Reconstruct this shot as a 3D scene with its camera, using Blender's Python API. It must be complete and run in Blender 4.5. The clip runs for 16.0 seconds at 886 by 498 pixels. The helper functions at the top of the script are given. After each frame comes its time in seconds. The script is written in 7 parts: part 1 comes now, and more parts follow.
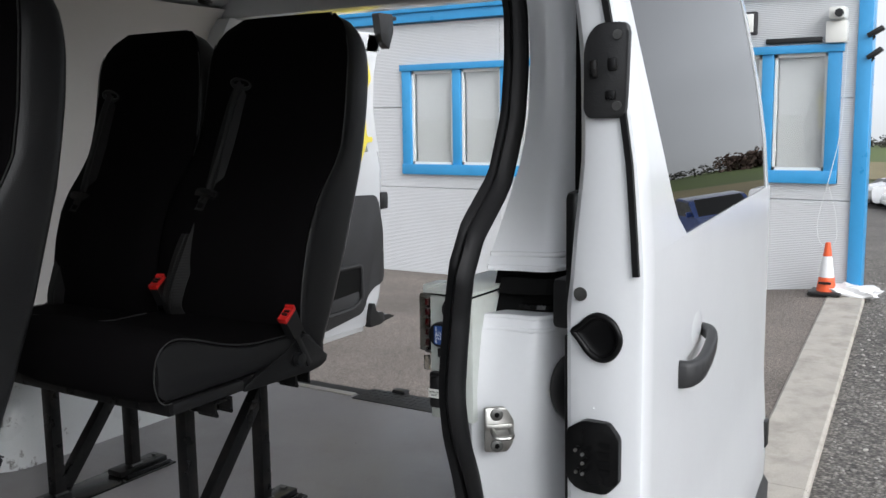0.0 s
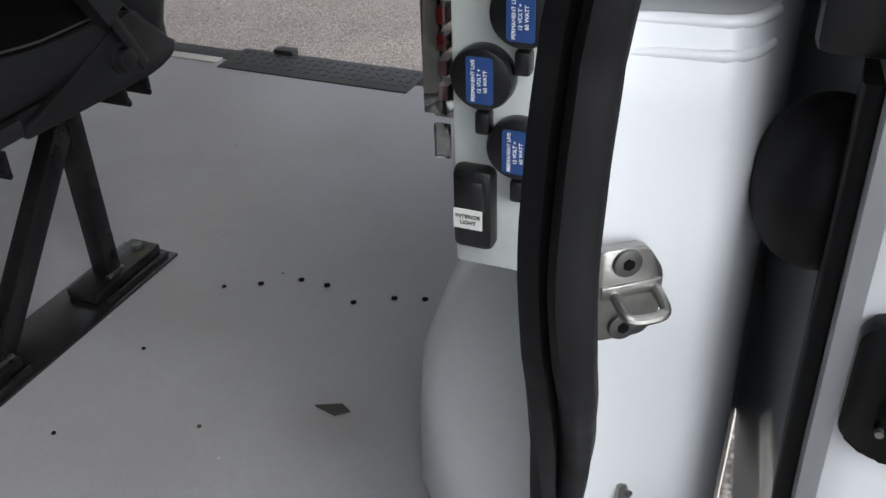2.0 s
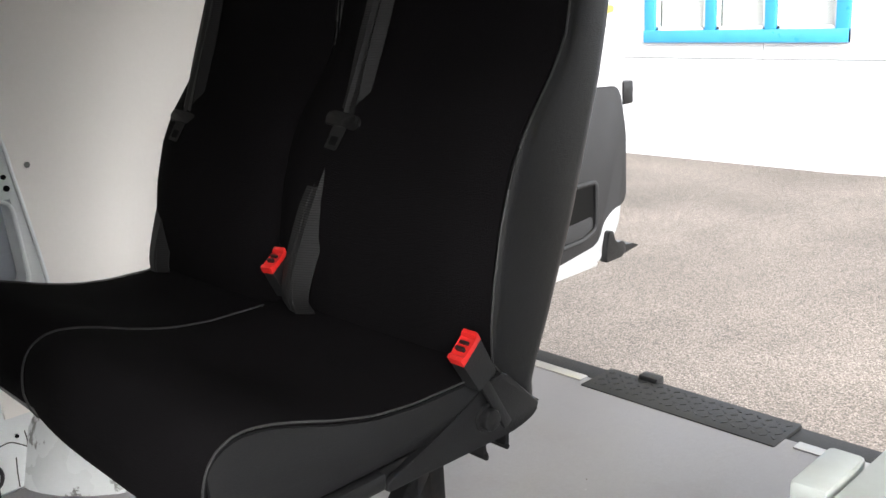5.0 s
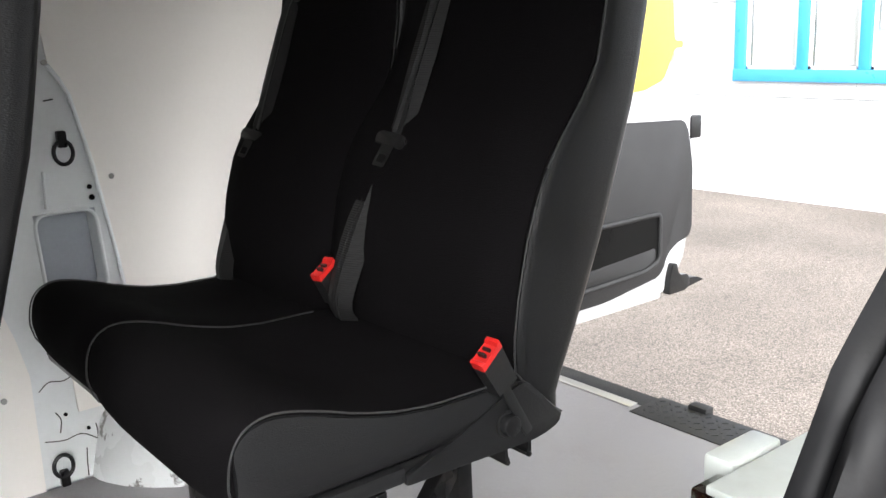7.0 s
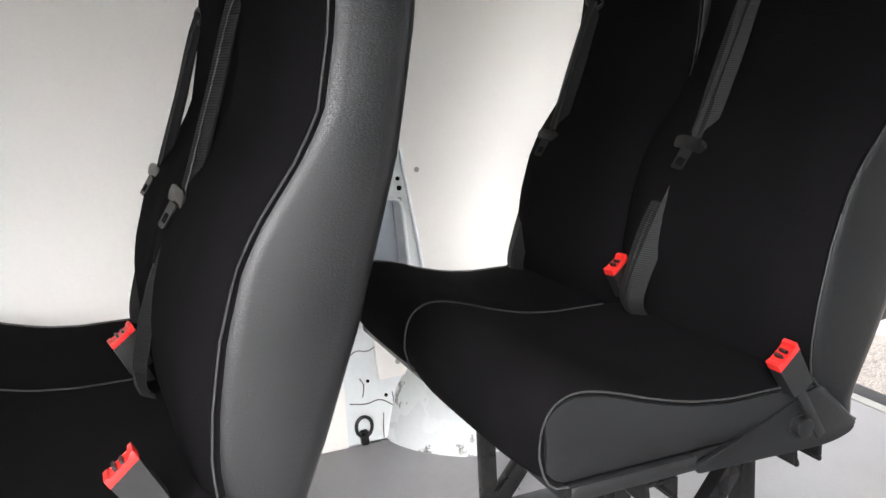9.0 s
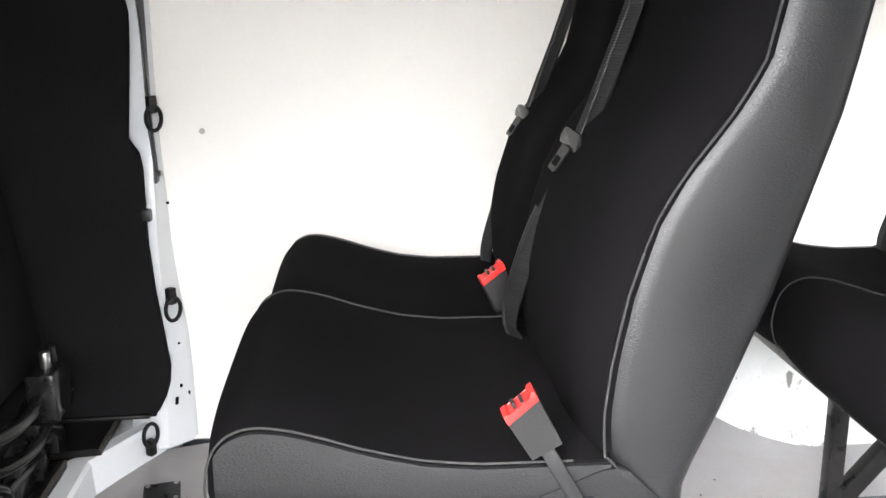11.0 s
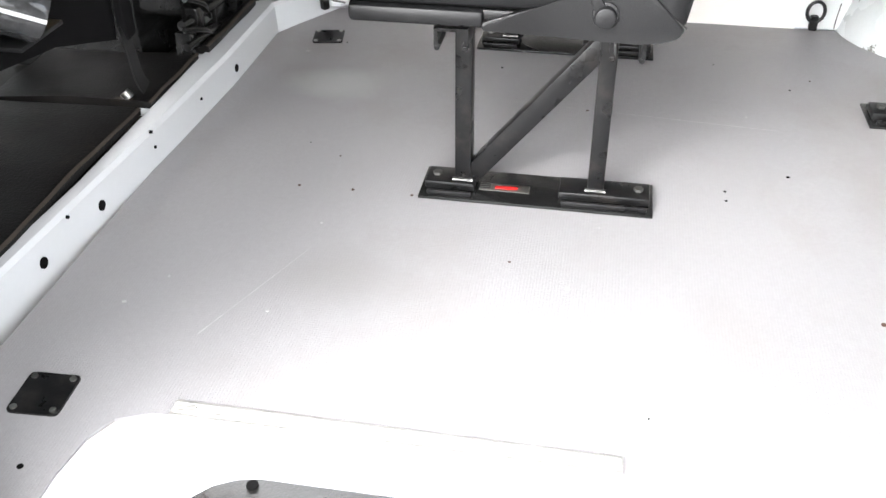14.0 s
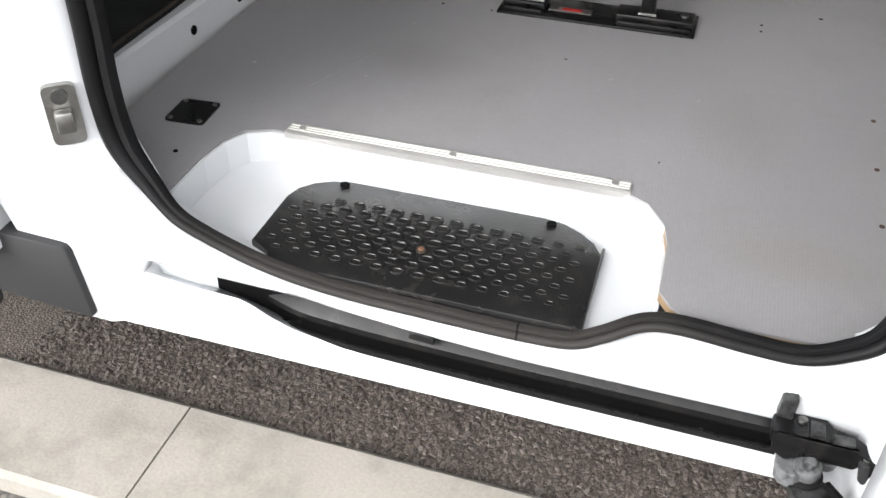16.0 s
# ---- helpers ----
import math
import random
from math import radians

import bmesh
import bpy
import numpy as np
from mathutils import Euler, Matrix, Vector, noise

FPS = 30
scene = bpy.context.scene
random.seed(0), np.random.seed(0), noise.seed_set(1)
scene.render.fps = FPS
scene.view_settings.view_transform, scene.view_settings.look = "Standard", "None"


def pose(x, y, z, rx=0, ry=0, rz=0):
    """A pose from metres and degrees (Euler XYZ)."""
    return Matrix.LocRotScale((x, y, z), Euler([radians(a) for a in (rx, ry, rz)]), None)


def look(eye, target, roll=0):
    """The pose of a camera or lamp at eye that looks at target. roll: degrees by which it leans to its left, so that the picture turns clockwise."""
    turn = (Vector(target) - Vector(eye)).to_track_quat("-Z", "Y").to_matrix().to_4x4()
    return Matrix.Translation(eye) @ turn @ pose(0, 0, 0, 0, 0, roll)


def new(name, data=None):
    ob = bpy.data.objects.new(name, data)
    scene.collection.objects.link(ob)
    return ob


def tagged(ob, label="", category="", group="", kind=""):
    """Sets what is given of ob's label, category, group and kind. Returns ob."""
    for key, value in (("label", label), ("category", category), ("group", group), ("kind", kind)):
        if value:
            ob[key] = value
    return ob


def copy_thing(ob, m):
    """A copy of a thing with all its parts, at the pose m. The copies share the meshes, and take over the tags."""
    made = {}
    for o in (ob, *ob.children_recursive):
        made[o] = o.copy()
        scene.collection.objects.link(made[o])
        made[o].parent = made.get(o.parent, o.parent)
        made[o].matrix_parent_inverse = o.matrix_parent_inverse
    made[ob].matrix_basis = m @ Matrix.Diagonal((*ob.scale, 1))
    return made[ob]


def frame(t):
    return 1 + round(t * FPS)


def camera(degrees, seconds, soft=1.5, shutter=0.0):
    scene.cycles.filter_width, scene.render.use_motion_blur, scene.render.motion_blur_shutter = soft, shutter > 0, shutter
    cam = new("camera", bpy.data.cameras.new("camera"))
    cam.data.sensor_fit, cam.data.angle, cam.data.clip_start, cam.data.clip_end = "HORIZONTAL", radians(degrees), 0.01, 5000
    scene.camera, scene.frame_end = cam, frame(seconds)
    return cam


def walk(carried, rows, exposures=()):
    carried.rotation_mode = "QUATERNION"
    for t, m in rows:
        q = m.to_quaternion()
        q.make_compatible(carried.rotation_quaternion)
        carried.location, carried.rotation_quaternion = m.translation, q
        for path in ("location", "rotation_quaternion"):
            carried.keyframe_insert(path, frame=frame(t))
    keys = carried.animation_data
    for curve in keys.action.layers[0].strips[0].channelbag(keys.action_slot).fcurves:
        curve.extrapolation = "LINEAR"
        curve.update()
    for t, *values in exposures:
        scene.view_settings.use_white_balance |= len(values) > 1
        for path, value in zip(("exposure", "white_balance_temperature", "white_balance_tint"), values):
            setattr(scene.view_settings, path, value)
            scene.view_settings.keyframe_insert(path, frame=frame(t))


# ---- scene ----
cam = camera(51.0, 16.0)
EXPO = [(0.0, 0.87, 6200, 10), (0.5, 0.97, 6200, 10), (1.0, 1.06, 6150, 10), (1.5, 1.2, 6100, 10), (2.0, 1.28, 6100, 10), (2.5, 1.42, 6150, 10), (3.0, 1.78, 6250, 10), (3.5, 1.94, 6350, 10), (4.0, 1.95, 6400, 10), (4.5, 2.19, 6450, 10), (7.0, 2.58, 6400, 10), (8.0, 2.85, 6400, 10), (9.0, 3.15, 6350, 10), (10.2, 3.52, 6350, 10), (12.5, 3.92, 6350, 10), (13.5, 3.78, 6350, 10), (14.0, 3.33, 6350, 10), (14.5, 2.9, 6400, 10), (15.2, 2.12, 6400, 10), (16.0, 1.67, 6400, 10)]
PATH = [
    (0, (0.19, -0.067, 1.443), (-0.857, 1.614, 1.164), -0.8),
    (0.5, (0.021, 0.048, 1.42), (-0.868, 1.794, 1.019), -0.8),
    (1, (-0.16, 0.316, 1.383), (-0.956, 2.003, 0.661), -1.7),
    (1.5, (-0.296, 0.52, 1.345), (-0.998, 2.084, 0.315), -1.8),
    (2, (-0.341, 0.597, 1.33), (-1.013, 2.138, 0.247), -2.0),
    (2.5, (-0.363, 0.673, 1.317), (-1.037, 2.231, 0.259), -2.5),
    (3, (-0.358, 0.678, 1.346), (-1.089, 2.301, 0.435), -2.7),
    (3.5, (-0.361, 0.69, 1.378), (-1.302, 2.264, 0.58), -3.0),
    (4, (-0.37, 0.683, 1.413), (-1.509, 2.134, 0.64), -2.6),
    (4.5, (-0.369, 0.662, 1.45), (-1.671, 2.043, 0.819), -3.0),
    (6.8, (-0.296, 0.67, 1.433), (-1.812, 1.89, 0.97), -2.6),
    (7, (-0.265, 0.667, 1.436), (-1.801, 1.862, 0.975), -2.5),
    (7.5, (-0.224, 0.664, 1.451), (-1.843, 1.747, 0.993), -2.7),
    (8, (-0.184, 0.653, 1.475), (-1.817, 1.713, 1.017), -2.4),
    (8.5, (-0.195, 0.611, 1.475), (-1.878, 1.588, 1.017), -2.5),
    (9, (-0.217, 0.56, 1.459), (-2.025, 1.291, 1.016), -3.1),
    (9.5, (-0.26, 0.503, 1.452), (-2.143, 1.016, 1.016), -2.8),
    (10, (-0.28, 0.452, 1.457), (-2.201, 0.79, 1.014), -2.5),
    (10.2, (-0.292, 0.433, 1.451), (-2.223, 0.715, 1.013), -2.3),
    (12.3, (-0.261, 0.435, 1.456), (-2.116, 0.425, 0.709), -0.1),
    (12.5, (-0.233, 0.44, 1.457), (-2.058, 0.423, 0.638), -0.1),
    (13, (-0.156, 0.452, 1.45), (-1.869, 0.344, 0.422), -0.4),
    (13.5, (-0.084, 0.519, 1.437), (-1.768, 0.32, 0.378), -0.3),
    (14, (0.036, 0.646, 1.378), (-1.576, 0.348, 0.233), -0.4),
    (14.5, (0.199, 0.731, 1.328), (-1.342, 0.398, 0.098), -0.7),
    (15, (0.353, 0.781, 1.293), (-1.193, 0.44, 0.072), -0.2),
    (15.5, (0.417, 0.816, 1.287), (-1.134, 0.464, 0.074), -0.1),
    (16, (0.438, 0.789, 1.328), (-1.064, 0.318, 0.094), 0.5),
]
walk(cam, [(t, look(eye, target, roll)) for t, eye, target, roll in PATH], EXPO)

# ---- light ----
world = bpy.data.worlds.new("world")
scene.world = world
world.use_nodes = True
wn = world.node_tree
wn.nodes.clear()
w_out = wn.nodes.new("ShaderNodeOutputWorld")
w_bg = wn.nodes.new("ShaderNodeBackground")
w_sky = wn.nodes.new("ShaderNodeTexSky")
w_sky.sky_type = "NISHITA"
w_sky.sun_disc = False
w_sky.sun_elevation = radians(40)
w_sky.sun_rotation = radians(122)
w_sky.air_density, w_sky.dust_density = 1.0, 4.0
w_hsv = wn.nodes.new("ShaderNodeHueSaturation")
w_hsv.inputs["Saturation"].default_value = 0.12
w_tc = wn.nodes.new("ShaderNodeTexCoord")
w_map = wn.nodes.new("ShaderNodeMapping")
w_map.inputs["Scale"].default_value = (1.0, 1.0, 3.5)
w_noise = wn.nodes.new("ShaderNodeTexNoise")
w_noise.inputs["Scale"].default_value = 1.6
w_noise.inputs["Detail"].default_value = 5
w_ramp = wn.nodes.new("ShaderNodeMapRange")
w_ramp.inputs["From Min"].default_value, w_ramp.inputs["From Max"].default_value = 0.3, 0.75
w_ramp.inputs["To Min"].default_value, w_ramp.inputs["To Max"].default_value = 0.8, 1.1
w_mul = wn.nodes.new("ShaderNodeMix")
w_mul.data_type, w_mul.blend_type = "RGBA", "MULTIPLY"
w_mul.inputs[0].default_value = 1.0
w_low = wn.nodes.new("ShaderNodeMapping")
w_low.inputs["Location"].default_value = (0.0, 0.0, 0.13)
wn.links.new(w_tc.outputs["Generated"], w_low.inputs[0])
wn.links.new(w_low.outputs[0], w_sky.inputs["Vector"])
wn.links.new(w_sky.outputs[0], w_hsv.inputs["Color"])
wn.links.new(w_tc.outputs["Generated"], w_map.inputs[0])
wn.links.new(w_map.outputs[0], w_noise.inputs["Vector"])
wn.links.new(w_noise.outputs[0], w_ramp.inputs[0])
wn.links.new(w_hsv.outputs[0], w_mul.inputs[6])
wn.links.new(w_ramp.outputs[0], w_mul.inputs[7])
wn.links.new(w_mul.outputs[2], w_bg.inputs[0])
wn.links.new(w_bg.outputs[0], w_out.inputs[0])
w_bg.inputs[1].default_value = 0.15

sun_data = bpy.data.lights.new("sun", "SUN")
sun_data.energy, sun_data.angle, sun_data.color = 0.5, radians(70), (1.0, 0.97, 0.93)
sun = new("sun", sun_data)
sun.rotation_euler = (radians(50), 0, radians(110))


# ---- materials ----
GZ = -0.10


def material(name, color, rough=0.5, metal=0.0, vary=0.08, scale=6.0, fine=120.0, bump=0.05, coat=0.0, spec=0.5, dirt=None, dirt_amount=0.0,
             dirt_scale=2.0, stretch=(1, 1, 1), sheen=0.0, island=0.0, rough_vary=0.08, dirt_lo=0.5, dirt_hi=0.75, relief_depth=0.0015):
    """A surface with broad and fine variation of colour, gloss and relief."""
    m = bpy.data.materials.new(name)
    m.use_nodes = True
    nt = m.node_tree
    n, link = nt.nodes, nt.links.new
    b = n["Principled BSDF"]
    tc = n.new("ShaderNodeTexCoord")
    mp = n.new("ShaderNodeMapping")
    mp.inputs["Scale"].default_value = stretch
    link(tc.outputs["Object"], mp.inputs[0])
    broad = n.new("ShaderNodeTexNoise")
    broad.inputs["Scale"].default_value, broad.inputs["Detail"].default_value = scale, 4
    grain = n.new("ShaderNodeTexNoise")
    grain.inputs["Scale"].default_value, grain.inputs["Detail"].default_value = fine, 3
    link(mp.outputs[0], broad.inputs["Vector"])
    link(mp.outputs[0], grain.inputs["Vector"])
    mixed = n.new("ShaderNodeMix")
    mixed.data_type = "FLOAT"
    mixed.inputs[0].default_value = 0.45
    link(broad.outputs[0], mixed.inputs[2])
    link(grain.outputs[0], mixed.inputs[3])
    mr = n.new("ShaderNodeMapRange")
    mr.inputs["From Min"].default_value, mr.inputs["From Max"].default_value = 0.3, 0.7
    mr.inputs["To Min"].default_value, mr.inputs["To Max"].default_value = 1 - vary, 1 + vary
    link(mixed.outputs[0], mr.inputs[0])
    cm = n.new("ShaderNodeMix")
    cm.data_type, cm.blend_type = "RGBA", "MULTIPLY"
    cm.inputs[0].default_value = 1.0
    cm.inputs[6].default_value = (*color, 1)
    link(mr.outputs[0], cm.inputs[7])
    col = cm.outputs[2]
    if dirt:
        dn = n.new("ShaderNodeTexNoise")
        dn.inputs["Scale"].default_value, dn.inputs["Detail"].default_value, dn.inputs["Roughness"].default_value = dirt_scale, 7, 0.65
        link(tc.outputs["Object"], dn.inputs["Vector"])
        dr = n.new("ShaderNodeMapRange")
        dr.inputs["From Min"].default_value, dr.inputs["From Max"].default_value = dirt_lo, dirt_hi
        dr.inputs["To Max"].default_value = dirt_amount
        link(dn.outputs[0], dr.inputs[0])
        dm = n.new("ShaderNodeMix")
        dm.data_type = "RGBA"
        dm.inputs[7].default_value = (*dirt, 1)
        link(dr.outputs[0], dm.inputs[0])
        link(col, dm.inputs[6])
        col = dm.outputs[2]
    if island:
        oi = n.new("ShaderNodeNewGeometry")
        ir = n.new("ShaderNodeMapRange")
        ir.inputs["To Min"].default_value, ir.inputs["To Max"].default_value = 1 - island, 1 + island
        link(oi.outputs["Random Per Island"], ir.inputs[0])
        im = n.new("ShaderNodeMix")
        im.data_type, im.blend_type = "RGBA", "MULTIPLY"
        im.inputs[0].default_value = 1.0
        link(col, im.inputs[6])
        link(ir.outputs[0], im.inputs[7])
        col = im.outputs[2]
    link(col, b.inputs["Base Color"])
    rr = n.new("ShaderNodeMapRange")
    rr.inputs["From Min"].default_value, rr.inputs["From Max"].default_value = 0.3, 0.7
    rr.inputs["To Min"].default_value, rr.inputs["To Max"].default_value = max(0.02, rough - rough_vary), min(1, rough + rough_vary)
    link(broad.outputs[0], rr.inputs[0])
    link(rr.outputs[0], b.inputs["Roughness"])
    b.inputs["Metallic"].default_value = metal
    b.inputs["Coat Weight"].default_value = coat
    b.inputs["Coat Roughness"].default_value = 0.06
    b.inputs["Specular IOR Level"].default_value = spec
    b.inputs["Sheen Weight"].default_value = sheen
    if bump:
        bp = n.new("ShaderNodeBump")
        bp.inputs["Strength"].default_value, bp.inputs["Distance"].default_value = min(1, bump * 4), relief_depth
        link(grain.outputs[0], bp.inputs["Height"])
        link(bp.outputs[0], b.inputs["Normal"])
    return m


def relief(m, kind, scale, strength, distance, stretch=(1, 1, 1)):
    """Adds a fine woven, pebbled or ribbed relief on top of a material."""
    nt = m.node_tree
    n, link = nt.nodes, nt.links.new
    b = n["Principled BSDF"]
    tc = n.new("ShaderNodeTexCoord")
    mp = n.new("ShaderNodeMapping")
    mp.inputs["Scale"].default_value = stretch
    link(tc.outputs["Object"], mp.inputs[0])
    if kind == "pebble":
        tx = n.new("ShaderNodeTexVoronoi")
        tx.inputs["Scale"].default_value = scale
    elif kind == "rib":
        tx = n.new("ShaderNodeTexWave")
        tx.bands_direction = "Z"
        tx.inputs["Scale"].default_value = scale
    else:
        tx = n.new("ShaderNodeTexBrick")
        tx.inputs["Scale"].default_value = scale
        tx.inputs["Mortar Size"].default_value = 0.06
    link(mp.outputs[0], tx.inputs["Vector"])
    bp = n.new("ShaderNodeBump")
    bp.inputs["Strength"].default_value, bp.inputs["Distance"].default_value = strength, distance
    link(tx.outputs["Fac" if kind == "brick" else 0], bp.inputs["Height"])
    old = b.inputs["Normal"].links
    if old:
        link(old[0].from_socket, bp.inputs["Normal"])
    link(bp.outputs[0], b.inputs["Normal"])
    return m


M_WHITE = material("white_body_paint", (0.64, 0.655, 0.67), 0.24, vary=0.015, bump=0.0, coat=0.45, dirt=(0.45, 0.43, 0.40), dirt_amount=0.14, dirt_scale=5, dirt_lo=0.35, dirt_hi=1.0, rough_vary=0.0)
M_INNER = material("inner_body_paint", (0.70, 0.72, 0.72), 0.3, vary=0.03, bump=0.0, coat=0.4, dirt=(0.3, 0.29, 0.27), dirt_amount=0.3, dirt_scale=7, dirt_lo=0.4, dirt_hi=1.0, rough_vary=0.0)
M_SKIN = material("bare_outer_skin", (0.36, 0.385, 0.42), 0.4, vary=0.06, scale=8, bump=0.0)
M_PLY = material("white_lining_board", (0.80, 0.77, 0.725), 0.45, vary=0.02, scale=3, bump=0.01, rough_vary=0.0, dirt=(0.5, 0.48, 0.43), dirt_amount=0.08, dirt_scale=2, dirt_lo=0.3, dirt_hi=1.0)
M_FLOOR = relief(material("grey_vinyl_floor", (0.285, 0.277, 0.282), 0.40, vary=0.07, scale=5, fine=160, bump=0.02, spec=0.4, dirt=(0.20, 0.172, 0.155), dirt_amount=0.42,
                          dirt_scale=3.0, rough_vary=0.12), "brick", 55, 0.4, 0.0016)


def stain_or_shade(m, centre, radius, color, amount):
    """A soft-edged patch of its own shape on a surface: a stain, or painted shade."""
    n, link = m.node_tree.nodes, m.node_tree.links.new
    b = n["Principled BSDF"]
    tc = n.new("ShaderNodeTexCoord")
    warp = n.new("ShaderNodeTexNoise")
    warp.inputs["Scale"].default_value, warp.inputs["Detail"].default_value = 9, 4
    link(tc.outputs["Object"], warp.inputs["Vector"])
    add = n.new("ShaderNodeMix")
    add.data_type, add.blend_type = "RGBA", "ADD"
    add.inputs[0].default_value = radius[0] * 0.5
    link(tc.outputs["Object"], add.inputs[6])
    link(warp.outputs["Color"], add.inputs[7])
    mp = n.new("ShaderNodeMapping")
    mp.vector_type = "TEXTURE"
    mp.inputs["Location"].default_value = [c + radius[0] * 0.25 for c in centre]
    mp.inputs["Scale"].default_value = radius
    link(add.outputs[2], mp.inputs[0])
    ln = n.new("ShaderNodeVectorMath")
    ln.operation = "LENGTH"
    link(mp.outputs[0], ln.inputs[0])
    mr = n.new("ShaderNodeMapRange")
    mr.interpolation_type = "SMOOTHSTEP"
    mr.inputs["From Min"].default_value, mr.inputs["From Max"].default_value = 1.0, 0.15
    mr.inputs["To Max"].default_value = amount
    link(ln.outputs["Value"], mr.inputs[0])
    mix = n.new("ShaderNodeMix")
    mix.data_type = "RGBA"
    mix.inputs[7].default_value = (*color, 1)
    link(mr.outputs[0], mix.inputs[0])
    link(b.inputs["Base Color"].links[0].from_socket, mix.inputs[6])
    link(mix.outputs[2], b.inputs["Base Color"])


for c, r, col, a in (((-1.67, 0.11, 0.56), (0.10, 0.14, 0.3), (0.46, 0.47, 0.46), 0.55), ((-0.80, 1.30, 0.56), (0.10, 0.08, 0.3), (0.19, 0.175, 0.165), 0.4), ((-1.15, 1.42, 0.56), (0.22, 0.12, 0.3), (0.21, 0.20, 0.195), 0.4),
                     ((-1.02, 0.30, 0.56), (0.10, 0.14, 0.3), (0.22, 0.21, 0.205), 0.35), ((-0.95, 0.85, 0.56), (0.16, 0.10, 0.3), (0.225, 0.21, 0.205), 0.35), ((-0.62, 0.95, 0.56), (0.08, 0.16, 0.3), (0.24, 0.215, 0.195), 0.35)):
    stain_or_shade(M_FLOOR, c, r, col, a)
M_PLYEDGE = material("plywood_edge", (0.30, 0.20, 0.11), 0.7, vary=0.25, scale=40, fine=300, bump=0.1, stretch=(1, 1, 12))
M_RUBBER = material("black_rubber", (0.0085, 0.0085, 0.009), 0.5, vary=0.15, scale=30, fine=260, bump=0.03, spec=0.13, dirt=(0.03, 0.026, 0.021), dirt_amount=0.15, dirt_scale=18)
stain_or_shade(M_RUBBER, (-0.44, 0.52, 0.50), (0.30, 0.80, 0.11), (0.055, 0.050, 0.045), 0.5)
M_PLASTIC = material("black_plastic", (0.0080, 0.0080, 0.0084), 0.38, vary=0.15, fine=400, bump=0.06, dirt=(0.05, 0.047, 0.042), dirt_amount=0.08, dirt_scale=25)
M_TREAD = material("black_step_plastic", (0.012, 0.012, 0.012), 0.3, vary=0.2, fine=300, bump=0.08, dirt=(0.10, 0.088, 0.076), dirt_amount=0.22, dirt_scale=38)
M_FABRIC = relief(material("black_seat_fabric", (0.0042, 0.0038, 0.0042), 0.95, vary=0.25, scale=9, fine=500, bump=0.15, spec=0.04, sheen=0.0), "brick", 260, 0.3, 0.0008)
M_LEATHER = relief(material("charcoal_leatherette", (0.0085, 0.0085, 0.009), 0.36, vary=0.12, scale=8, fine=300, bump=0.03, spec=0.32), "pebble", 820, 0.42, 0.0006, (1, 0.45, 1.3))
M_ARCH = material("scuffed_arch_paint", (0.64, 0.66, 0.66), 0.3, vary=0.03, bump=0.0, coat=0.4, dirt=(0.11, 0.10, 0.09), dirt_amount=0.85, dirt_scale=10, dirt_lo=0.60, dirt_hi=0.635)
M_TAPE = material("clear_tape_roll", (0.045, 0.046, 0.048), 0.18, vary=0.1, scale=30, bump=0.03, coat=0.5, dirt=(0.02, 0.02, 0.02), dirt_amount=0.9, dirt_scale=16, dirt_lo=0.46, dirt_hi=0.58)
M_FOAM = material("yellow_seat_foam", (0.66, 0.43, 0.12), 0.85, vary=0.12, scale=14, bump=0.08)
M_GLOSSBLK = material("greasy_black_metal", (0.009, 0.009, 0.009), 0.2, vary=0.2, scale=20, bump=0.03, spec=0.3, dirt=(0.03, 0.027, 0.024), dirt_amount=0.12, dirt_scale=18)
M_MOULD = material("moulded_black_plastic", (0.004, 0.004, 0.0042), 0.3, vary=0.1, bump=0.02, spec=0.16)
M_CABCLOTH = relief(material("cab_seat_cloth", (0.0088, 0.0085, 0.009), 0.95, vary=0.3, scale=7, fine=400, bump=0.15, spec=0.05), "brick", 240, 0.3, 0.0008)
M_MARK = material("scuff_mark", (0.032, 0.025, 0.019), 0.7, vary=0.3, scale=40, bump=0.02)
M_SCRATCH = material("scratch_in_vinyl", (0.37, 0.365, 0.365), 0.6, vary=0.2, scale=60, bump=0.0)
M_PIPING = material("grey_piping", (0.026, 0.026, 0.026), 0.35, vary=0.1, bump=0.02)
M_STEELBLK = material("black_painted_steel", (0.006, 0.006, 0.0063), 0.32, vary=0.2, scale=25, bump=0.04, spec=0.25, dirt=(0.12, 0.10, 0.085), dirt_amount=0.12, dirt_scale=30)
M_GREASE = material("greasy_grey_steel", (0.07, 0.07, 0.07), 0.45, metal=0.5, vary=0.35, scale=40, fine=160, bump=0.12, dirt=(0.012, 0.012, 0.012), dirt_amount=0.95, dirt_scale=28, dirt_lo=0.44, dirt_hi=0.58)
M_PALEGREASE = material("pale_dusty_grease", (0.135, 0.137, 0.14), 0.6, metal=0.2, vary=0.4, scale=60, fine=160, bump=0.35, dirt=(0.02, 0.02, 0.02), dirt_amount=0.9, dirt_scale=45, dirt_lo=0.52, dirt_hi=0.64)
M_RED = material("red_plastic", (0.48, 0.016, 0.014), 0.4, vary=0.06, bump=0.0)
M_WEB = relief(material("seat_belt_webbing", (0.0047, 0.0045, 0.0047), 0.6, vary=0.15, fine=500, bump=0.05), "rib", 90, 0.4, 0.001)
M_ALU = material("aluminium", (0.52, 0.51, 0.49), 0.38, metal=0.6, vary=0.08, scale=20, fine=300, bump=0.03)
M_STEEL = material("zinc_plated_steel", (0.36, 0.355, 0.335), 0.36, metal=1.0, vary=0.12, scale=30, bump=0.03)
M_DARKSTEEL = material("screw_steel", (0.15, 0.15, 0.145), 0.4, metal=0.9, vary=0.15, scale=60, bump=0.03)
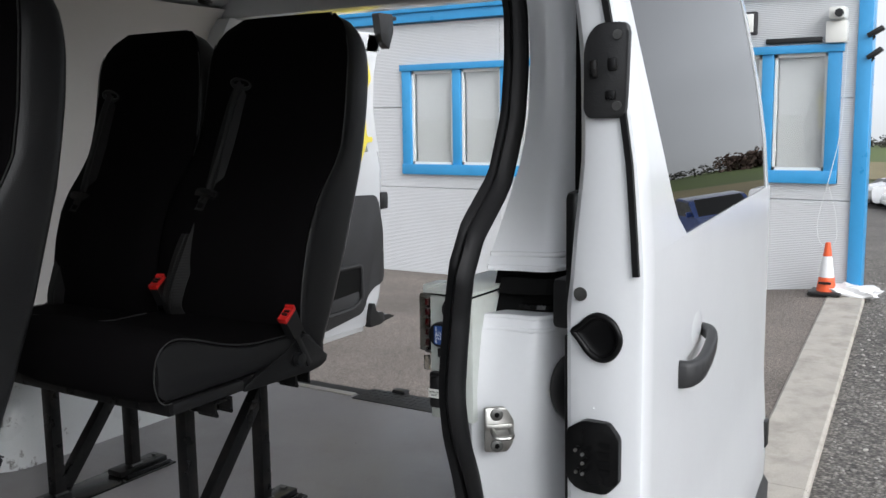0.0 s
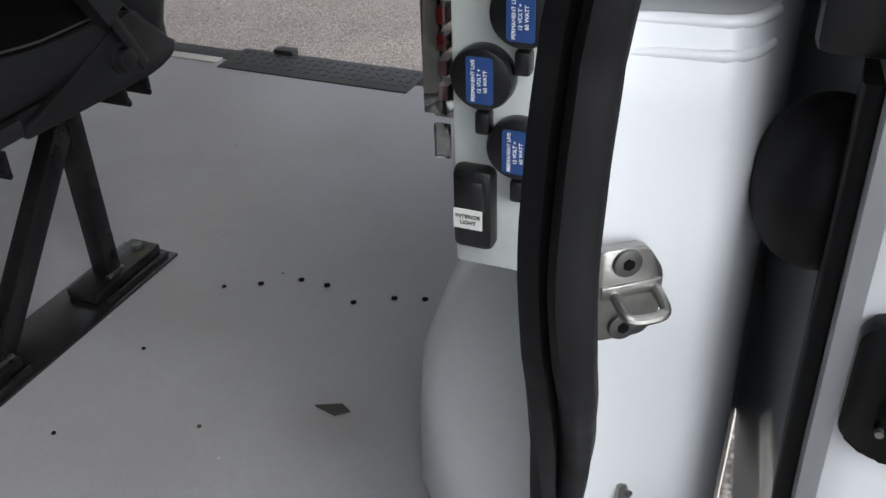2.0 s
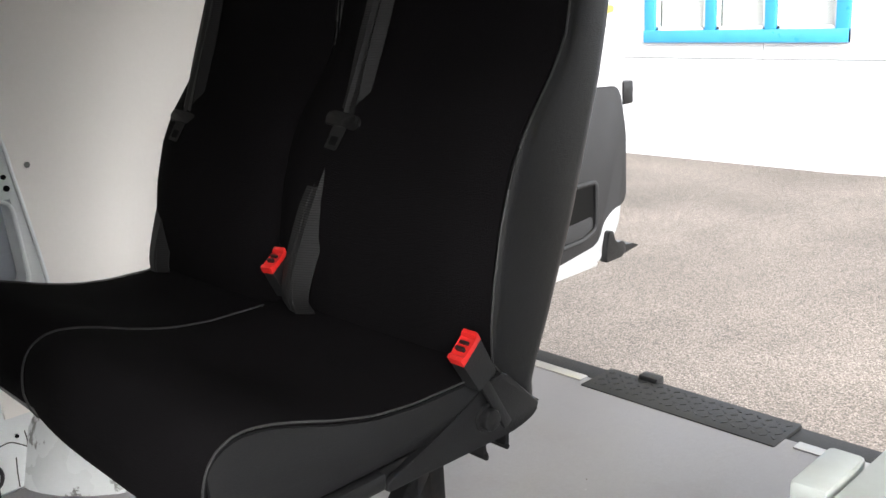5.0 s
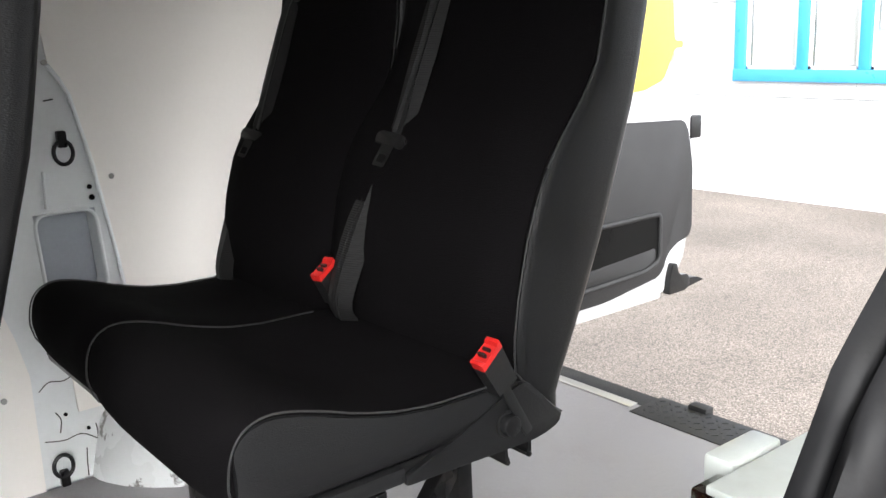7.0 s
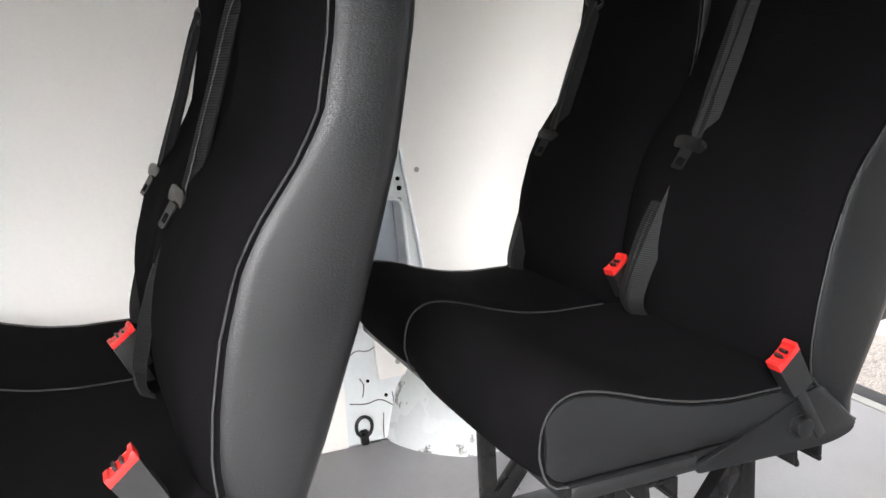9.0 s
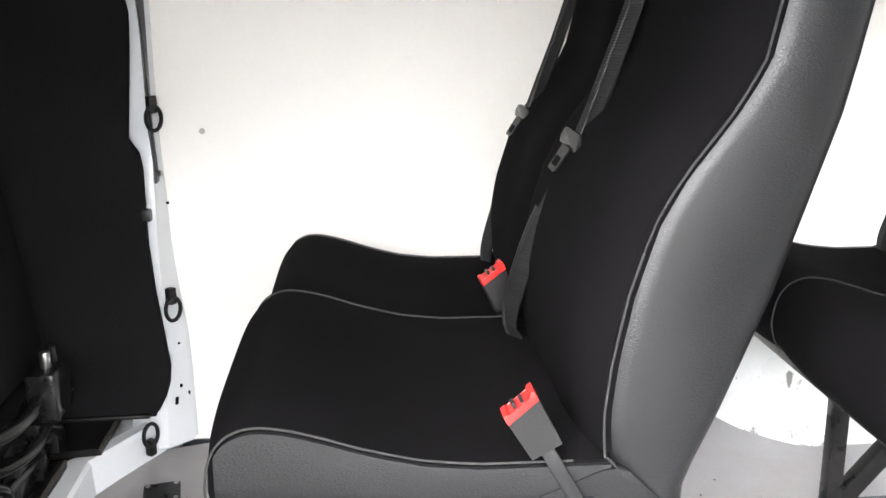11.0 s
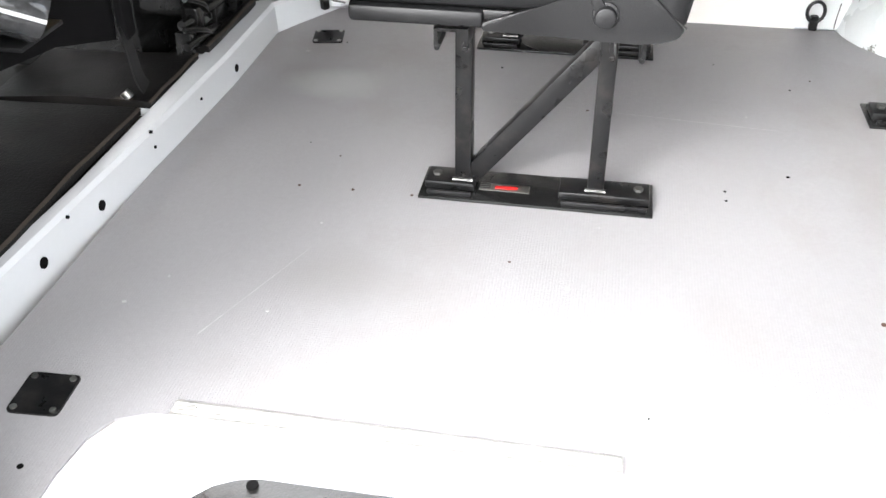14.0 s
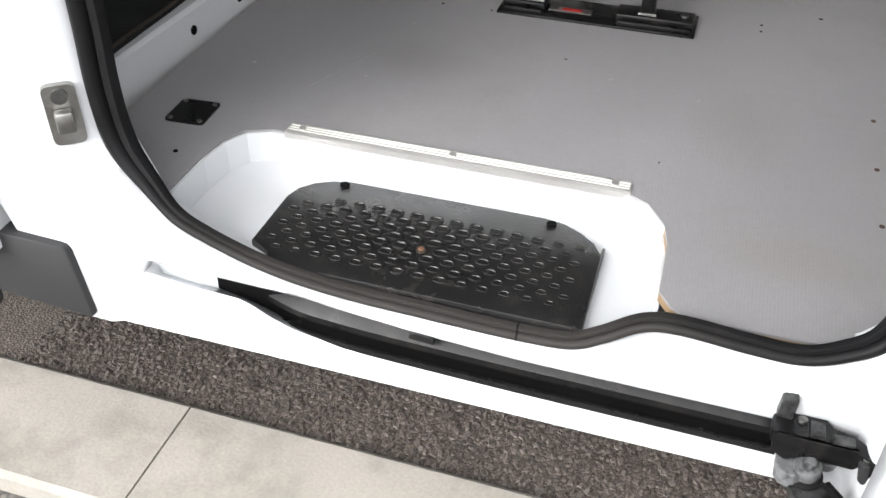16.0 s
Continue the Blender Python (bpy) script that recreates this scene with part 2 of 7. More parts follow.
M_BOX = material("grey_green_box_paint", (0.50, 0.53, 0.50), 0.4, vary=0.04, bump=0.03, dirt=(0.25, 0.24, 0.2), dirt_amount=0.25, dirt_scale=14)
M_BLUELABEL = material("blue_label", (0.025, 0.065, 0.21), 0.4, vary=0.05, bump=0.0)
M_INK = material("white_print", (0.72, 0.74, 0.76), 0.5, vary=0.03, bump=0.0)
M_BLACKINK = material("black_print", (0.02, 0.02, 0.02), 0.5, vary=0.03, bump=0.0)
# near-black: the shade inside holes, gaps and recesses is put into this colour
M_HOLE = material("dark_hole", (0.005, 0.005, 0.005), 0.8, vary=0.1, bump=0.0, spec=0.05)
M_RUST = material("rust_mark", (0.06, 0.03, 0.02), 0.8, vary=0.3, scale=40, bump=0.05)
M_HANDLE = material("handle_plastic", (0.016, 0.016, 0.017), 0.5, vary=0.1, fine=350, bump=0.08)
M_RUSTY = material("rusty_bolt", (0.20, 0.11, 0.065), 0.6, metal=0.3, vary=0.4, scale=90, bump=0.2)
M_TRIM = material("grey_door_trim", (0.024, 0.024, 0.025), 0.6, vary=0.06, fine=350, bump=0.08)
M_YELLOW = material("yellow_film", (0.76, 0.64, 0.08), 0.4, vary=0.05, bump=0.0)
M_CABMAT = material("cab_rubber_mat", (0.0055, 0.005, 0.0048), 0.42, vary=0.3, fine=200, bump=0.12, spec=0.22, dirt=(0.035, 0.028, 0.022), dirt_amount=0.35, dirt_scale=14, dirt_lo=0.55)
M_PANEL = relief(material("ribbed_wall_panel", (0.60, 0.61, 0.62), 0.5, vary=0.03, scale=1.2, bump=0.0, dirt=(0.42, 0.42, 0.4), dirt_amount=0.25, dirt_scale=0.8), "rib", 22, 0.6, 0.006)
M_BLUE = material("blue_window_paint", (0.045, 0.29, 0.58), 0.35, vary=0.05, bump=0.01, dirt=(0.02, 0.16, 0.34), dirt_amount=0.25)
M_BLIND = material("white_blind_slat", (0.84, 0.84, 0.83), 0.5, vary=0.03, bump=0.0)
M_FRAMEW = material("white_glazing_bead", (0.72, 0.72, 0.68), 0.4, vary=0.03, bump=0.0)
M_CONCRETE = material("kerb_concrete", (0.40, 0.372, 0.328), 0.85, vary=0.16, scale=5, fine=140, bump=0.10, dirt=(0.22, 0.205, 0.175), dirt_amount=0.7, dirt_scale=6.5, dirt_lo=0.46, dirt_hi=0.72)
M_ORANGE = material("orange_cone_plastic", (0.72, 0.10, 0.025), 0.5, vary=0.06, bump=0.02)
M_REFLECT = material("white_sleeve", (0.72, 0.72, 0.72), 0.4, vary=0.05, bump=0.02)
M_CARBLUE = material("blue_car_paint", (0.02, 0.055, 0.22), 0.2, vary=0.03, bump=0.0, coat=0.9)
M_CARWHITE = material("white_car_paint", (0.72, 0.73, 0.74), 0.2, vary=0.03, bump=0.0, coat=0.9)
M_CARDARK = material("dark_red_car_paint", (0.10, 0.018, 0.03), 0.2, vary=0.03, bump=0.0, coat=0.9)
M_TYRE = material("tyre_rubber", (0.02, 0.02, 0.02), 0.8, vary=0.2, bump=0.1)
M_LEAF = material("foliage", (0.055, 0.075, 0.028), 0.8, vary=0.35, scale=0.6, fine=6, bump=0.0, island=0.4)


def ground_material(name, dark, light, stone, bump, patch=None):
    """Loose or bound aggregate: stones of mixed tone in a darker bed."""
    m = bpy.data.materials.new(name)
    m.use_nodes = True
    nt = m.node_tree
    n, link = nt.nodes, nt.links.new
    b = n["Principled BSDF"]
    tc = n.new("ShaderNodeTexCoord")
    vo = n.new("ShaderNodeTexVoronoi")
    vo.inputs["Scale"].default_value = stone
    no = n.new("ShaderNodeTexNoise")
    no.inputs["Scale"].default_value, no.inputs["Detail"].default_value = 0.9, 6
    link(tc.outputs["Object"], vo.inputs["Vector"])
    link(tc.outputs["Object"], no.inputs["Vector"])
    ramp = n.new("ShaderNodeValToRGB")
    ramp.color_ramp.elements[0].color, ramp.color_ramp.elements[1].color = (*dark, 1), (*light, 1)
    ramp.color_ramp.elements[0].position, ramp.color_ramp.elements[1].position = 0.15, 0.95
    sep = n.new("ShaderNodeSeparateColor")
    link(vo.outputs["Color"], sep.inputs[0])
    link(sep.outputs[0], ramp.inputs[0])
    mix = n.new("ShaderNodeMix")
    mix.data_type, mix.blend_type = "RGBA", "MULTIPLY"
    mix.inputs[0].default_value = 1.0
    mr = n.new("ShaderNodeMapRange")
    mr.inputs["From Min"].default_value, mr.inputs["From Max"].default_value = 0.3, 0.7
    mr.inputs["To Min"].default_value, mr.inputs["To Max"].default_value = 0.72, 1.2
    link(no.outputs[0], mr.inputs[0])
    link(ramp.outputs[0], mix.inputs[6])
    link(mr.outputs[0], mix.inputs[7])
    gap = n.new("ShaderNodeMapRange")
    gap.inputs["From Min"].default_value, gap.inputs["From Max"].default_value = 0.25, 0.75
    gap.inputs["To Min"].default_value, gap.inputs["To Max"].default_value = 1.15, 0.5
    link(vo.outputs[0], gap.inputs[0])
    bed = n.new("ShaderNodeMix")
    bed.data_type, bed.blend_type = "RGBA", "MULTIPLY"
    bed.inputs[0].default_value = 1.0
    link(mix.outputs[2], bed.inputs[6])
    link(gap.outputs[0], bed.inputs[7])
    link(bed.outputs[2], b.inputs["Base Color"])
    b.inputs["Roughness"].default_value = 0.8
    bp = n.new("ShaderNodeBump")
    bp.inputs["Strength"].default_value, bp.inputs["Distance"].default_value = bump, 0.012
    bp.invert = True
    link(vo.outputs[0], bp.inputs["Height"])
    link(bp.outputs[0], b.inputs["Normal"])
    return m


M_ASPHALT = ground_material("asphalt", (0.145, 0.124, 0.107), (0.33, 0.283, 0.243), 165, 0.4)
# the van's shade on the asphalt beside the kerb, painted into the colour
stain_or_shade(M_ASPHALT, (-0.80, 0.2, GZ), (0.42, 2.4, 0.5), (0.075, 0.062, 0.054), 0.6)
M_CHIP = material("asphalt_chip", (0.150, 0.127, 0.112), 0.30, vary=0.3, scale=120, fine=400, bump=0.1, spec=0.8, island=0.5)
# same painted van shade on the chips
stain_or_shade(M_CHIP, (-0.80, 0.2, GZ), (0.42, 2.4, 0.5), (0.06, 0.05, 0.044), 0.55)
M_GRAVEL = ground_material("gravel", (0.085, 0.079, 0.071), (0.235, 0.218, 0.196), 60, 0.6)
M_FIELD = ground_material("field_grass", (0.06, 0.08, 0.02), (0.14, 0.15, 0.045), 4, 0.4)


def glass(name, tint=(1, 1, 1), rough=0.0, dark=0.0):
    m = bpy.data.materials.new(name)
    m.use_nodes = True
    n, link = m.node_tree.nodes, m.node_tree.links.new
    n.clear()
    out = n.new("ShaderNodeOutputMaterial")
    tr = n.new("ShaderNodeBsdfTransparent")
    tr.inputs[0].default_value = (*tint, 1)
    gl = n.new("ShaderNodeBsdfGlossy")
    gl.inputs["Roughness"].default_value = rough
    fr = n.new("ShaderNodeFresnel")
    fr.inputs["IOR"].default_value = 1.52
    mr = n.new("ShaderNodeMapRange")
    mr.inputs["To Min"].default_value, mr.inputs["To Max"].default_value = dark, 1.0
    mix = n.new("ShaderNodeMixShader")
    link(fr.outputs[0], mr.inputs[0])
    link(mr.outputs[0], mix.inputs[0])
    link(tr.outputs[0], mix.inputs[1])
    link(gl.outputs[0], mix.inputs[2])
    link(mix.outputs[0], out.inputs[0])
    return m


M_GLASS = glass("window_glass", (0.96, 0.97, 0.97), 0.0, 0.02)
M_CLEAR = glass("clear_fuse_cover", (0.82, 0.81, 0.77), 0.08, 0.10)
M_FUSE = material("dark_red_fuse", (0.10, 0.008, 0.010), 0.35, vary=0.2, bump=0.0)
M_TINT = glass("tinted_glass", (0.52, 0.56, 0.55), 0.0, 0.03)
M_PRIVACY = glass("privacy_glass", (0.05, 0.055, 0.06), 0.0, 0.10)


# ---- building helpers ----
def link_mesh(name, bm, mat, parent=None, label="", smooth=None):
    me = bpy.data.meshes.new(name)
    bmesh.ops.recalc_face_normals(bm, faces=bm.faces)
    if smooth is not None:
        for f in bm.faces:
            f.smooth = True
        for e in bm.edges:
            if len(e.link_faces) == 2 and e.calc_face_angle(0) > radians(smooth):
                e.smooth = False
    bm.to_mesh(me)
    bm.free()
    me.materials.append(mat)
    ob = new(name, me)
    if parent:
        ob.parent = parent
    if label:
        ob["label"] = label
    return ob


def part(name, bm, mat, parent, label="", smooth=35):
    return link_mesh(name, bm, mat, parent, label, smooth)


def thing(name, at, label, category, group="", kind=""):
    e = new(name)
    e.empty_display_size = 0.1
    e.matrix_world = pose(*at) if not isinstance(at, Matrix) else at
    return tagged(e, label, category, group, kind)


def bm_box(x0, x1, y0, y1, z0, z1, bevel=0.0, seg=2, bm=None):
    own = bmesh.new()
    bmesh.ops.create_cube(own, size=1)
    for v in own.verts:
        v.co = Vector(((x0 + x1) / 2 + v.co.x * (x1 - x0), (y0 + y1) / 2 + v.co.y * (y1 - y0), (z0 + z1) / 2 + v.co.z * (z1 - z0)))
    if bevel:
        bmesh.ops.bevel(own, geom=own.edges[:], offset=bevel, segments=seg, affect="EDGES", profile=0.5)
    return own if bm is None else merge(bm, own)


def merge(bm, other, m=None):
    me = bpy.data.meshes.new("t")
    other.to_mesh(me)
    other.free()
    if m is not None:
        me.transform(m)
    bm.from_mesh(me)
    bpy.data.meshes.remove(me)
    return bm


def bm_cyl(r, depth, seg=20, r2=None, bevel=0.0, m=None, bm=None):
    own = bmesh.new()
    bmesh.ops.create_cone(own, cap_ends=True, segments=seg, radius1=r, radius2=r if r2 is None else r2, depth=depth)
    if bevel:
        bmesh.ops.bevel(own, geom=[e for e in own.edges if any(len(f.verts) > 4 for f in e.link_faces)], offset=bevel, segments=2, affect="EDGES", profile=0.5)
    if m is not None:
        bmesh.ops.transform(own, matrix=m, verts=own.verts)
    return own if bm is None else merge(bm, own)


def loft(rings, closed=True, caps=True):
    """A skin through rings of equally many points."""
    bm = bmesh.new()
    rows = [[bm.verts.new(p) for p in r] for r in rings]
    k = len(rows[0])
    for a, b in zip(rows, rows[1:]):
        for i in range(k if closed else k - 1):
            j = (i + 1) % k
            bm.faces.new((a[i], a[j], b[j], b[i]))
    if caps and closed:
        bm.faces.new(rows[0][::-1])
        bm.faces.new(rows[-1])
    return bm


def prism(outline, axis, lo, hi, bevel=0.0, seg=2):
    """An outline in the plane across axis, drawn out from lo to hi."""
    def at(p, v):
        a, b = p
        return {"x": (v, a, b), "y": (a, v, b), "z": (a, b, v)}[axis]
    bm = loft([[at(p, lo) for p in outline], [at(p, hi) for p in outline]])
    if bevel:
        bmesh.ops.bevel(bm, geom=[e for e in bm.edges if any(len(f.verts) > 4 for f in e.link_faces)], offset=bevel, segments=seg, affect="EDGES", profile=0.5)
    return bm


def smooth_line(points, steps=6):
    """Catmull-Rom through points."""
    pts = [Vector(p) for p in points]
    out = []
    for i in range(len(pts) - 1):
        p0, p1, p2, p3 = pts[max(i - 1, 0)], pts[i], pts[i + 1], pts[min(i + 2, len(pts) - 1)]
        for s in range(steps):
            t = s / steps
            out.append(0.5 * (2 * p1 + (p2 - p0) * t + (2 * p0 - 5 * p1 + 4 * p2 - p3) * t * t + (3 * p1 - p0 - 3 * p2 + p3) * t ** 3))
    out.append(pts[-1])
    return out


def sweep(path, profile, up=(0, 0, 1), closed=False, caps=True):
    """A profile (a, b) carried along a path; a goes sideways, b along up."""
    rings = []
    n = len(path)
    for i, p in enumerate(path):
        a = path[i - 1] if (i or closed) else path[0]
        b = path[(i + 1) % n] if (i < n - 1 or closed) else path[-1]
        d = (Vector(b) - Vector(a)).normalized()
        u = Vector(up(i) if callable(up) else up)
        s = d.cross(u)
        s = s.normalized() if s.length > 1e-6 else Vector((1, 0, 0))
        u = s.cross(d).normalized()
        rings.append([Vector(p) + s * q[0] + u * q[1] for q in profile])
    if closed:
        rings.append(rings[0])
    bm = loft(rings, True, caps and not closed)
    if closed:
        bmesh.ops.remove_doubles(bm, verts=bm.verts, dist=1e-6)
    return bm


def interp(pts):
    def fn(z):
        for (a, p), (b, q) in zip(pts, pts[1:]):
            if z <= b:
                return p + (q - p) * max(0, (z - a)) / (b - a)
        return pts[-1][1]
    return fn


def circle(r, k=10, flat=1.0):
    return [(r * math.cos(2 * math.pi * i / k), r * flat * math.sin(2 * math.pi * i / k)) for i in range(k)]


def rounded(pts, r, seg=4):
    """An outline with its corners rounded."""
    out, k = [], len(pts)
    for i in range(k):
        p, a, b = Vector(pts[i]), Vector(pts[i - 1]), Vector(pts[(i + 1) % k])
        ra = min(r, (a - p).length * 0.45, (b - p).length * 0.45)
        p0, p1 = p + (a - p).normalized() * ra, p + (b - p).normalized() * ra
        for s in range(seg + 1):
            t = s / seg
            q = p0.lerp(p, t).lerp(p.lerp(p1, t), t)
            out.append((q.x, q.y))
    return out


def lettering(name, body, size, mat, parent, m, label=""):
    c = bpy.data.curves.new(name, "FONT")
    c.body, c.size, c.align_x, c.align_y, c.space_line = body, size, "CENTER", "CENTER", 1.15
    c.extrude = 0.0002
    t = new("tmp_text", c)
    me = bpy.data.meshes.new_from_object(t)
    bpy.data.objects.remove(t)
    bpy.data.curves.remove(c)
    me.materials.append(mat)
    ob = new(name, me)
    ob.parent = parent
    ob.matrix_local = m
    if label:
        ob["label"] = label
    return ob


# ---- ground ----


def kerb_x(y):
    """The inner edge of the kerb: straight beside the van, then turning slightly."""
    return -0.635 if y < 2.6 else -0.635 - 0.08 * (y - 2.6)


def fall(y):
    """The land drops away behind the office."""
    return 0.0 if y < 10 else -0.085 * (y - 10) if y < 45 else -2.975 - 0.045 * (min(y, 60) - 45) - 0.09 * max(0, y - 165)


BANK = interp([(-3.4, 0.0), (-2.5, 0.03), (-1.55, 0.11), (-1.16, 0.15), (-0.9, 0.150), (0.0, 0.150)])


def rise(x, y):
    """The yard climbs gently towards the corner of the office and levels out behind it."""
    return BANK(x) * min(1.0, max(0.0, (y - 2.6) / 5.1)) * min(1.0, max(0.0, (16 - y) / 7))


def flat_sheet(name, pts, z, mat, label, category):
    bm = bmesh.new()
    bm.faces.new([bm.verts.new((x, y, z)) for x, y in pts])
    for y in (10, 45, 60, 165):
        bmesh.ops.bisect_plane(bm, geom=bm.verts[:] + bm.edges[:] + bm.faces[:], plane_co=(0, y, 0), plane_no=(0, 1, 0))
    if name in ("road", "gravel_track"):
        for axis, cuts in (((0, 1, 0), (2.6, 4.3, 6.0, 7.7, 9.0, 12.5, 16.0)), ((1, 0, 0), (-3.4, -2.5, -1.55, -1.16, -0.9, 0.0))):
            for c in cuts:
                bmesh.ops.bisect_plane(bm, geom=bm.verts[:] + bm.edges[:] + bm.faces[:], plane_co=Vector(axis) * c, plane_no=axis)
        for v in bm.verts:
            v.co.z += rise(v.co.x, v.co.y)
    for v in bm.verts:
        v.co.z += fall(v.co.y)
    ob = link_mesh(name, bm, mat)
    return tagged(ob, label, category, kind="structure")


flat_sheet("ground", [(-900, -900), (900, -900), (900, 900), (-900, 900)], GZ - 0.05, M_FIELD, "green and brown field grass reaching to the horizon", "field")
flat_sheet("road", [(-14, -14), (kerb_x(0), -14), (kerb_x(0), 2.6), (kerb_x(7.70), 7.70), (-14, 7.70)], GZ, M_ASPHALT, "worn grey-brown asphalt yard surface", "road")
flat_sheet("gravel_track", [(kerb_x(0) + 0.2, -30), (30, -30), (60, 75), (-18, 75), (kerb_x(7.70) + 0.2, 7.78), (kerb_x(0) + 0.2, 2.6)], GZ - 0.03, M_GRAVEL, "grey loose gravel track beside the kerb", "gravel")
KW = 0.27


def chippings(name, x0, x1, y0, y1, pitch, mat, label, seed):
    """Broken stone chips bedded in a road surface, each a small tilted facet."""
    rnd = random.Random(seed)
    verts, faces = [], []
    for i in range(int((x1 - x0) / pitch)):
        for j in range(int((y1 - y0) / pitch)):
            cx, cy = x0 + (i + 0.5 + rnd.uniform(-0.42, 0.42)) * pitch, y0 + (j + 0.5 * (i % 2) + rnd.uniform(-0.42, 0.42)) * pitch
            r, h = pitch * rnd.uniform(0.36, 0.72), rnd.uniform(0.001, 0.0062)
            k, a0, sx, sy = rnd.choice((4, 5, 6)), rnd.uniform(0, 6.28), rnd.uniform(-0.5, 0.5), rnd.uniform(-0.5, 0.5)
            base = len(verts)
            for q, z in ((1.0, -0.001), (0.66, h)):
                for n in range(k):
                    a = a0 + 6.283 * n / k
                    w = r * q * (0.8 + 0.3 * ((n * 7 + i + j) % 5) / 4)
                    dx, dy = w * math.cos(a), w * math.sin(a)
                    verts.append((cx + dx, cy + dy, GZ + z + (sx * dx + sy * dy if z > 0 else 0)))
            for n in range(k):
                m = (n + 1) % k
                faces.append((base + n, base + m, base + k + m, base + k + n))
            faces.append([base + k + n for n in range(k)])
    me = bpy.data.meshes.new(name)
    me.from_pydata(verts, [], faces)
    me.materials.append(mat)
    return tagged(new(name, me), label, "road", kind="stuff")


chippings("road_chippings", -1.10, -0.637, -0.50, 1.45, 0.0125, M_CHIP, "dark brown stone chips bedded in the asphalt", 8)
for y0, y1 in ((-4.0, -2.2), (-2.2, -0.073), (-0.073, 1.82), (1.82, 3.7), (3.7, 5.55), (5.55, 7.66)):
    ys = [y0 + 0.002] + [v for v in (2.6,) if y0 < v < y1] + [y1 - 0.002]
    up = {y: GZ + rise(-1.3, y) for y in ys}
    rings = [[(kerb_x(y), y, GZ - 0.2), (kerb_x(y), y, up[y] + 0.012), (kerb_x(y) + 0.012, y, up[y] + 0.022), (kerb_x(y) + KW - 0.012, y, up[y] + 0.022),
              (kerb_x(y) + KW, y, up[y] + 0.012), (kerb_x(y) + KW, y, GZ - 0.2)] for y in ys]
    tagged(link_mesh("kerb_stone", loft(rings), M_CONCRETE, smooth=30), "worn buff concrete kerb stone with dirty joints", "kerb", "kerb stones", "structure")
bm = bmesh.new()
rnd = random.Random(5)
for i in range(2600):
    y = rnd.uniform(1.5, 9.5)
    x = kerb_x(y) + KW + 0.03 + abs(rnd.gauss(0, 0.9))
    r = rnd.choice((0.004, 0.005, 0.006, 0.008, 0.011))
    own = bmesh.new()
    bmesh.ops.create_icosphere(own, subdivisions=1, radius=r)
    for v in own.verts:
        v.co = Vector((v.co.x * rnd.uniform(0.8, 1.3), v.co.y * rnd.uniform(0.8, 1.3), v.co.z * 0.6))
    merge(bm, own, Matrix.Translation((x, y, GZ - 0.03 + rise(x, y) + r * 0.2)))
    if i % 200 == 199:
        tagged(link_mesh("loose_gravel", bm, material("gravel_stone", (0.25, 0.24, 0.22), 0.85, vary=0.3, island=0.6, bump=0.05) if i == 199 else bpy.data.materials["gravel_stone"]),
               "scattered pale grey gravel stones", "gravel", kind="stuff")
        bm = bmesh.new()
bm.free()

# ---- office building ----
BY, BX0 = 7.70, -9.5
office = thing("office_building", pose(-0.89, BY, GZ), "single-storey office cabin with ribbed pale panels and blue trim", "building")
OX = -0.89


def obox(name, x0, x1, y0, y1, z0, z1, mat, parent, label="", bevel=0.004):
    return part(name, bm_box(x0 - OX, x1 - OX, y0, y1, z0 - GZ, z1 - GZ, bevel), mat, parent, label)


WZ0, WZ1 = 0.894, 1.955
WINDOWS = ((-5.085, -3.316, WZ0, WZ1, 3), (-2.114, -1.022, WZ0, WZ1, 2))
WALL_LINES = [GZ - 0.4, 0.761, 1.556, 2.36]
cuts = sorted({BX0, -7.2, -4.0, -0.917, -5.085, -3.316, -2.114, -1.022})
for z0, z1 in zip(WALL_LINES, WALL_LINES[1:]):
    for x0, x1 in zip(cuts, cuts[1:]):
        mid = (x0 + x1) / 2
        gap = 0.004
        pieces = [(z0, z1)]
        if any(a < mid < b for a, b, *_ in WINDOWS):
            pieces = [p for p in ((z0, min(z1, WZ0)), (max(z0, WZ1), z1)) if p[1] > p[0]]
        for a, b in pieces:
            part("wall_panel", bm_box(x0 - OX + gap * (x0 in (-7.2, -4.0)), x1 - OX, 0, 0.08, a - GZ + gap, b - GZ - gap, 0), M_PANEL, office, "pale grey ribbed metal panel", smooth=None)
obox("back_wall", BX0, -0.86, 0.09, 0.14, GZ, 2.36, M_BLIND, office)
part("side_wall", prism([(-0.87 - OX, 0.14), (-0.83 - OX, 0.14), (-2.15 - OX, 9.0), (-2.2 - OX, 9.0)], "z", 0, 2.36 - GZ), M_PANEL, office, smooth=None)
obox("roof_trim", BX0, -0.77, -0.07, 0.16, 2.37, 2.46, M_BLUE, office, "blue roof edge trim")
obox("roof_lip", BX0, -0.76, -0.10, 0.16, 2.46, 2.53, M_BLUE, office)
part("roof", prism([(BX0 - OX, 0.16), (-0.81 - OX, 0.16), (-2.15 - OX, 9.0), (BX0 - OX, 9.0)], "z", 2.38 - GZ, 2.50 - GZ), M_PANEL, office, smooth=None)
obox("corner_post", -0.917, -0.813, -0.03, 0.14, GZ, 2.37, M_BLUE, office, "blue corner post")
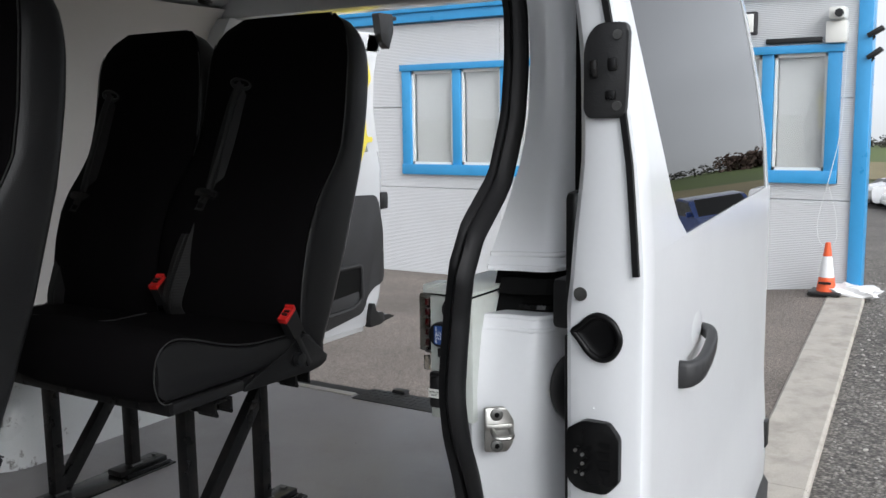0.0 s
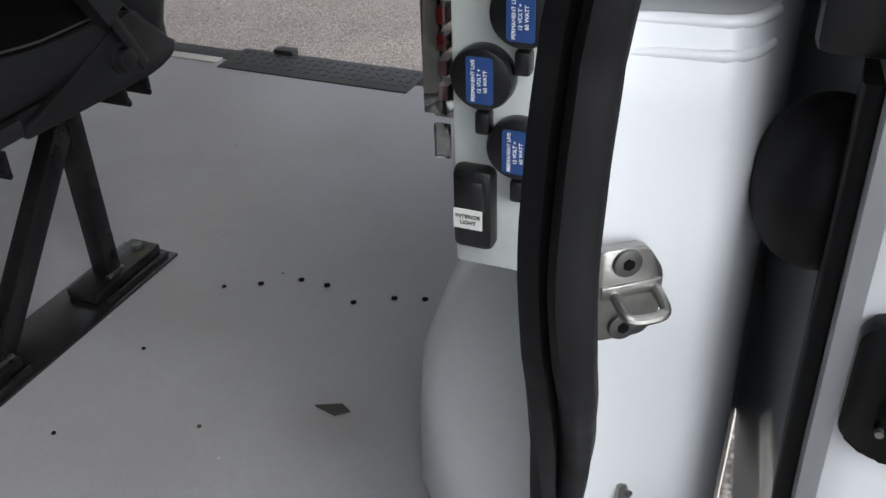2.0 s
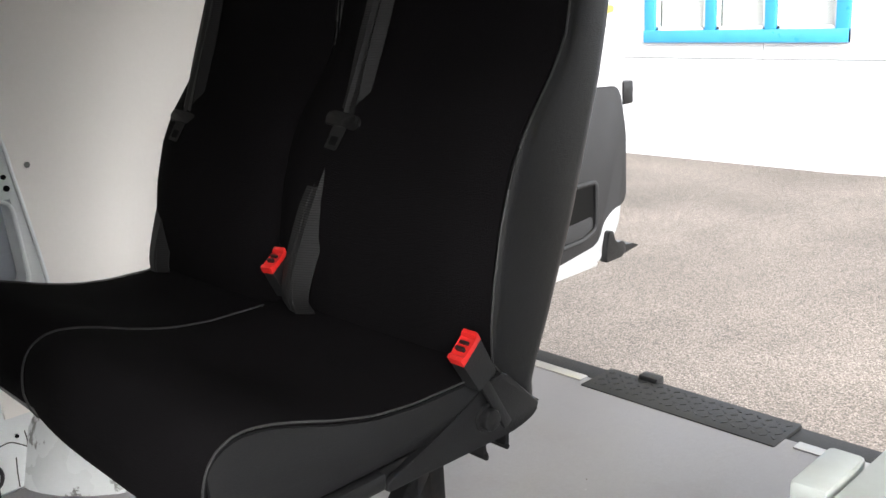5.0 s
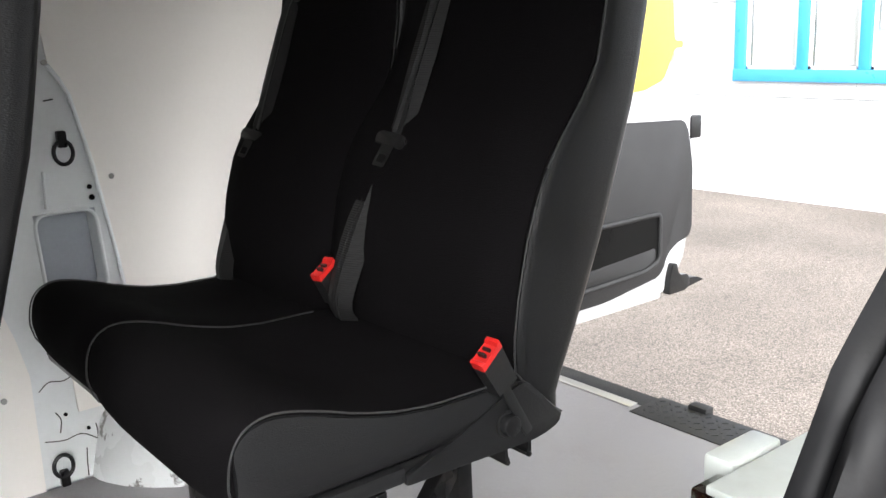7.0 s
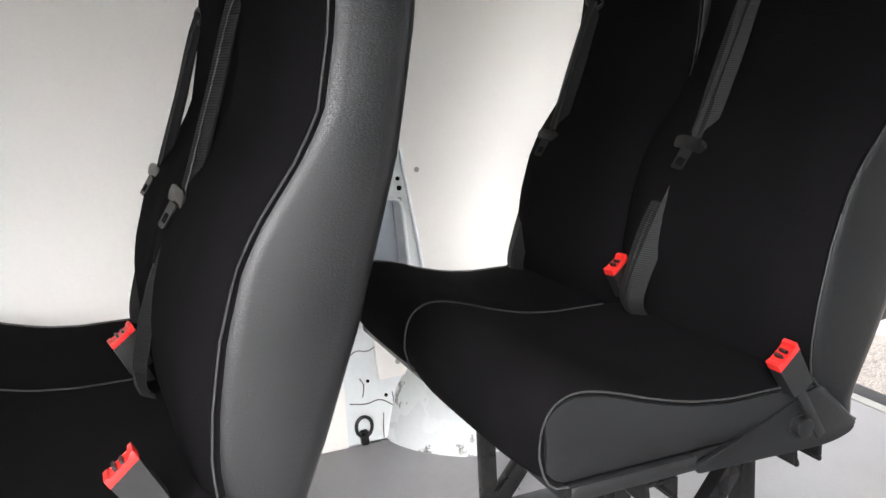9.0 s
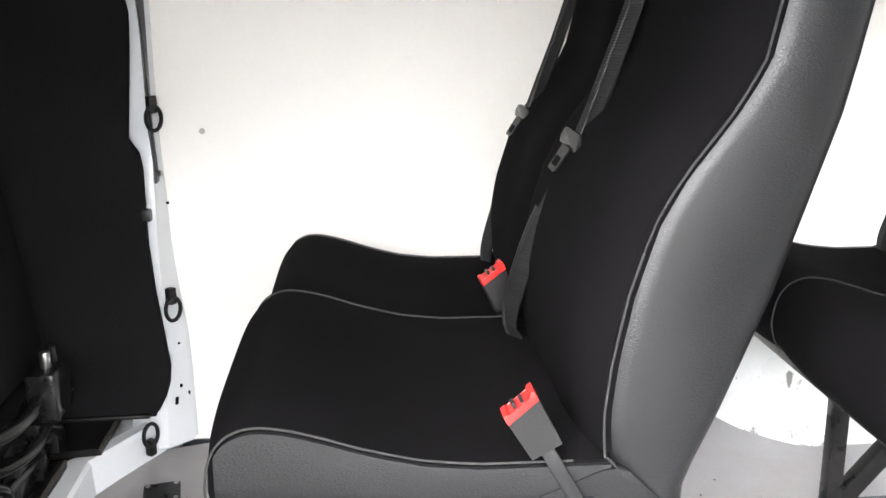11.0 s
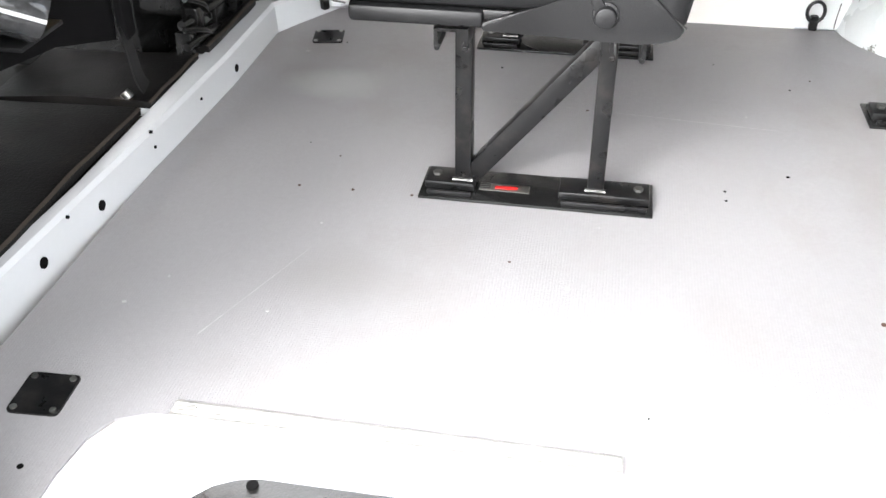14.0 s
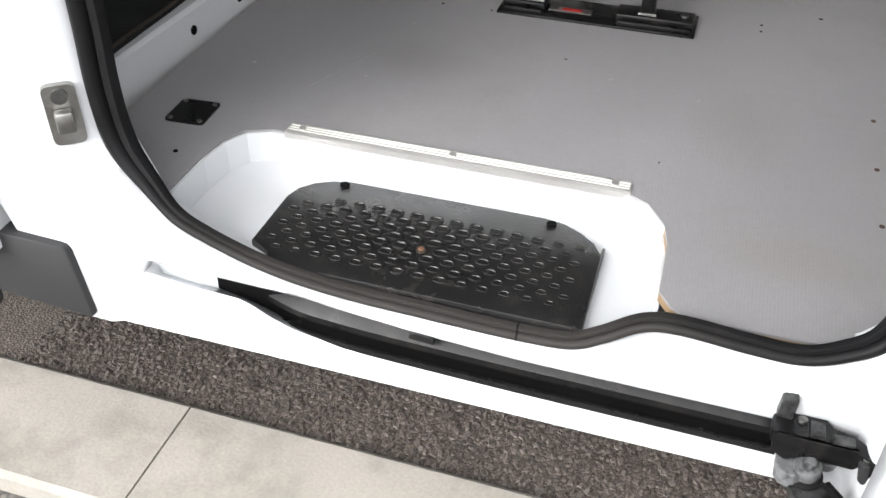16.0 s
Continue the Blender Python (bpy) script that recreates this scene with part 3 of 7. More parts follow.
for x0, x1, z0, z1, k in WINDOWS:
    win = thing("window", Matrix.Identity(4), "", "")
    win.parent = office
    obox("window_frame", x0, x0 + 0.10, -0.035, 0.05, z0, z1, M_BLUE, win)
    obox("window_frame", x1 - 0.10, x1, -0.035, 0.05, z0, z1, M_BLUE, win)
    obox("window_head", x0 - 0.015, x1 + 0.015, -0.05, 0.05, z1 - 0.05, z1 + 0.012, M_BLUE, win)
    obox("window_sill", x0, x1, -0.05, 0.05, z0, z0 + 0.10, M_BLUE, win)
    step = (x1 - x0 - 0.2) / k
    for i in range(k):
        a, b = x0 + 0.10 + i * step, x0 + 0.10 + (i + 1) * step
        if i:
            obox("mullion", a - 0.045, a + 0.045, -0.025, 0.05, z0 + 0.10, z1 - 0.05, M_BLUE, win)
        a, b = a + 0.05 * bool(i), b - 0.05 * (i < k - 1)
        for q in ((a, a + 0.022, z0 + 0.10, z1 - 0.05), (b - 0.022, b, z0 + 0.10, z1 - 0.05), (a, b, z1 - 0.078, z1 - 0.05), (a, b, z0 + 0.10, z0 + 0.125)):
            obox("glazing_bead", q[0], q[1], 0.0, 0.03, q[2], q[3], M_FRAMEW, win, bevel=0)
        pane = obox("pane", a + 0.02, b - 0.02, 0.014, 0.020, z0 + 0.12, z1 - 0.07, M_GLASS, win, bevel=0)
        pane.visible_shadow = False
        bm = bmesh.new()
        low = z0 + 0.12 if not (k == 3 and i == 2) else z0 + 0.42
        zz = z1 - 0.08
        while zz > low:
            own = bm_box(a + 0.025 - OX, b - 0.025 - OX, -0.012, 0.012, -0.0006, 0.0006)
            merge(bm, own, Matrix.Translation((0, 0.055, zz - GZ)) @ pose(0, 0, 0, 64, 0, 0))
            zz -= 0.0165
        part("blind", bm, M_BLIND, win, "white venetian blind")
# fittings on the facade
flood = thing("floodlight", (-1.757, BY - 0.03, 2.15), "grey wall-mounted floodlight with a flat glass face", "lamp")
part("housing", bm_box(-0.11, 0.11, -0.09, -0.02, -0.09, 0.09, 0.01), M_TRIM, flood)
part("lens", bm_box(-0.09, 0.09, -0.096, -0.088, -0.07, 0.07, 0.003), M_FRAMEW, flood)
part("bracket", bm_box(-0.03, 0.03, -0.03, 0.03, -0.13, -0.08, 0.005), M_TRIM, flood)
cctv = thing("security_camera", (-1.06, BY - 0.04, 2.13), "white dome security camera on a junction box", "camera")
part("junction_box", bm_box(-0.075, 0.075, -0.06, 0.04, -0.16, 0.0, 0.008), M_FRAMEW, cctv)
part("body", bm_box(-0.05, 0.07, -0.13, 0.03, 0.01, 0.10, 0.02), M_FRAMEW, cctv)
part("lens", bm_cyl(0.03, 0.05, 16, m=pose(0.03, -0.14, 0.05, 90, 0, 0)), M_PLASTIC, cctv, "dark lens")
vent = thing("wall_vent", (-1.38, BY - 0.02, 2.005), "long black slot vent above the window", "vent")
part("slot", bm_box(-0.21, 0.21, -0.012, 0.03, -0.02, 0.02, 0.004), M_PLASTIC, vent)
cable = thing("wall_cable", (-1.07, BY - 0.07, 0.73), "thin grey cable hanging in a loop from the window", "cable")
loop = smooth_line([(0.09, 0, 1.2), (0.07, 0, 0.6), (0.0, -0.01, 0.2), (-0.03, 0, 0.08), (-0.07, 0, -0.12), (-0.06, 0, -0.26), (0.0, 0, -0.33), (0.07, 0, -0.27), (0.06, 0, -0.08), (0.0, 0, 0.15)])
part("lead", sweep(loop, circle(0.0032, 6), (0, 1, 0)), M_INNER, cable)
bag = thing("plastic_bag", (-0.85, BY - 0.16, GZ + rise(-0.85, 7.55)), "crumpled white plastic bag lying against the wall", "bag")
bm = bmesh.new()
bmesh.ops.create_icosphere(bm, subdivisions=3, radius=0.12)
for v in bm.verts:
    k = 1 + 0.55 * noise.noise(v.co * 14) + 0.3 * noise.noise(v.co * 33)
    v.co = Vector((v.co.x * 1.9 * k, v.co.y * 0.8 * k, max(0.002, (v.co.z * 0.5 + 0.03) * k)))
part("sheet", bm, M_REFLECT, bag, smooth=20)

for lx, lz, tilt in ((-0.80, 2.02, 30), (-0.80, 1.86, 35)):
    cl = thing("corner_floodlight", (lx, BY - 0.02, lz), "small black floodlight on a bracket at the building corner", "lamp", "corner lamps")
    part("arm", sweep([Vector((-0.10, 0.02, -0.08)), Vector((-0.04, 0.0, -0.07)), Vector((0, 0, -0.01))], circle(0.010, 8), (0, 1, 0)), M_PLASTIC, cl)
    part("head", bm_box(-0.05, 0.07, -0.05, 0.05, -0.012, 0.022, 0.006), M_PLASTIC, cl).matrix_local = pose(0, 0, 0.01, 0, -tilt, 0)
cone = thing("traffic_cone", Matrix.Translation((-1.035, 7.50, GZ + rise(-1.035, 7.5) + 0.01)) @ Matrix.Scale(0.9, 4), "orange and white traffic cone on a black rubber base", "cone")
part("base", bm_box(-0.13, 0.13, -0.13, 0.13, 0.0, 0.03, 0.008), M_PLASTIC, cone)


def cone_part(name, z0, z1, mat):
    r = lambda z: 0.085 - 0.062 * z / 0.43
    part(name, bm_cyl(r(z0), z1 - z0, 28, r(z1), m=Matrix.Translation((0, 0, (z0 + z1) / 2))), mat, cone)


cone_part("lower_body", 0.03, 0.15, M_ORANGE)
cone_part("sleeve", 0.15, 0.33, M_REFLECT)
cone_part("upper_body", 0.33, 0.42, M_ORANGE)
part("tip", bm_cyl(0.027, 0.03, 20, 0.02, m=Matrix.Translation((0, 0, 0.432))), M_ORANGE, cone)
part("lettering_bar", bm_box(-0.05, 0.05, -0.083, -0.074, 0.095, 0.115), M_PLASTIC, cone)

# ---- the far yard: parked cars, hedges, trees ----
def parked_car(at, mat, label, van=False):
    """A parked car or van seen from afar; its length runs along local x."""
    c = thing("parked_van" if van else "parked_car", at, label, "van" if van else "car")
    if van:
        side = [(-2.4, 0.35), (-2.45, 1.0), (-2.4, 1.15), (-1.6, 1.3), (-1.0, 1.95), (2.35, 1.98), (2.45, 1.8), (2.45, 0.35)]
        glass_out = [(-1.5, 1.32), (-1.02, 1.82), (-0.3, 1.82), (-0.3, 1.32)]
        w = 0.95
    else:
        side = [(-2.1, 0.35), (-2.2, 0.55), (-2.15, 0.78), (-1.2, 0.95), (-0.55, 1.40), (0.75, 1.45), (1.45, 1.05), (2.05, 0.98), (2.15, 0.75), (2.15, 0.35)]
        glass_out = [(-1.0, 0.97), (-0.5, 1.34), (0.7, 1.38), (1.25, 1.03), (1.2, 0.97)]
        w = 0.87
    sm = [(p.x, p.y) for p in [Vector((*q, 0)) for q in rounded(side, 0.22, 4)]]
    bm = loft([[(x, y * w, 0.35 + (z - 0.35) * (1 if abs(y) < 0.99 else 0.985)) if z < 1.0 else (x * (1 if abs(y) < 0.9 else 0.99), y * w * (1 - 0.16 * (z - 1.0)), z) for x, z in sm]
               for y in (-1, -0.93, 0.93, 1)])
    part("body", bm, mat, c)
    for s in (-1, 1):
        gl = rounded(glass_out, 0.06, 3)
        bm = loft([[(x, s * (w * (1 - 0.16 * max(0, z - 1.0)) + d), z) for x, z in gl] for d in (-0.01, 0.008)])
        part("window", bm, M_PLASTIC, c, "dark glass")
        for wx in ((-1.35, 1.3) if not van else (-1.5, 1.5)):
            wheel = part("wheel", bm_cyl(0.32, 0.2, 24, bevel=0.03, m=pose(wx, s * (w - 0.08), 0.32, 90, 0, 0)), M_TYRE, c)
            part("rim", bm_cyl(0.2, 0.03, 16, m=pose(wx, s * (w + 0.03), 0.32, 90, 0, 0)), M_STEEL, wheel)
        part("mirror", bm_box(-0.95 - 0.3 * van, -0.8 - 0.3 * van, s * w + (0 if s > 0 else -0.16), s * w + (0.16 if s > 0 else 0), 0.98 + 0.2 * van, 1.12 + 0.2 * van, 0.03), mat, c)
    ws = [(-1.18, 0.97), (-0.57, 1.40)] if not van else [(-1.58, 1.32), (-1.04, 1.90)]
    bm = loft([[(ws[0][0] - 0.03, y, ws[0][1]), (ws[0][0] + 0.02, y, ws[0][1]), (ws[1][0] + 0.02, y * 0.88, ws[1][1]), (ws[1][0] - 0.03, y * 0.88, ws[1][1])] for y in (-0.76, 0.76)])
    part("windscreen", bm, M_PLASTIC, c, "dark glass")
    part("bumper", bm_box(-2.26 if not van else -2.5, -2.1 if not van else -2.35, -w + 0.06, w - 0.06, 0.32, 0.55, 0.05), M_PLASTIC if van else mat, c)
    return c


rnd = random.Random(3)
for i in range(11):
    v = i in (2, 5)
    parked_car(pose(-5.8 + i * 0.85, 57 - 2.3 * i, GZ - 0.03 + fall(57 - 2.3 * i), 0, 0, 20 + rnd.uniform(-3, 3)), M_CARDARK if i == 0 else M_CARWHITE,
               "dark red saloon car parked in a row" if i == 0 else "white van parked in a row on gravel" if v else "white car parked in a row on gravel", v)
parked_car(pose(1.5, 27.0, GZ - 0.03 + fall(27.0), 0, 0, 70), M_CARBLUE, "blue saloon car parked on gravel")
parked_car(pose(4.1, 33.0, GZ - 0.03 + fall(33.0), 0, 0, 65), M_CARWHITE, "white car parked on gravel beside a blue one")
for i in range(5):
    parked_car(pose(26 + i * 2.6, 19 - 3.2 * i, GZ - 0.03 + fall(19 - 3.2 * i), 0, 0, 160), M_CARWHITE, "white van parked in a far row", True)


def bank(name, x0, y0, x1, y1, h, mat, seed, label, clumps=420):
    """A far hedge or wood: many small leafy clumps with an uneven top."""
    r = random.Random(seed)
    bm = bmesh.new()
    for i in range(clumps):
        t = r.random()
        top = h * (0.55 + 0.45 * noise.noise(Vector((t * 7, seed, 0))) + 0.25 * noise.noise(Vector((t * 23, seed, 3))))
        z = max(0.3, top) * r.random() ** 0.6
        s = r.uniform(0.5, 1.2) * h * 0.14
        c = Vector((x0 + (x1 - x0) * t + r.uniform(-2, 2), y0 + (y1 - y0) * t + r.uniform(-2, 2), GZ + z + fall(y0 + (y1 - y0) * t)))
        for q in range(7):
            d = Vector((r.gauss(0, s), r.gauss(0, s), r.gauss(0, s * 0.7)))
            a = Vector((r.gauss(0, 1), r.gauss(0, 1), r.gauss(0, 1))).normalized() * s * 0.7
            b = a.cross(Vector((r.gauss(0, 1), r.gauss(0, 1), r.gauss(0, 1)))).normalized() * s * 0.6
            vs = [bm.verts.new(c + d + o) for o in (a, b, -a, -b)]
            bm.faces.new(vs)
    return tagged(link_mesh(name, bm, mat), label, "trees", kind="stuff")


M_RUSSET = material("russet_foliage", (0.085, 0.055, 0.042), 0.8, vary=0.35, scale=0.6, fine=6, bump=0.0, island=0.35)
M_BARE = material("bare_hedge", (0.060, 0.058, 0.045), 0.8, vary=0.35, scale=0.6, fine=6, bump=0.0, island=0.35)
bank("far_wood", -70, 154, 130, 148, 2.7, M_BARE, 1, "grey-brown far woodland on the skyline", 1300)
bank("far_wood", -8, 148, 7, 147, 4.4, M_RUSSET, 2, "rounded russet autumn trees behind the field", 260)
bank("far_wood", 22, 150, 66, 146, 4.0, M_RUSSET, 5, "rounded russet autumn trees behind the field", 420)
bank("far_wood", 90, -120, 190, 120, 9, M_LEAF, 4, "dark green far woodland on the skyline", 700)
flat_sheet("meadow", [(-90, 108), (170, 104), (180, 160), (-90, 160)], GZ + 0.02, material("meadow_grass", (0.085, 0.12, 0.03), 0.9, vary=0.25, scale=0.05, bump=0.0), "green meadow rising beyond the yard", "field")
flat_sheet("field", [(-90, 80), (170, 76), (170, 104), (-90, 108)], GZ + 0.02, material("bare_field", (0.20, 0.17, 0.09), 0.9, vary=0.25, scale=0.06, bump=0.0), "buff stubble field beyond the yard", "field")


# ---- the van ----
FZ = 0.56
van = thing("van", (0, 0, 0), "white panel van with open side door and lined load bay", "van")


def vpart(name, bm, mat, label="", smooth=35, parent=None):
    return part(name, bm, mat, parent or van, label, smooth)


# floor: a vinyl-covered board with the step well cut out of it
FLOOR_OUT = [(-1.885, -0.112), (-2.085, -0.01), (-2.112, 0.10), (-2.128, 0.6), (-2.13, 1.19), (-2.06, 1.20), (-2.0, 1.25), (-1.965, 1.35), (-1.955, 1.5), (-1.955, 2.08), (-2.09, 2.10), (-2.09, 2.262),
             (-0.60, 2.262), (-0.60, 2.02), (-0.66, 1.95), (-0.665, 1.55), (-0.65, 1.34), (-0.63, 1.25), (-0.60, 1.20), (-0.50, 1.13), (-0.475, 1.06), (-0.462, 1.0), (-0.46, 0.82),
             (-0.475, 0.80), (-0.50, 0.783), (-0.60, 0.781), (-0.645, 0.772), (-0.69, 0.742), (-0.712, 0.70), (-0.708, 0.144), (-0.691, 0.102), (-0.655, 0.083), (-0.60, 0.075),
             (-0.505, 0.075), (-0.50, 0.03), (-0.54, -0.05), (-0.62, -0.112)]
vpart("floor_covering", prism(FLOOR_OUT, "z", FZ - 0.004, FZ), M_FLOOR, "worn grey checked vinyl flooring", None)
vpart("floor_board", prism(FLOOR_OUT, "z", FZ - 0.016, FZ - 0.004), M_PLYEDGE, "plywood floor edge", None)
# filler block below the floor, painted as dark as the shade there
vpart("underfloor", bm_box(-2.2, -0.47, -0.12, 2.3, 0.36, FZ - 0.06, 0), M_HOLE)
# step well of white metal
WELL = [(-0.72, 0.05), (-0.72, 0.75), (-0.64, 0.80), (-0.45, 0.82), (-0.452, 0.70), (-0.445, 0.45), (-0.458, 0.25), (-0.50, 0.05)]
vpart("step_well", prism(WELL, "z", 0.47, 0.503), M_WHITE, "", None)
cut = [Vector((x, y, 0.52)) for x, y in FLOOR_OUT[FLOOR_OUT.index((-0.50, 0.783)):FLOOR_OUT.index((-0.50, 0.03))]]
front_lip = [Vector((x + 0.003, y + (0.003 if x > -0.7 else 0), 0.52)) for x, y in FLOOR_OUT[FLOOR_OUT.index((-0.60, 0.781)):FLOOR_OUT.index((-0.50, 0.03))]]
vpart("well_lip", sweep(front_lip, [(-0.002, -0.03), (0.002, -0.03), (0.002, 0.0375), (-0.002, 0.0375)]), M_WHITE, "", None)
vpart("well_wall", sweep(cut, [(-0.003, -0.03), (0.003, -0.03), (0.003, 0.024), (-0.003, 0.024)]), M_WHITE, "", None)
STEP = [(-0.447, 0.250), (-0.469, 0.249), (-0.477, 0.237), (-0.487, 0.211), (-0.603, 0.212), (-0.628, 0.220), (-0.648, 0.238), (-0.662, 0.264), (-0.668, 0.290), (-0.670, 0.600), (-0.664, 0.632), (-0.650, 0.658), (-0.631, 0.681), (-0.606, 0.696), (-0.447, 0.699)]
bm = prism(STEP, "z", 0.502, 0.516, 0.003)
step = thing("step_plate", (0, 0, 0), "black moulded plastic step plate with raised oval treads", "step")
part("plate", bm, M_TREAD, step)
def tread(a, b, h):
    """A raised oval with a dished top."""
    rings = []
    for k, z in ((1.0, -0.001), (0.93, h), (0.74, h), (0.62, h * 0.45)):
        rings.append([(math.copysign(abs(math.cos(q)) ** 0.7, math.cos(q)) * a * k, math.copysign(abs(math.sin(q)) ** 0.7, math.sin(q)) * b * k, z) for q in [2 * math.pi * i / 14 for i in range(14)]])
    return loft(rings)


bm = bmesh.new()
for row in range(10):
    for c in range(16):
        x = -0.650 + row * 0.0185
        y = 0.236 + c * 0.0305 + (0.015 if row % 2 else 0)
        if row < 2 or y > 0.672 or (x < -0.60 and y < 0.275) or (row < 2 and y > 0.64) or math.hypot(x + 0.537, y - 0.451) < 0.016:
            continue
        near = 1 - min(1, math.hypot((x + 0.56) / 0.16, (y - 0.44) / 0.26))
        k = 0.55 + 0.52 * near
        merge(bm, tread(0.0080 * k, 0.0125 * k, 0.0011 + 0.0016 * near), Matrix.Translation((x, y, 0.516)))
part("tread_pattern", bm, M_TREAD, step)
for x, y in ((-0.655, 0.286), (-0.655, 0.613), (-0.537, 0.451)):
    part("screw", bm_cyl(0.0075, 0.004, 14, m=Matrix.Translation((x, y, 0.5165))), M_HOLE if x < -0.6 else M_MARK, step)
part("centre_bolt", bm_cyl(0.0045, 0.005, 8, bevel=0.001, m=Matrix.Translation((-0.537, 0.451, 0.5185))), M_RUSTY, step, "rusty bolt head")
part("side_flange", bm_box(-0.63, -0.447, 0.693, 0.698, 0.492, 0.512, 0.002), M_TREAD, step)
strip = thing("edge_strip", (0, 0, 0), "white and bare aluminium edge strip screwed along the step", "trim strip")
bm = prism([(-0.734, FZ + 0.0005), (-0.734, FZ + 0.002), (-0.707, FZ + 0.003), (-0.703, FZ + 0.001), (-0.703, FZ - 0.009), (-0.706, FZ - 0.009), (-0.707, FZ + 0.0005)], "y", 0.165, 0.715)
part("angle", bm, M_ALU, strip, smooth=None)
for i in range(3):
    part("groove", bm_box(-0.729 + i * 0.007, -0.7265 + i * 0.007, 0.168, 0.712, FZ + 0.0022, FZ + 0.0036), M_FRAMEW, strip)
for y in (0.19, 0.44, 0.69):
    part("screw", bm_cyl(0.006, 0.003, 12, m=Matrix.Translation((-0.720, y, FZ + 0.004))), M_ALU, strip)

# marks on the floor: screw holes and specks
for i, (x, y, r) in enumerate(((-1.033, 1.515, .0045), (-0.982, 1.544, .0045), (-0.94, 1.545, .0045), (-0.884, 1.52, .0045), (-0.834, 1.549, .0045), (-0.792, 1.562, .0045), (-1.08, 1.49, .003),
                               (-1.10, 1.33, .003), (-1.038, 1.061, .004), (-0.885, 1.06, .004), (-0.734, 1.06, .004), (-1.10, 1.16, .003), (-1.26, .158, .0025), (-1.261, .252, .003), (-1.26, .354, .0025), (-1.36, .87, .0025), (-1.33, .87, .0025), (-0.60, 0.03, .004))):
    tagged(link_mesh("floor_hole", bm_cyl(r, 0.001, 12, m=Matrix.Translation((x, y, FZ + 0.0012))), M_RUST if 8 <= i <= 10 or 12 <= i <= 14 else M_HOLE), "small dark screw hole in the vinyl floor", "hole", "floor holes")
bm = prism([(-0.83, 1.312), (-0.80, 1.305), (-0.785, 1.318), (-0.80, 1.326)], "z", FZ + 0.0005, FZ + 0.003)
tagged(link_mesh("wood_splinter", bm, M_MARK), "dark brown wood splinter lying on the floor", "splinter")


def floor_plate(x, y, turn, label):
    p = thing("floor_plate", pose(x, y, FZ, 0, 0, turn), label, "plate", "floor plates")
    part("plate", prism(rounded([(-0.036, -0.034), (0.036, -0.034), (0.036, 0.034), (-0.036, 0.034)], 0.008, 3), "z", 0, 0.003), M_STEELBLK, p)
    for a in (-1, 1):
        for b in (-1, 1):
            part("screw", bm_cyl(0.0045, 0.003, 10, m=Matrix.Translation((a * 0.028, b * 0.026, 0.0035))), M_STEEL, p)


floor_plate(-0.715, -0.005, 3, "small square black steel plate screwed to the floor")
floor_plate(-1.905, 0.025, 10, "small square black steel plate screwed to the floor")

# front rail of the load bay
RAIL = [(-0.52, -0.04), (-0.62, -0.138), (-0.84, -0.133), (-1.1, -0.120), (-1.35, -0.106), (-1.62, -0.096), (-1.917, -0.098), (-2.10, 0.008), (-2.14, 0.02)]
rings = []
for i, (x, y) in enumerate(RAIL):
    h, back = 0.068, min(y - 0.03, -0.150) if x > -1.92 else y - 0.03
    rings.append([(x, y, FZ - 0.03), (x, y - 0.004, FZ + h - 0.008), (x, y - 0.010, FZ + h), (x, back, FZ + h), (x, back - 0.004, FZ - 0.03)])
vpart("front_rail", loft(rings), M_WHITE, "white painted steel cross rail", 20)
RAIL_Y = interp([(x, y - 0.003) for x, y in reversed(RAIL)])
for x, z, r in ((-1.651, .026, .008), (-1.48, .037, .003), (-1.29, .034, .003), (-1.287, .065, .003), (-1.108, .025, .009), (-1.022, .057, .003), (-0.945, .026, .009)):
    vpart("rail_hole", bm_cyl(r, 0.005, 14, m=pose(x, RAIL_Y(x), FZ + z, 90, 0, 0)), M_HOLE, "", None)

# far side: lining boards, pillar, wheel arch
def far_x(z):
    """Inner face of the far side wall at height z."""
    pts = ((0.56, -2.13), (0.8, -2.165), (1.0, -2.195), (1.17, -2.225), (1.4, -2.215), (1.6, -2.16), (1.75, -2.08), (1.82, -2.0))
    for (a, p), (b, q) in zip(pts, pts[1:]):
        if z <= b:
            return p + (q - p) * (z - a) / (b - a)
    return -2.0


def wall_sheet(edge_lo, edge_hi, z0, z1, off, thick, steps=16):
    """A board bent to the side wall between two edges given as y over z."""
    bm = bmesh.new()
    rows = []
    for i in range(steps + 1):
        z = z0 + (z1 - z0) * i / steps
        a, b, x = edge_lo(z), edge_hi(z), far_x(z) + off
        rows.append([bm.verts.new(p) for p in ((x, a, z), (x, b, z), (x - thick, b, z), (x - thick, a, z))])
    for p, q in zip(rows, rows[1:]):
        for j in range(4):
            k = (j + 1) % 4
            bm.faces.new((p[j], p[k], q[k], q[j]))
    bm.faces.new(rows[0])
    bm.faces.new(rows[-1][::-1])
    return bm


pillar_front = interp([(0.56, 1.076), (0.80, 1.086), (0.86, 1.075), (0.94, 1.052), (1.05, 1.035), (1.2, 1.07), (1.38, 1.175), (1.45, 1.19), (1.82, 1.195)])
pillar_rear = interp([(0.56, 1.32), (0.95, 1.305), (1.02, 1.30), (1.19, 1.285), (1.35, 1.25), (1.42, 1.205), (1.82, 1.199)])
vpart("lining_board", wall_sheet(lambda z: 0.0, pillar_front, FZ, 1.80, 0.0, 0.006), M_PLY, "white lining board")
vpart("lining_board", wall_sheet(pillar_rear, lambda z: 2.20, 0.74, 1.80, 0.0, 0.006), M_PLY, "white lining board")
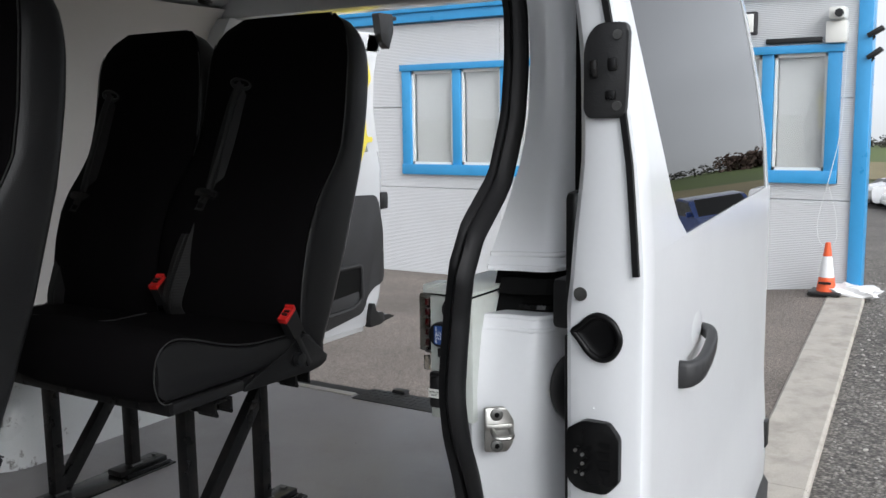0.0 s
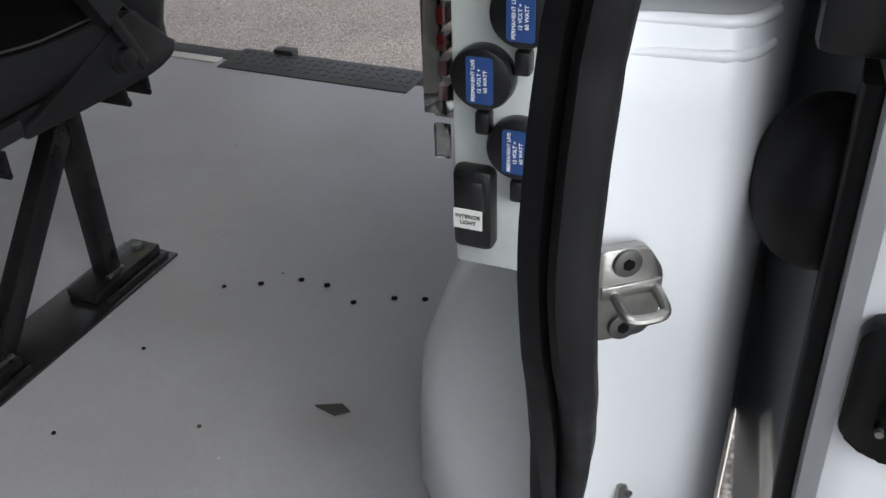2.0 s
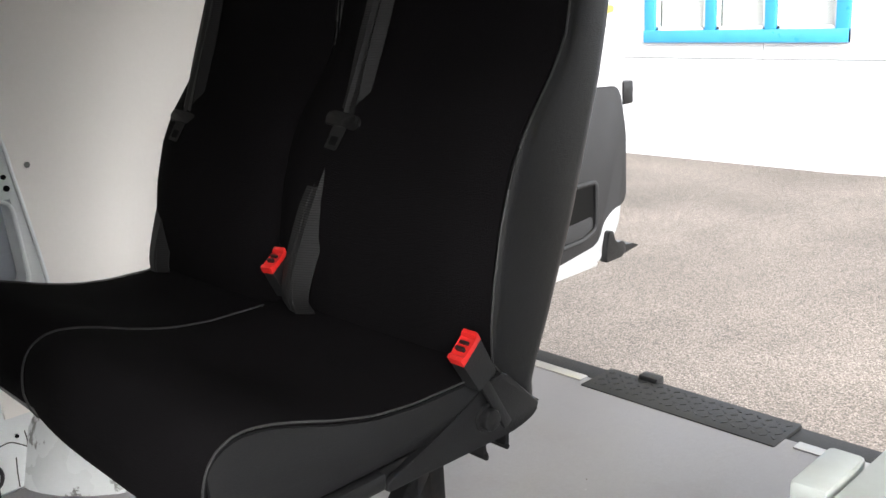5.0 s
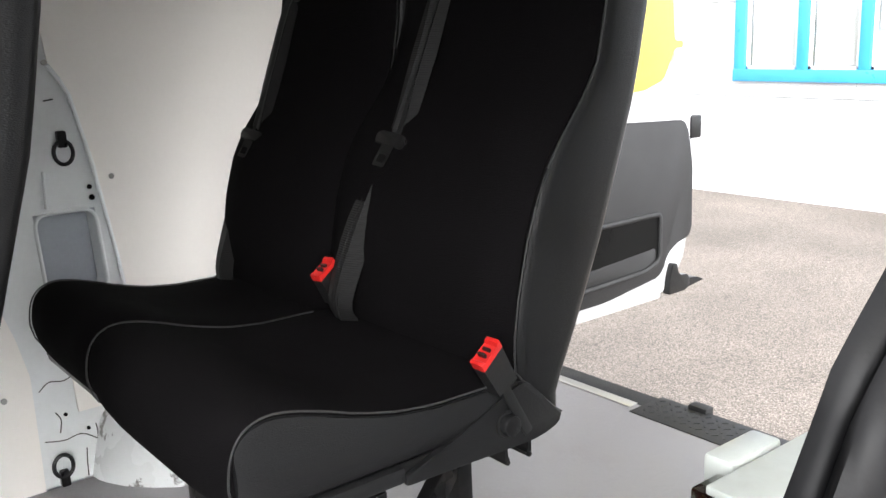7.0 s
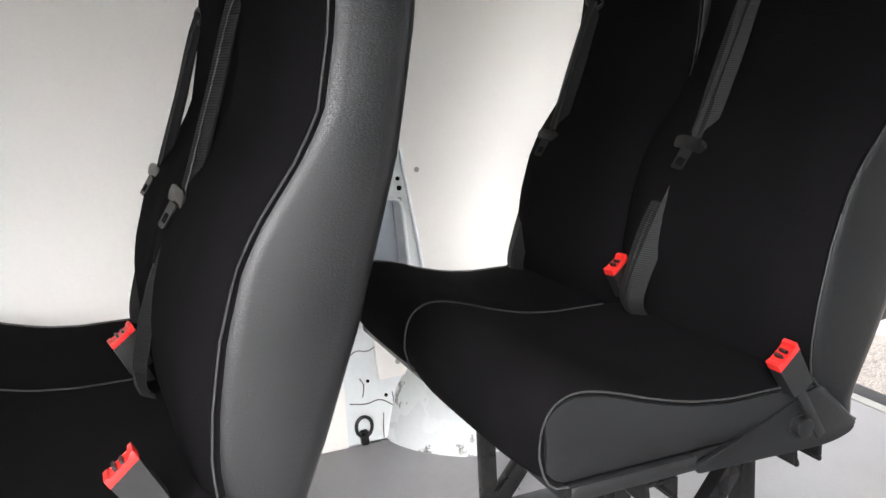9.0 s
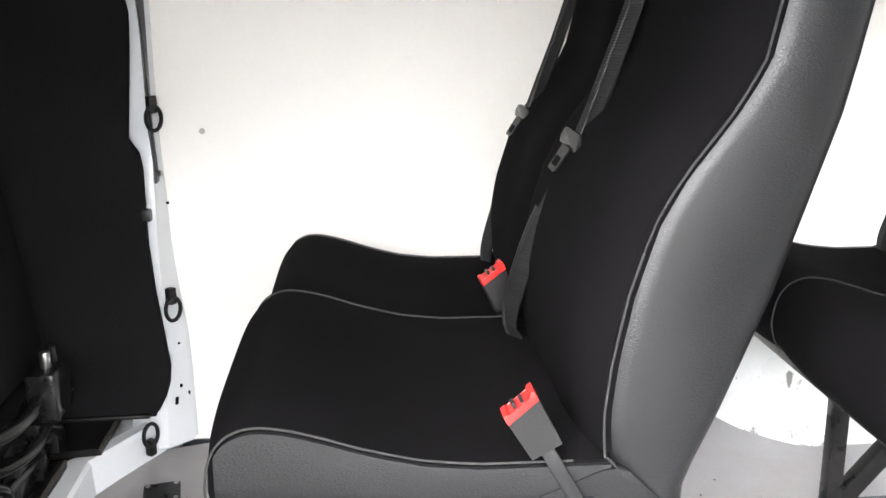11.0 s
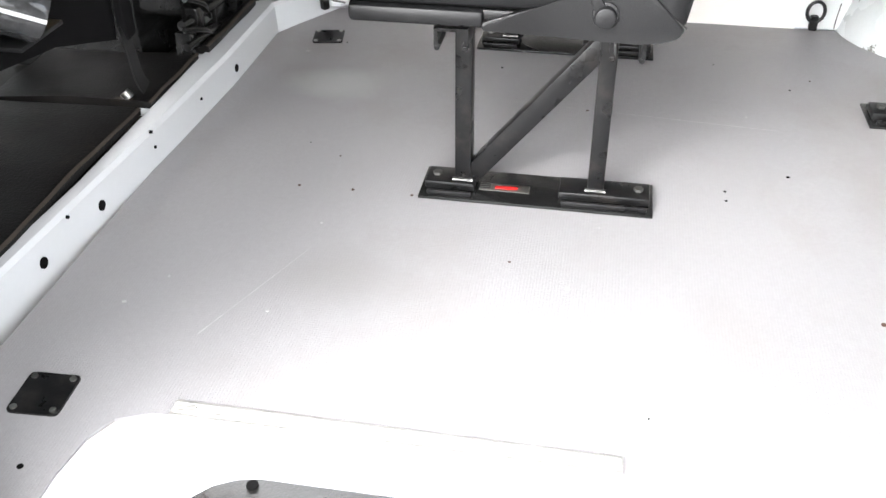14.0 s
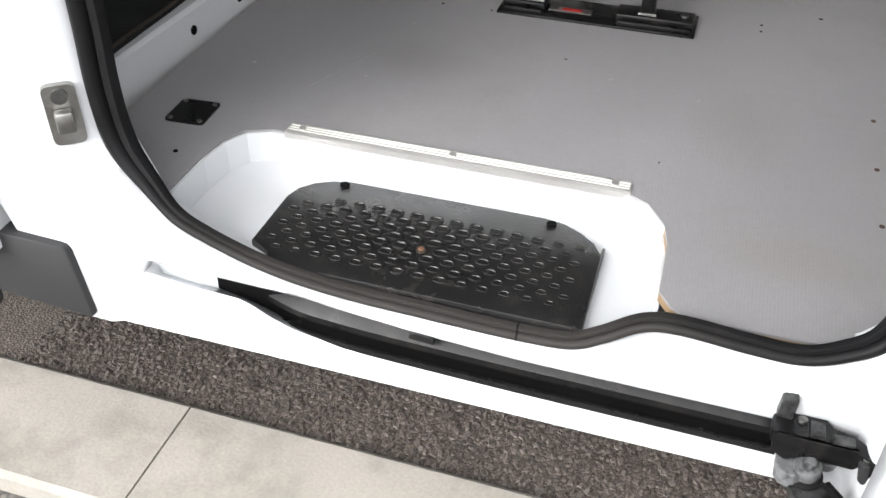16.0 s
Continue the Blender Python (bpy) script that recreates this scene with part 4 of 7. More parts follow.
vpart("lining_board", wall_sheet(lambda z: 1.165, lambda z: 1.33, 0.70, 0.80, 0.0, 0.006, 4), M_PLY, "white lining board")
# painted pillar with a cut-out
ZC0, ZC1, YC0, YC1 = 0.93, 1.105, 1.148, 1.272
vpart("pillar", wall_sheet(pillar_front, lambda z: YC0, FZ, 1.30, -0.008, 0.004), M_INNER, "grey-white painted pillar pressing")
vpart("pillar", wall_sheet(lambda z: YC1, pillar_rear, 0.90, 1.30, -0.008, 0.004), M_INNER)
vpart("pillar", wall_sheet(lambda z: YC0, lambda z: YC1, FZ, ZC0, -0.008, 0.004), M_INNER)
vpart("pillar", wall_sheet(lambda z: YC0, lambda z: YC1, ZC1, 1.30, -0.008, 0.004), M_INNER)
vpart("pillar", wall_sheet(lambda z: pillar_front(z) - 0.01, lambda z: pillar_rear(z) + 0.01, 1.30, 1.80, -0.008, 0.004), M_INNER)
vpart("pillar_rim", sweep([Vector((far_x(z) - 0.004, y, z)) for y, z in rounded([(YC0, ZC0), (YC1, ZC0), (YC1, ZC1), (YC0, ZC1)], 0.03, 4)], circle(0.004, 8), (1, 0, 0), closed=True), M_INNER)
vpart("outer_skin", wall_sheet(lambda z: -0.1, lambda z: 2.3, 0.45, 1.82, -0.085, 0.02), M_SKIN)
vpart("pillar_return", sweep([Vector((far_x(z) - 0.012, y, z)) for y, z in rounded([(YC0, ZC0), (YC1, ZC0), (YC1, ZC1), (YC0, ZC1)], 0.03, 4)], [(-0.002, -0.055), (0.002, -0.055), (0.002, 0.0), (-0.002, 0.0)], (1, 0, 0), closed=True), M_INNER)
vpart("pillar_flange", sweep([Vector((far_x(z) + 0.001, pillar_rear(z) - 0.004, z)) for z in [0.92 + 0.03 * i for i in range(17)]], circle(0.0045, 8), (1, 0, 0)), M_INNER)
for y, z, r in ((1.269, 1.148, .005), (1.27, 1.126, .006), (1.13, .83, .004), (1.14, .70, .004), (1.18, .66, .004), (1.20, .72, .003), (1.07, .98, .004)):
    vpart("pillar_hole", bm_cyl(r, 0.003, 12, m=pose(far_x(z) - 0.006, y, z, 0, 90, 0)), M_HOLE, "", None)
for y, z in ((1.315, 1.165), (1.208, 1.405), (1.182, 1.405), (1.03, .76), (1.215, .735), (0.10, 1.2), (0.12, .66)):
    vpart("panel_screw", bm_cyl(0.006, 0.004, 12, m=pose(far_x(z) + 0.002, y, z, 0, 90, 0)), M_STEEL, "", None)
vpart("pillar_ridge", sweep([Vector((far_x(z) - 0.006, 1.183 - (1.19 - z) * 0.08, z)) for z in (1.115, 1.14, 1.165, 1.19)], circle(0.004, 8), (1, 0, 0)), M_INNER)
seams = (((1.098, 0.757), (1.12, 0.772), (1.15, 0.768), (1.178, 0.782)), ((1.092, 0.655), (1.13, 0.648), (1.165, 0.652), (1.196, 0.632)), ((1.122, 0.708), (1.13, 0.69), (1.124, 0.665)), ((1.17, 0.62), (1.166, 0.59), (1.164, 0.562)), ((1.196, 0.665), (1.197, 0.645), (1.192, 0.62)))
for s in seams:
    vpart("pillar_seam", sweep(smooth_line([Vector((far_x(z) - 0.0075, y, z)) for y, z in s], 4), circle(0.0012, 6), (1, 0, 0)), M_MARK)
for y, z, a in ((1.21, 1.331, 8), (1.085, 1.30, 60)):
    vpart("pillar_slot", bm_box(-0.002, 0.002, -0.009, 0.009, -0.0012, 0.0012), M_HOLE, "", None).matrix_local = pose(far_x(z) - 0.006, y, z, a, 0, 0)
# front corner post on the far side
POST_FRONT = interp([(0.60, -0.02), (0.655, -0.008), (0.67, -0.002), (0.69, 0.011), (0.715, 0.020), (0.745, 0.024), (0.83, 0.013), (0.90, 0.003), (1.0, -0.006), (1.165, -0.008), (1.19, -0.032), (1.33, -0.015), (1.44, -0.003), (1.52, -0.012), (1.8, -0.02)])
POST_REAR = interp([(0.57, 0.055), (0.70, 0.052), (0.79, 0.047), (0.88, 0.034), (0.98, 0.023), (1.08, 0.018), (1.2, 0.011), (1.38, 0.016), (1.54, 0.027), (1.8, 0.03)])
rings = []
for z in [FZ + 0.012 + 0.0275 * i for i in range(45)]:
    x, a, b = far_x(z), min(POST_FRONT(z), 0.0), POST_REAR(z)
    rings.append([(x + 0.050, a - 0.05, z), (x + 0.066, a - 0.012, z), (x + 0.064, 0.2 * a + 0.012, z), (x + 0.030, b - 0.006, z), (x + 0.006, b + 0.001, z), (x + 0.001, b + 0.002, z), (x - 0.03, 0.0, z), (x - 0.06, -0.06, z)])
vpart("corner_post", loft(rings), M_WHITE, "white painted corner post", 35)
rings = []
for z in [1.108 + 0.04 * i for i in range(17)]:
    x, b = far_x(z), POST_REAR(z)
    rings.append([(x + 0.066, 0.013, z), (x + 0.066, 0.016, z), (x + 0.034, b - 0.001, z), (x + 0.034, b - 0.008, z)])
cover = vpart("post_cover", loft(rings), M_TRIM, "grey cover strip riveted to the post", 30)
for y, z, r in ((0.034, 0.692, .004), (0.03, 1.065, .003), (0.036, 0.78, .002)):
    vpart("post_hole", bm_cyl(r, 0.004, 12, m=pose(far_x(z) + 0.041, y, z, 90, 0, 57)), M_HOLE, "", None)
for y, dx in ((0.028, 0.056), (0.046, 0.026)):
    vpart("post_slot", bm_box(-0.0018, 0.0018, -0.003, 0.003, -0.008, 0.008), M_HOLE, "", None).matrix_local = pose(far_x(0.667) + dx, y, 0.667, 0, 8, 57)
vpart("rivet", bm_cyl(0.006, 0.006, 14, bevel=0.001, m=pose(far_x(1.125) + 0.050, 0.020, 1.125, 90, 0, 57)), M_STEEL, "", None)


def lashing_ring(at, label="black steel lashing ring on a bolted clip"):
    r = thing("lashing_ring", at, label, "ring", "lashing rings")
    k = [(0.019 * math.cos(a), 0.024 * math.sin(a) - 0.01) for a in [2 * math.pi * i / 20 for i in range(20)]]
    part("ring", sweep([Vector((0.006, y, z)) for y, z in k], circle(0.0042, 8), (1, 0, 0), closed=True), M_STEELBLK, r)
    part("clip", prism(rounded([(-0.009, 0.0), (0.009, 0.0), (0.009, 0.034), (-0.009, 0.034)], 0.004, 3), "x", -0.003, 0.009), M_STEELBLK, r)


lashing_ring(pose(far_x(1.23) + 0.002, 1.223, 1.235))
lashing_ring(pose(far_x(0.62) + 0.006, 1.115, 0.594, 180, 0, 0))
lashing_ring(pose(-2.036, -0.022, 0.61, 0, 0, 57) @ pose(0, 0, 0, 180, 0, 0))
lashing_ring(pose(-2.097, 0.032, 0.873, 0, 0, 53))
lashing_ring(pose(-2.153, 0.017, 1.247, 0, 0, 53))


def wheel_arch(side):
    """A rounded wheel-arch box; side is +1 for the far wall, -1 for the near one."""
    x_wall, x_in, y0, y1 = (-2.19, -1.95, 1.165, 2.12) if side > 0 else (-0.44, -0.672, 1.14, 2.05)
    rings = []
    for i in range(25):
        t = i / 24
        y = y0 + (y1 - y0) * t
        bulge = max(0.0, 1 - abs(2 * t - 1) ** 3.2)
        top = FZ - 0.02 + 0.30 * bulge ** 0.6
        xin = x_wall + (x_in - x_wall) * (0.30 + 0.70 * min(1, bulge * 1.5) ** 0.8)
        ring = [(x_wall, y, FZ - 0.02)]
        ring.append((x_wall, y, top))
        for s in range(7):
            a = s / 6 * math.pi / 2
            rr = min(0.09, max(0.012, (top - FZ + 0.02) * 0.6))
            sg = 1 if x_in > x_wall else -1
            ring.append((xin - sg * rr + sg * rr * math.sin(a), y, top - rr + rr * math.cos(a)))
        ring.append((xin + 0.004 * (1 if x_in > x_wall else -1), y, FZ - 0.02))
        rings.append(ring)
    return loft(rings)


vpart("wheel_arch", wheel_arch(1), M_ARCH, "grey-white scuffed wheel arch", 50)
vpart("wheel_arch", wheel_arch(-1), M_INNER, "grey-white wheel arch", 50)

# roof, rear frame, near inner wall
rings = []
for y in (-1.6, -0.1, 1.0, 2.2, 2.28):
    rings.append([(-2.06, y, 1.80), (-1.95, y, 1.845), (-1.6, y, 1.87), (-1.2, y, 1.878), (-0.8, y, 1.87), (-0.58, y, 1.835), (-0.52, y, 1.79),
                  (-0.44, y, 1.80), (-0.55, y, 1.90), (-0.8, y, 1.92), (-1.2, y, 1.93), (-1.7, y, 1.92), (-2.0, y, 1.90), (-2.13, y, 1.82)])
vpart("roof", loft(rings), M_INNER, "painted roof underside", 30)
vpart("rear_header", bm_box(-2.10, -0.50, 2.18, 2.30, 1.765, 1.86, 0.02), M_WHITE)
vpart("roof_cap", bm_cyl(0.022, 0.012, 20, m=pose(-1.93, 2.0, 1.80, 0, 20, 0)), M_PLASTIC, "black plastic cap")
rings = []
for z in [0.42 + 0.09 * i for i in range(16)]:
    x = far_x(max(z, FZ))
    rings.append([(x + 0.06, 2.17, z), (x + 0.075, 2.21, z), (x + 0.06, 2.30, z), (x - 0.05, 2.33, z), (x - 0.05, 2.17, z)])
vpart("rear_pillar", loft(rings), M_WHITE, "", 30)
rings = []
for z in [0.30 + 0.095 * i for i in range(17)]:
    lean = 0.10 * max(0, (z - 1.2) / 0.6) ** 1.5
    rings.append([(-0.56 - lean, 2.19, z), (-0.58 - lean, 2.24, z), (-0.55 - lean, 2.32, z), (-0.37 - lean, 2.32, z), (-0.37 - lean, 2.19, z)])
vpart("rear_pillar", loft(rings), M_WHITE, "", 30)
vpart("rear_sill", bm_box(-2.09, -0.55, 2.262, 2.34, 0.47, FZ - 0.006, 0.006), M_TRIM, "grey plastic rear sill cover")
vpart("rear_sill_tread", bm_box(-1.585, -1.118, 2.215, 2.335, FZ - 0.008, FZ + 0.003, 0.003), M_TRIM, "grey chequered sill cover")
vpart("sill_clip", bm_box(-1.50, -1.45, 2.32, 2.35, FZ - 0.01, FZ + 0.014, 0.004), M_TRIM)
bm = bmesh.new()
for i in range(21):
    for j in range(4):
        own = bm_box(-0.007, 0.007, -0.0025, 0.0025, 0, 0.002, 0)
        merge(bm, own, Matrix.Translation((-1.565 + i * 0.0215, 2.245 + j * 0.022, FZ + 0.002)) @ pose(0, 0, 0, 0, 0, 45 if (i + j) % 2 else -45))
vpart("sill_pattern", bm, M_TRIM, "", None)
for x0, x1 in ((-2.05, -1.60), (-1.09, -0.62)):
    vpart("rear_edge_strip", bm_box(x0, x1, 2.235, 2.264, FZ, FZ + 0.003, 0.001), M_ALU, "bare aluminium edge strip")

# ---- door opening: seal, jambs, sill ----
REAR_EDGE = interp([(0.36, 1.0), (0.55, 1.0), (0.60, 1.028), (0.66, 1.048), (0.75, 1.052), (0.83, 1.040), (0.95, 1.026), (1.05, 1.022), (1.13, 1.035), (1.20, 1.06), (1.25, 1.09), (1.31, 1.14),
                    (1.38, 1.20), (1.45, 1.24), (1.55, 1.27), (1.65, 1.285), (1.80, 1.28)])


def side_x(z):
    """The plane of the opening: it leans in towards the roof."""
    return -0.462 - 0.19 * max(0.0, z - 1.25) ** 1.6


seal_pts = [(side_x(1.74) - 0.01, 0.16, 1.74), (side_x(1.68), 0.04, 1.68), (-0.50, 0.012, 1.45), (-0.495, 0.015, 1.1), (-0.50, 0.016, 0.85), (-0.50, 0.012, 0.72), (-0.495, 0.025, 0.64), (-0.480, 0.068, 0.590), (-0.462, 0.112, 0.558), (-0.452, 0.16, 0.542),
            (-0.445, 0.24, 0.520), (-0.442, 0.32, 0.507), (-0.442, 0.40, 0.500), (-0.442, 0.48, 0.498), (-0.442, 0.56, 0.496), (-0.442, 0.63, 0.496), (-0.443, 0.687, 0.500), (-0.446, 0.725, 0.519), (-0.448, 0.772, 0.551),
            (-0.446, 0.82, 0.561), (-0.442, 0.90, 0.558), (-0.442, 0.960, 0.558), (-0.446, 1.005, 0.575), (-0.452, 1.038, 0.600), (-0.458, 1.056, 0.652), (-0.462, 1.058, 0.75)]
seal_pts += [(side_x(z), REAR_EDGE(z), z) for z in (0.84, 0.95, 1.05, 1.13, 1.20, 1.26, 1.32, 1.39, 1.46, 1.56, 1.64)]
seal_pts += [(side_x(1.74), 1.22, 1.735), (side_x(1.76) - 0.01, 1.05, 1.76), (side_x(1.76) - 0.01, 0.6, 1.765), (side_x(1.76) - 0.01, 0.25, 1.76)]
line = smooth_line(seal_pts + [seal_pts[0]], 5)[:-1]
SEAL = [(-0.034, -0.006), (-0.036, 0.004), (-0.031, 0.011), (-0.021, 0.012), (-0.011, 0.011), (-0.0075, 0.007), (-0.006, -0.001), (-0.0035, -0.001), (-0.0025, 0.010), (0.003, 0.018), (0.011, 0.0215), (0.020, 0.018), (0.025, 0.010), (0.025, 0.001), (0.018, -0.007)]
SEAL_IN = interp([(0.55, 1.03), (0.60, 1.062), (0.66, 1.078), (0.767, 1.053), (0.835, 1.031), (0.929, 0.998), (1.005, 0.977), (1.075, 0.971), (1.15, 0.977), (1.20, 0.979), (1.26, 0.973), (1.31, 0.997), (1.37, 1.079), (1.45, 1.130), (1.535, 1.162), (1.62, 1.184), (1.80, 1.195)])
SEAL_OUT = interp([(1.10, 0.0), (1.15, 0.002), (1.20, 0.007), (1.26, 0.020), (1.31, 0.026), (1.60, 0.026), (1.72, 0.0)])
rings = []
for i, p in enumerate(line):
    d = (line[(i + 1) % len(line)] - line[i - 1]).normalized()
    side = d.cross(Vector((1, 0, 0))).normalized()
    low = min(1.0, max(0.0, (p.z - 0.53) / 0.12))
    low = low * low * (3 - 2 * low)
    turn = 0.0
    if p.y > 0.8:
        t = min(1.0, max(0.0, (p.z - 0.66) / 0.42)) * min(1.0, max(0.0, (1.72 - p.z) / 0.10))
        turn = t * t * (3 - 2 * t)
    inner, outer, tall = 0.30 + (0.28 * low if p.y < 0.5 else 0.18 * low + 0.14 * turn), 0.50 + (0.44 * low if p.y < 0.5 else 0.22 * low + 0.12 * turn), 0.56 + max(0.46 * low if p.y < 0.5 else 0.16 * low, 0.16 * low + 0.3 * turn if p.y > 0.5 else 0)
    spin = Matrix.Rotation(radians(-104 * turn), 3, Vector((0, 0, 1)))
    wide, high = spin @ side, spin @ side.cross(d).normalized()
    c = p.lerp(Vector((side_x(p.z) + SEAL_OUT(p.z), SEAL_IN(p.z), p.z)) + wide * 0.0245, turn)
    rings.append([c + wide * a * (inner if a < 0 else outer) + high * b * tall for a, b in reversed(SEAL)])
rings.append(rings[0])
bm = loft(rings, True, False)
bmesh.ops.remove_doubles(bm, verts=bm.verts, dist=1e-6)
vpart("door_seal", bm, M_RUBBER, "black double-lip rubber door seal", 50)
k = min(range(len(line)), key=lambda i: abs(line[i].y - 0.615) + 4 * abs(line[i].z - 0.496))
ring = [rings[k][i] + (rings[k][i] - line[k]) * 0.03 for i in range(len(SEAL))]
vpart("seal_joint", loft([[v + Vector((0, -0.0012, 0)) for v in ring], [v + Vector((0, 0.0012, 0)) for v in ring]]), M_HOLE, "", None)

# rear jamb, with the slot of the middle door track
def jamb_ring(z):
    """Plan of the jamb: a flat face towards the front, a fold, then the side panel; the fold lies further in above the track slot."""
    y, x = REAR_EDGE(z), side_x(z)
    f = 0.080 - 0.028 * min(1.0, max(0.0, (z - 1.24) / 0.10))
    return [(x - 0.004, y + 0.034, z), (x + 0.012, y + 0.044, z), (x + 0.5 * f, y + 0.052, z), (x + f - 0.012, y + 0.055, z), (x + f, y + 0.059, z), (x + f + 0.009, y + 0.068, z), (x + f + 0.016, y + 0.086, z),
            (x + f + 0.024, y + 0.15, z), (x + 0.104, y + 0.34, z), (x + 0.10, 2.25, z), (x + 0.09, 2.30, z), (x + 0.06, 2.30, z), (x + 0.03, y + 0.11, z)]


def jamb(z0, z1, n):
    return loft([jamb_ring(z0 + (z1 - z0) * i / n) for i in range(n + 1)])


vpart("rear_jamb", jamb(0.36, 1.161, 30), M_WHITE, "white painted door jamb and rear side panel", 40)
vpart("rear_jamb", jamb(1.221, 1.80, 16), M_WHITE, "", 40)
# solid block in the slot, its near-black colour standing for the shade inside
bm = loft([[(x - 0.0, min(y + 0.035, 2.28), z) for x, y, z in jamb_ring(z)][0:9] + [(-0.42, 2.2, z), (-0.47, 2.2, z)] for z in (1.159, 1.223)])
vpart("track_recess", bm, M_HOLE, "track slot, its shade painted near-black", None)
bm = loft([[(p[0], p[1] + 0.012, z) for p in jamb_ring(z)[1:8]] + [(-0.40, 1.5, z), (-0.45, 1.5, z)] for z in (1.188, 1.210)])
vpart("door_track", bm, M_HOLE, "black steel middle door track", None)
bm = loft([[(p[0], p[1] + 0.022, z) for p in jamb_ring(z)[2:8]] + [(-0.40, 1.5, z), (-0.45, 1.5, z)] for z in (1.166, 1.172)])
vpart("door_track", bm, M_GLOSSBLK, "", None)
for z in (1.140, 1.157, 1.225, 1.243):
    ring = [Vector((p[0] - 0.002, p[1] + 0.003, z)) for p in jamb_ring(z)[0:7]]
    vpart("slot_lip", sweep(smooth_line(ring, 4), circle(0.0045, 10), (0, 0, 1)), M_WHITE, "", 60)

vpart("slot_end", bm_box(-0.478, -0.470, 1.088, 1.104, 1.150, 1.196, 0.002), M_WHITE, "", 40)
# striker on the rear jamb
def jamb_frame(x, y, z, yaw):
    """Local x along the jamb outwards, local y away from the face, z up."""
    return pose(x, y, z, 0, 0, yaw)


striker = new("striker")
striker.parent = van
striker.matrix_local = jamb_frame(-0.424, 1.062, 1.000, 38) @ Matrix.Diagonal((0.80, 0.85, 0.80, 1))
part("plate", prism(rounded([(-0.026, -0.040), (0.016, -0.040), (0.027, -0.02), (0.027, 0.018), (0.012, 0.042), (-0.026, 0.042)], 0.006, 3), "y", -0.006, 0.002, 0.001), M_STEEL, striker)
part("ridge", bm_box(-0.024, 0.026, -0.009, -0.005, 0.000, 0.012, 0.002), M_STEEL, striker)
part("loop", sweep(smooth_line([(-0.012, 0, 0.004), (-0.012, -0.022, -0.002), (-0.006, -0.029, -0.006), (0.016, -0.029, -0.006), (0.021, -0.022, -0.002), (0.02, 0, 0.006)], 5), circle(0.0043, 10), (0, 0, 1)), M_STEEL, striker)
for z in (-0.028, 0.03):
    s = part("screw", bm_cyl(0.0115, 0.005, 20, bevel=0.001, m=pose(-0.004, -0.007, z, 90, 0, 0)), M_DARKSTEEL, striker)
    part("drive", bm_cyl(0.0048, 0.002, 6, m=pose(-0.004, -0.0098, z, 90, 0, 0)), M_HOLE, s)
contact = new("contact_plate")
contact.parent = van
contact.matrix_local = jamb_frame(-0.411, 1.106, 0.765, 38)
part("plate", prism(rounded([(-0.015, -0.06), (0.015, -0.06), (0.015, 0.035), (-0.015, 0.035)], 0.005, 3), "y", -0.004, 0.002), M_STEEL, contact)
part("slot", bm_box(-0.010, 0.010, -0.006, -0.003, -0.055, 0.012), M_HOLE, contact)
for x in (-0.007, 0.008):
    part("rivet", bm_cyl(0.003, 0.002, 10, m=pose(x, -0.005, 0.025, 90, 0, 0)), M_DARKSTEEL, contact)

# sill below the opening with the lower track
ys = [-0.015 + i * 0.0135 for i in range(101)]


LIP_TOP = interp([(-0.06, 0.452), (0.055, 0.452), (0.063, 0.476), (0.105, 0.475), (0.203, 0.473), (0.306, 0.471), (0.365, 0.463), (0.486, 0.452), (0.622, 0.445), (1.4, 0.443)])
LIP_LOW = interp([(-0.06, 0.450), (0.055, 0.450), (0.063, 0.449), (0.124, 0.441), (0.20, 0.439), (0.222, 0.433), (0.248, 0.417), (0.291, 0.400), (0.335, 0.393), (0.424, 0.390), (0.62, 0.385), (1.4, 0.382)])
RECESS_FLOOR = interp([(-0.06, 0.448), (0.055, 0.448), (0.063, 0.412), (0.15, 0.405), (0.21, 0.384), (0.26, 0.372), (1.4, 0.368)])
SILL_TOP = interp([(-0.06, 0.62), (0.03, 0.60), (0.07, 0.575), (0.11, 0.546), (0.16, 0.520), (0.24, 0.499), (0.32, 0.486), (0.40, 0.482), (0.69, 0.482), (0.735, 0.503), (0.775, 0.529), (0.82, 0.543), (0.98, 0.543), (1.02, 0.565), (1.05, 0.60), (1.4, 0.62)])


def sill_edge(y):
    """How far out the sill below the seal stands."""
    return -0.435


rings = []
for y in ys:
    x = sill_edge(y)
    rings.append([(x - 0.06, y, SILL_TOP(y) - 0.006), (x - 0.012, y, SILL_TOP(y)), (x, y, SILL_TOP(y) - 0.012), (x + 0.003, y, LIP_TOP(y) + 0.008), (x - 0.003, y, LIP_TOP(y)), (x - 0.06, y, LIP_TOP(y) - 0.002)])
vpart("sill_upper", loft(rings), M_WHITE, "white painted sill", 60)
rings = []
for y in ys:
    x = sill_edge(y)
    rings.append([(x - 0.062, y, RECESS_FLOOR(y)), (x - 0.006, y, LIP_LOW(y)), (x + 0.001, y, LIP_LOW(y) - 0.006), (x + 0.008, y, 0.372), (x + 0.008, y, 0.350), (x - 0.03, y, 0.335), (x - 0.062, y, 0.335)])
vpart("sill_lower", loft(rings), M_WHITE, "", 60)
vpart("sill_recess", bm_box(-0.565, -0.555, 0.03, 1.34, 0.36, 0.49), M_WHITE, "", None)
vpart("sill_recess", bm_box(-0.555, -0.494, 0.03, 1.34, 0.350, 0.368), M_WHITE, "", None)
vpart("sill_recess", bm_box(-0.555, -0.496, 0.03, 1.34, 0.474, 0.486), M_WHITE, "", None)
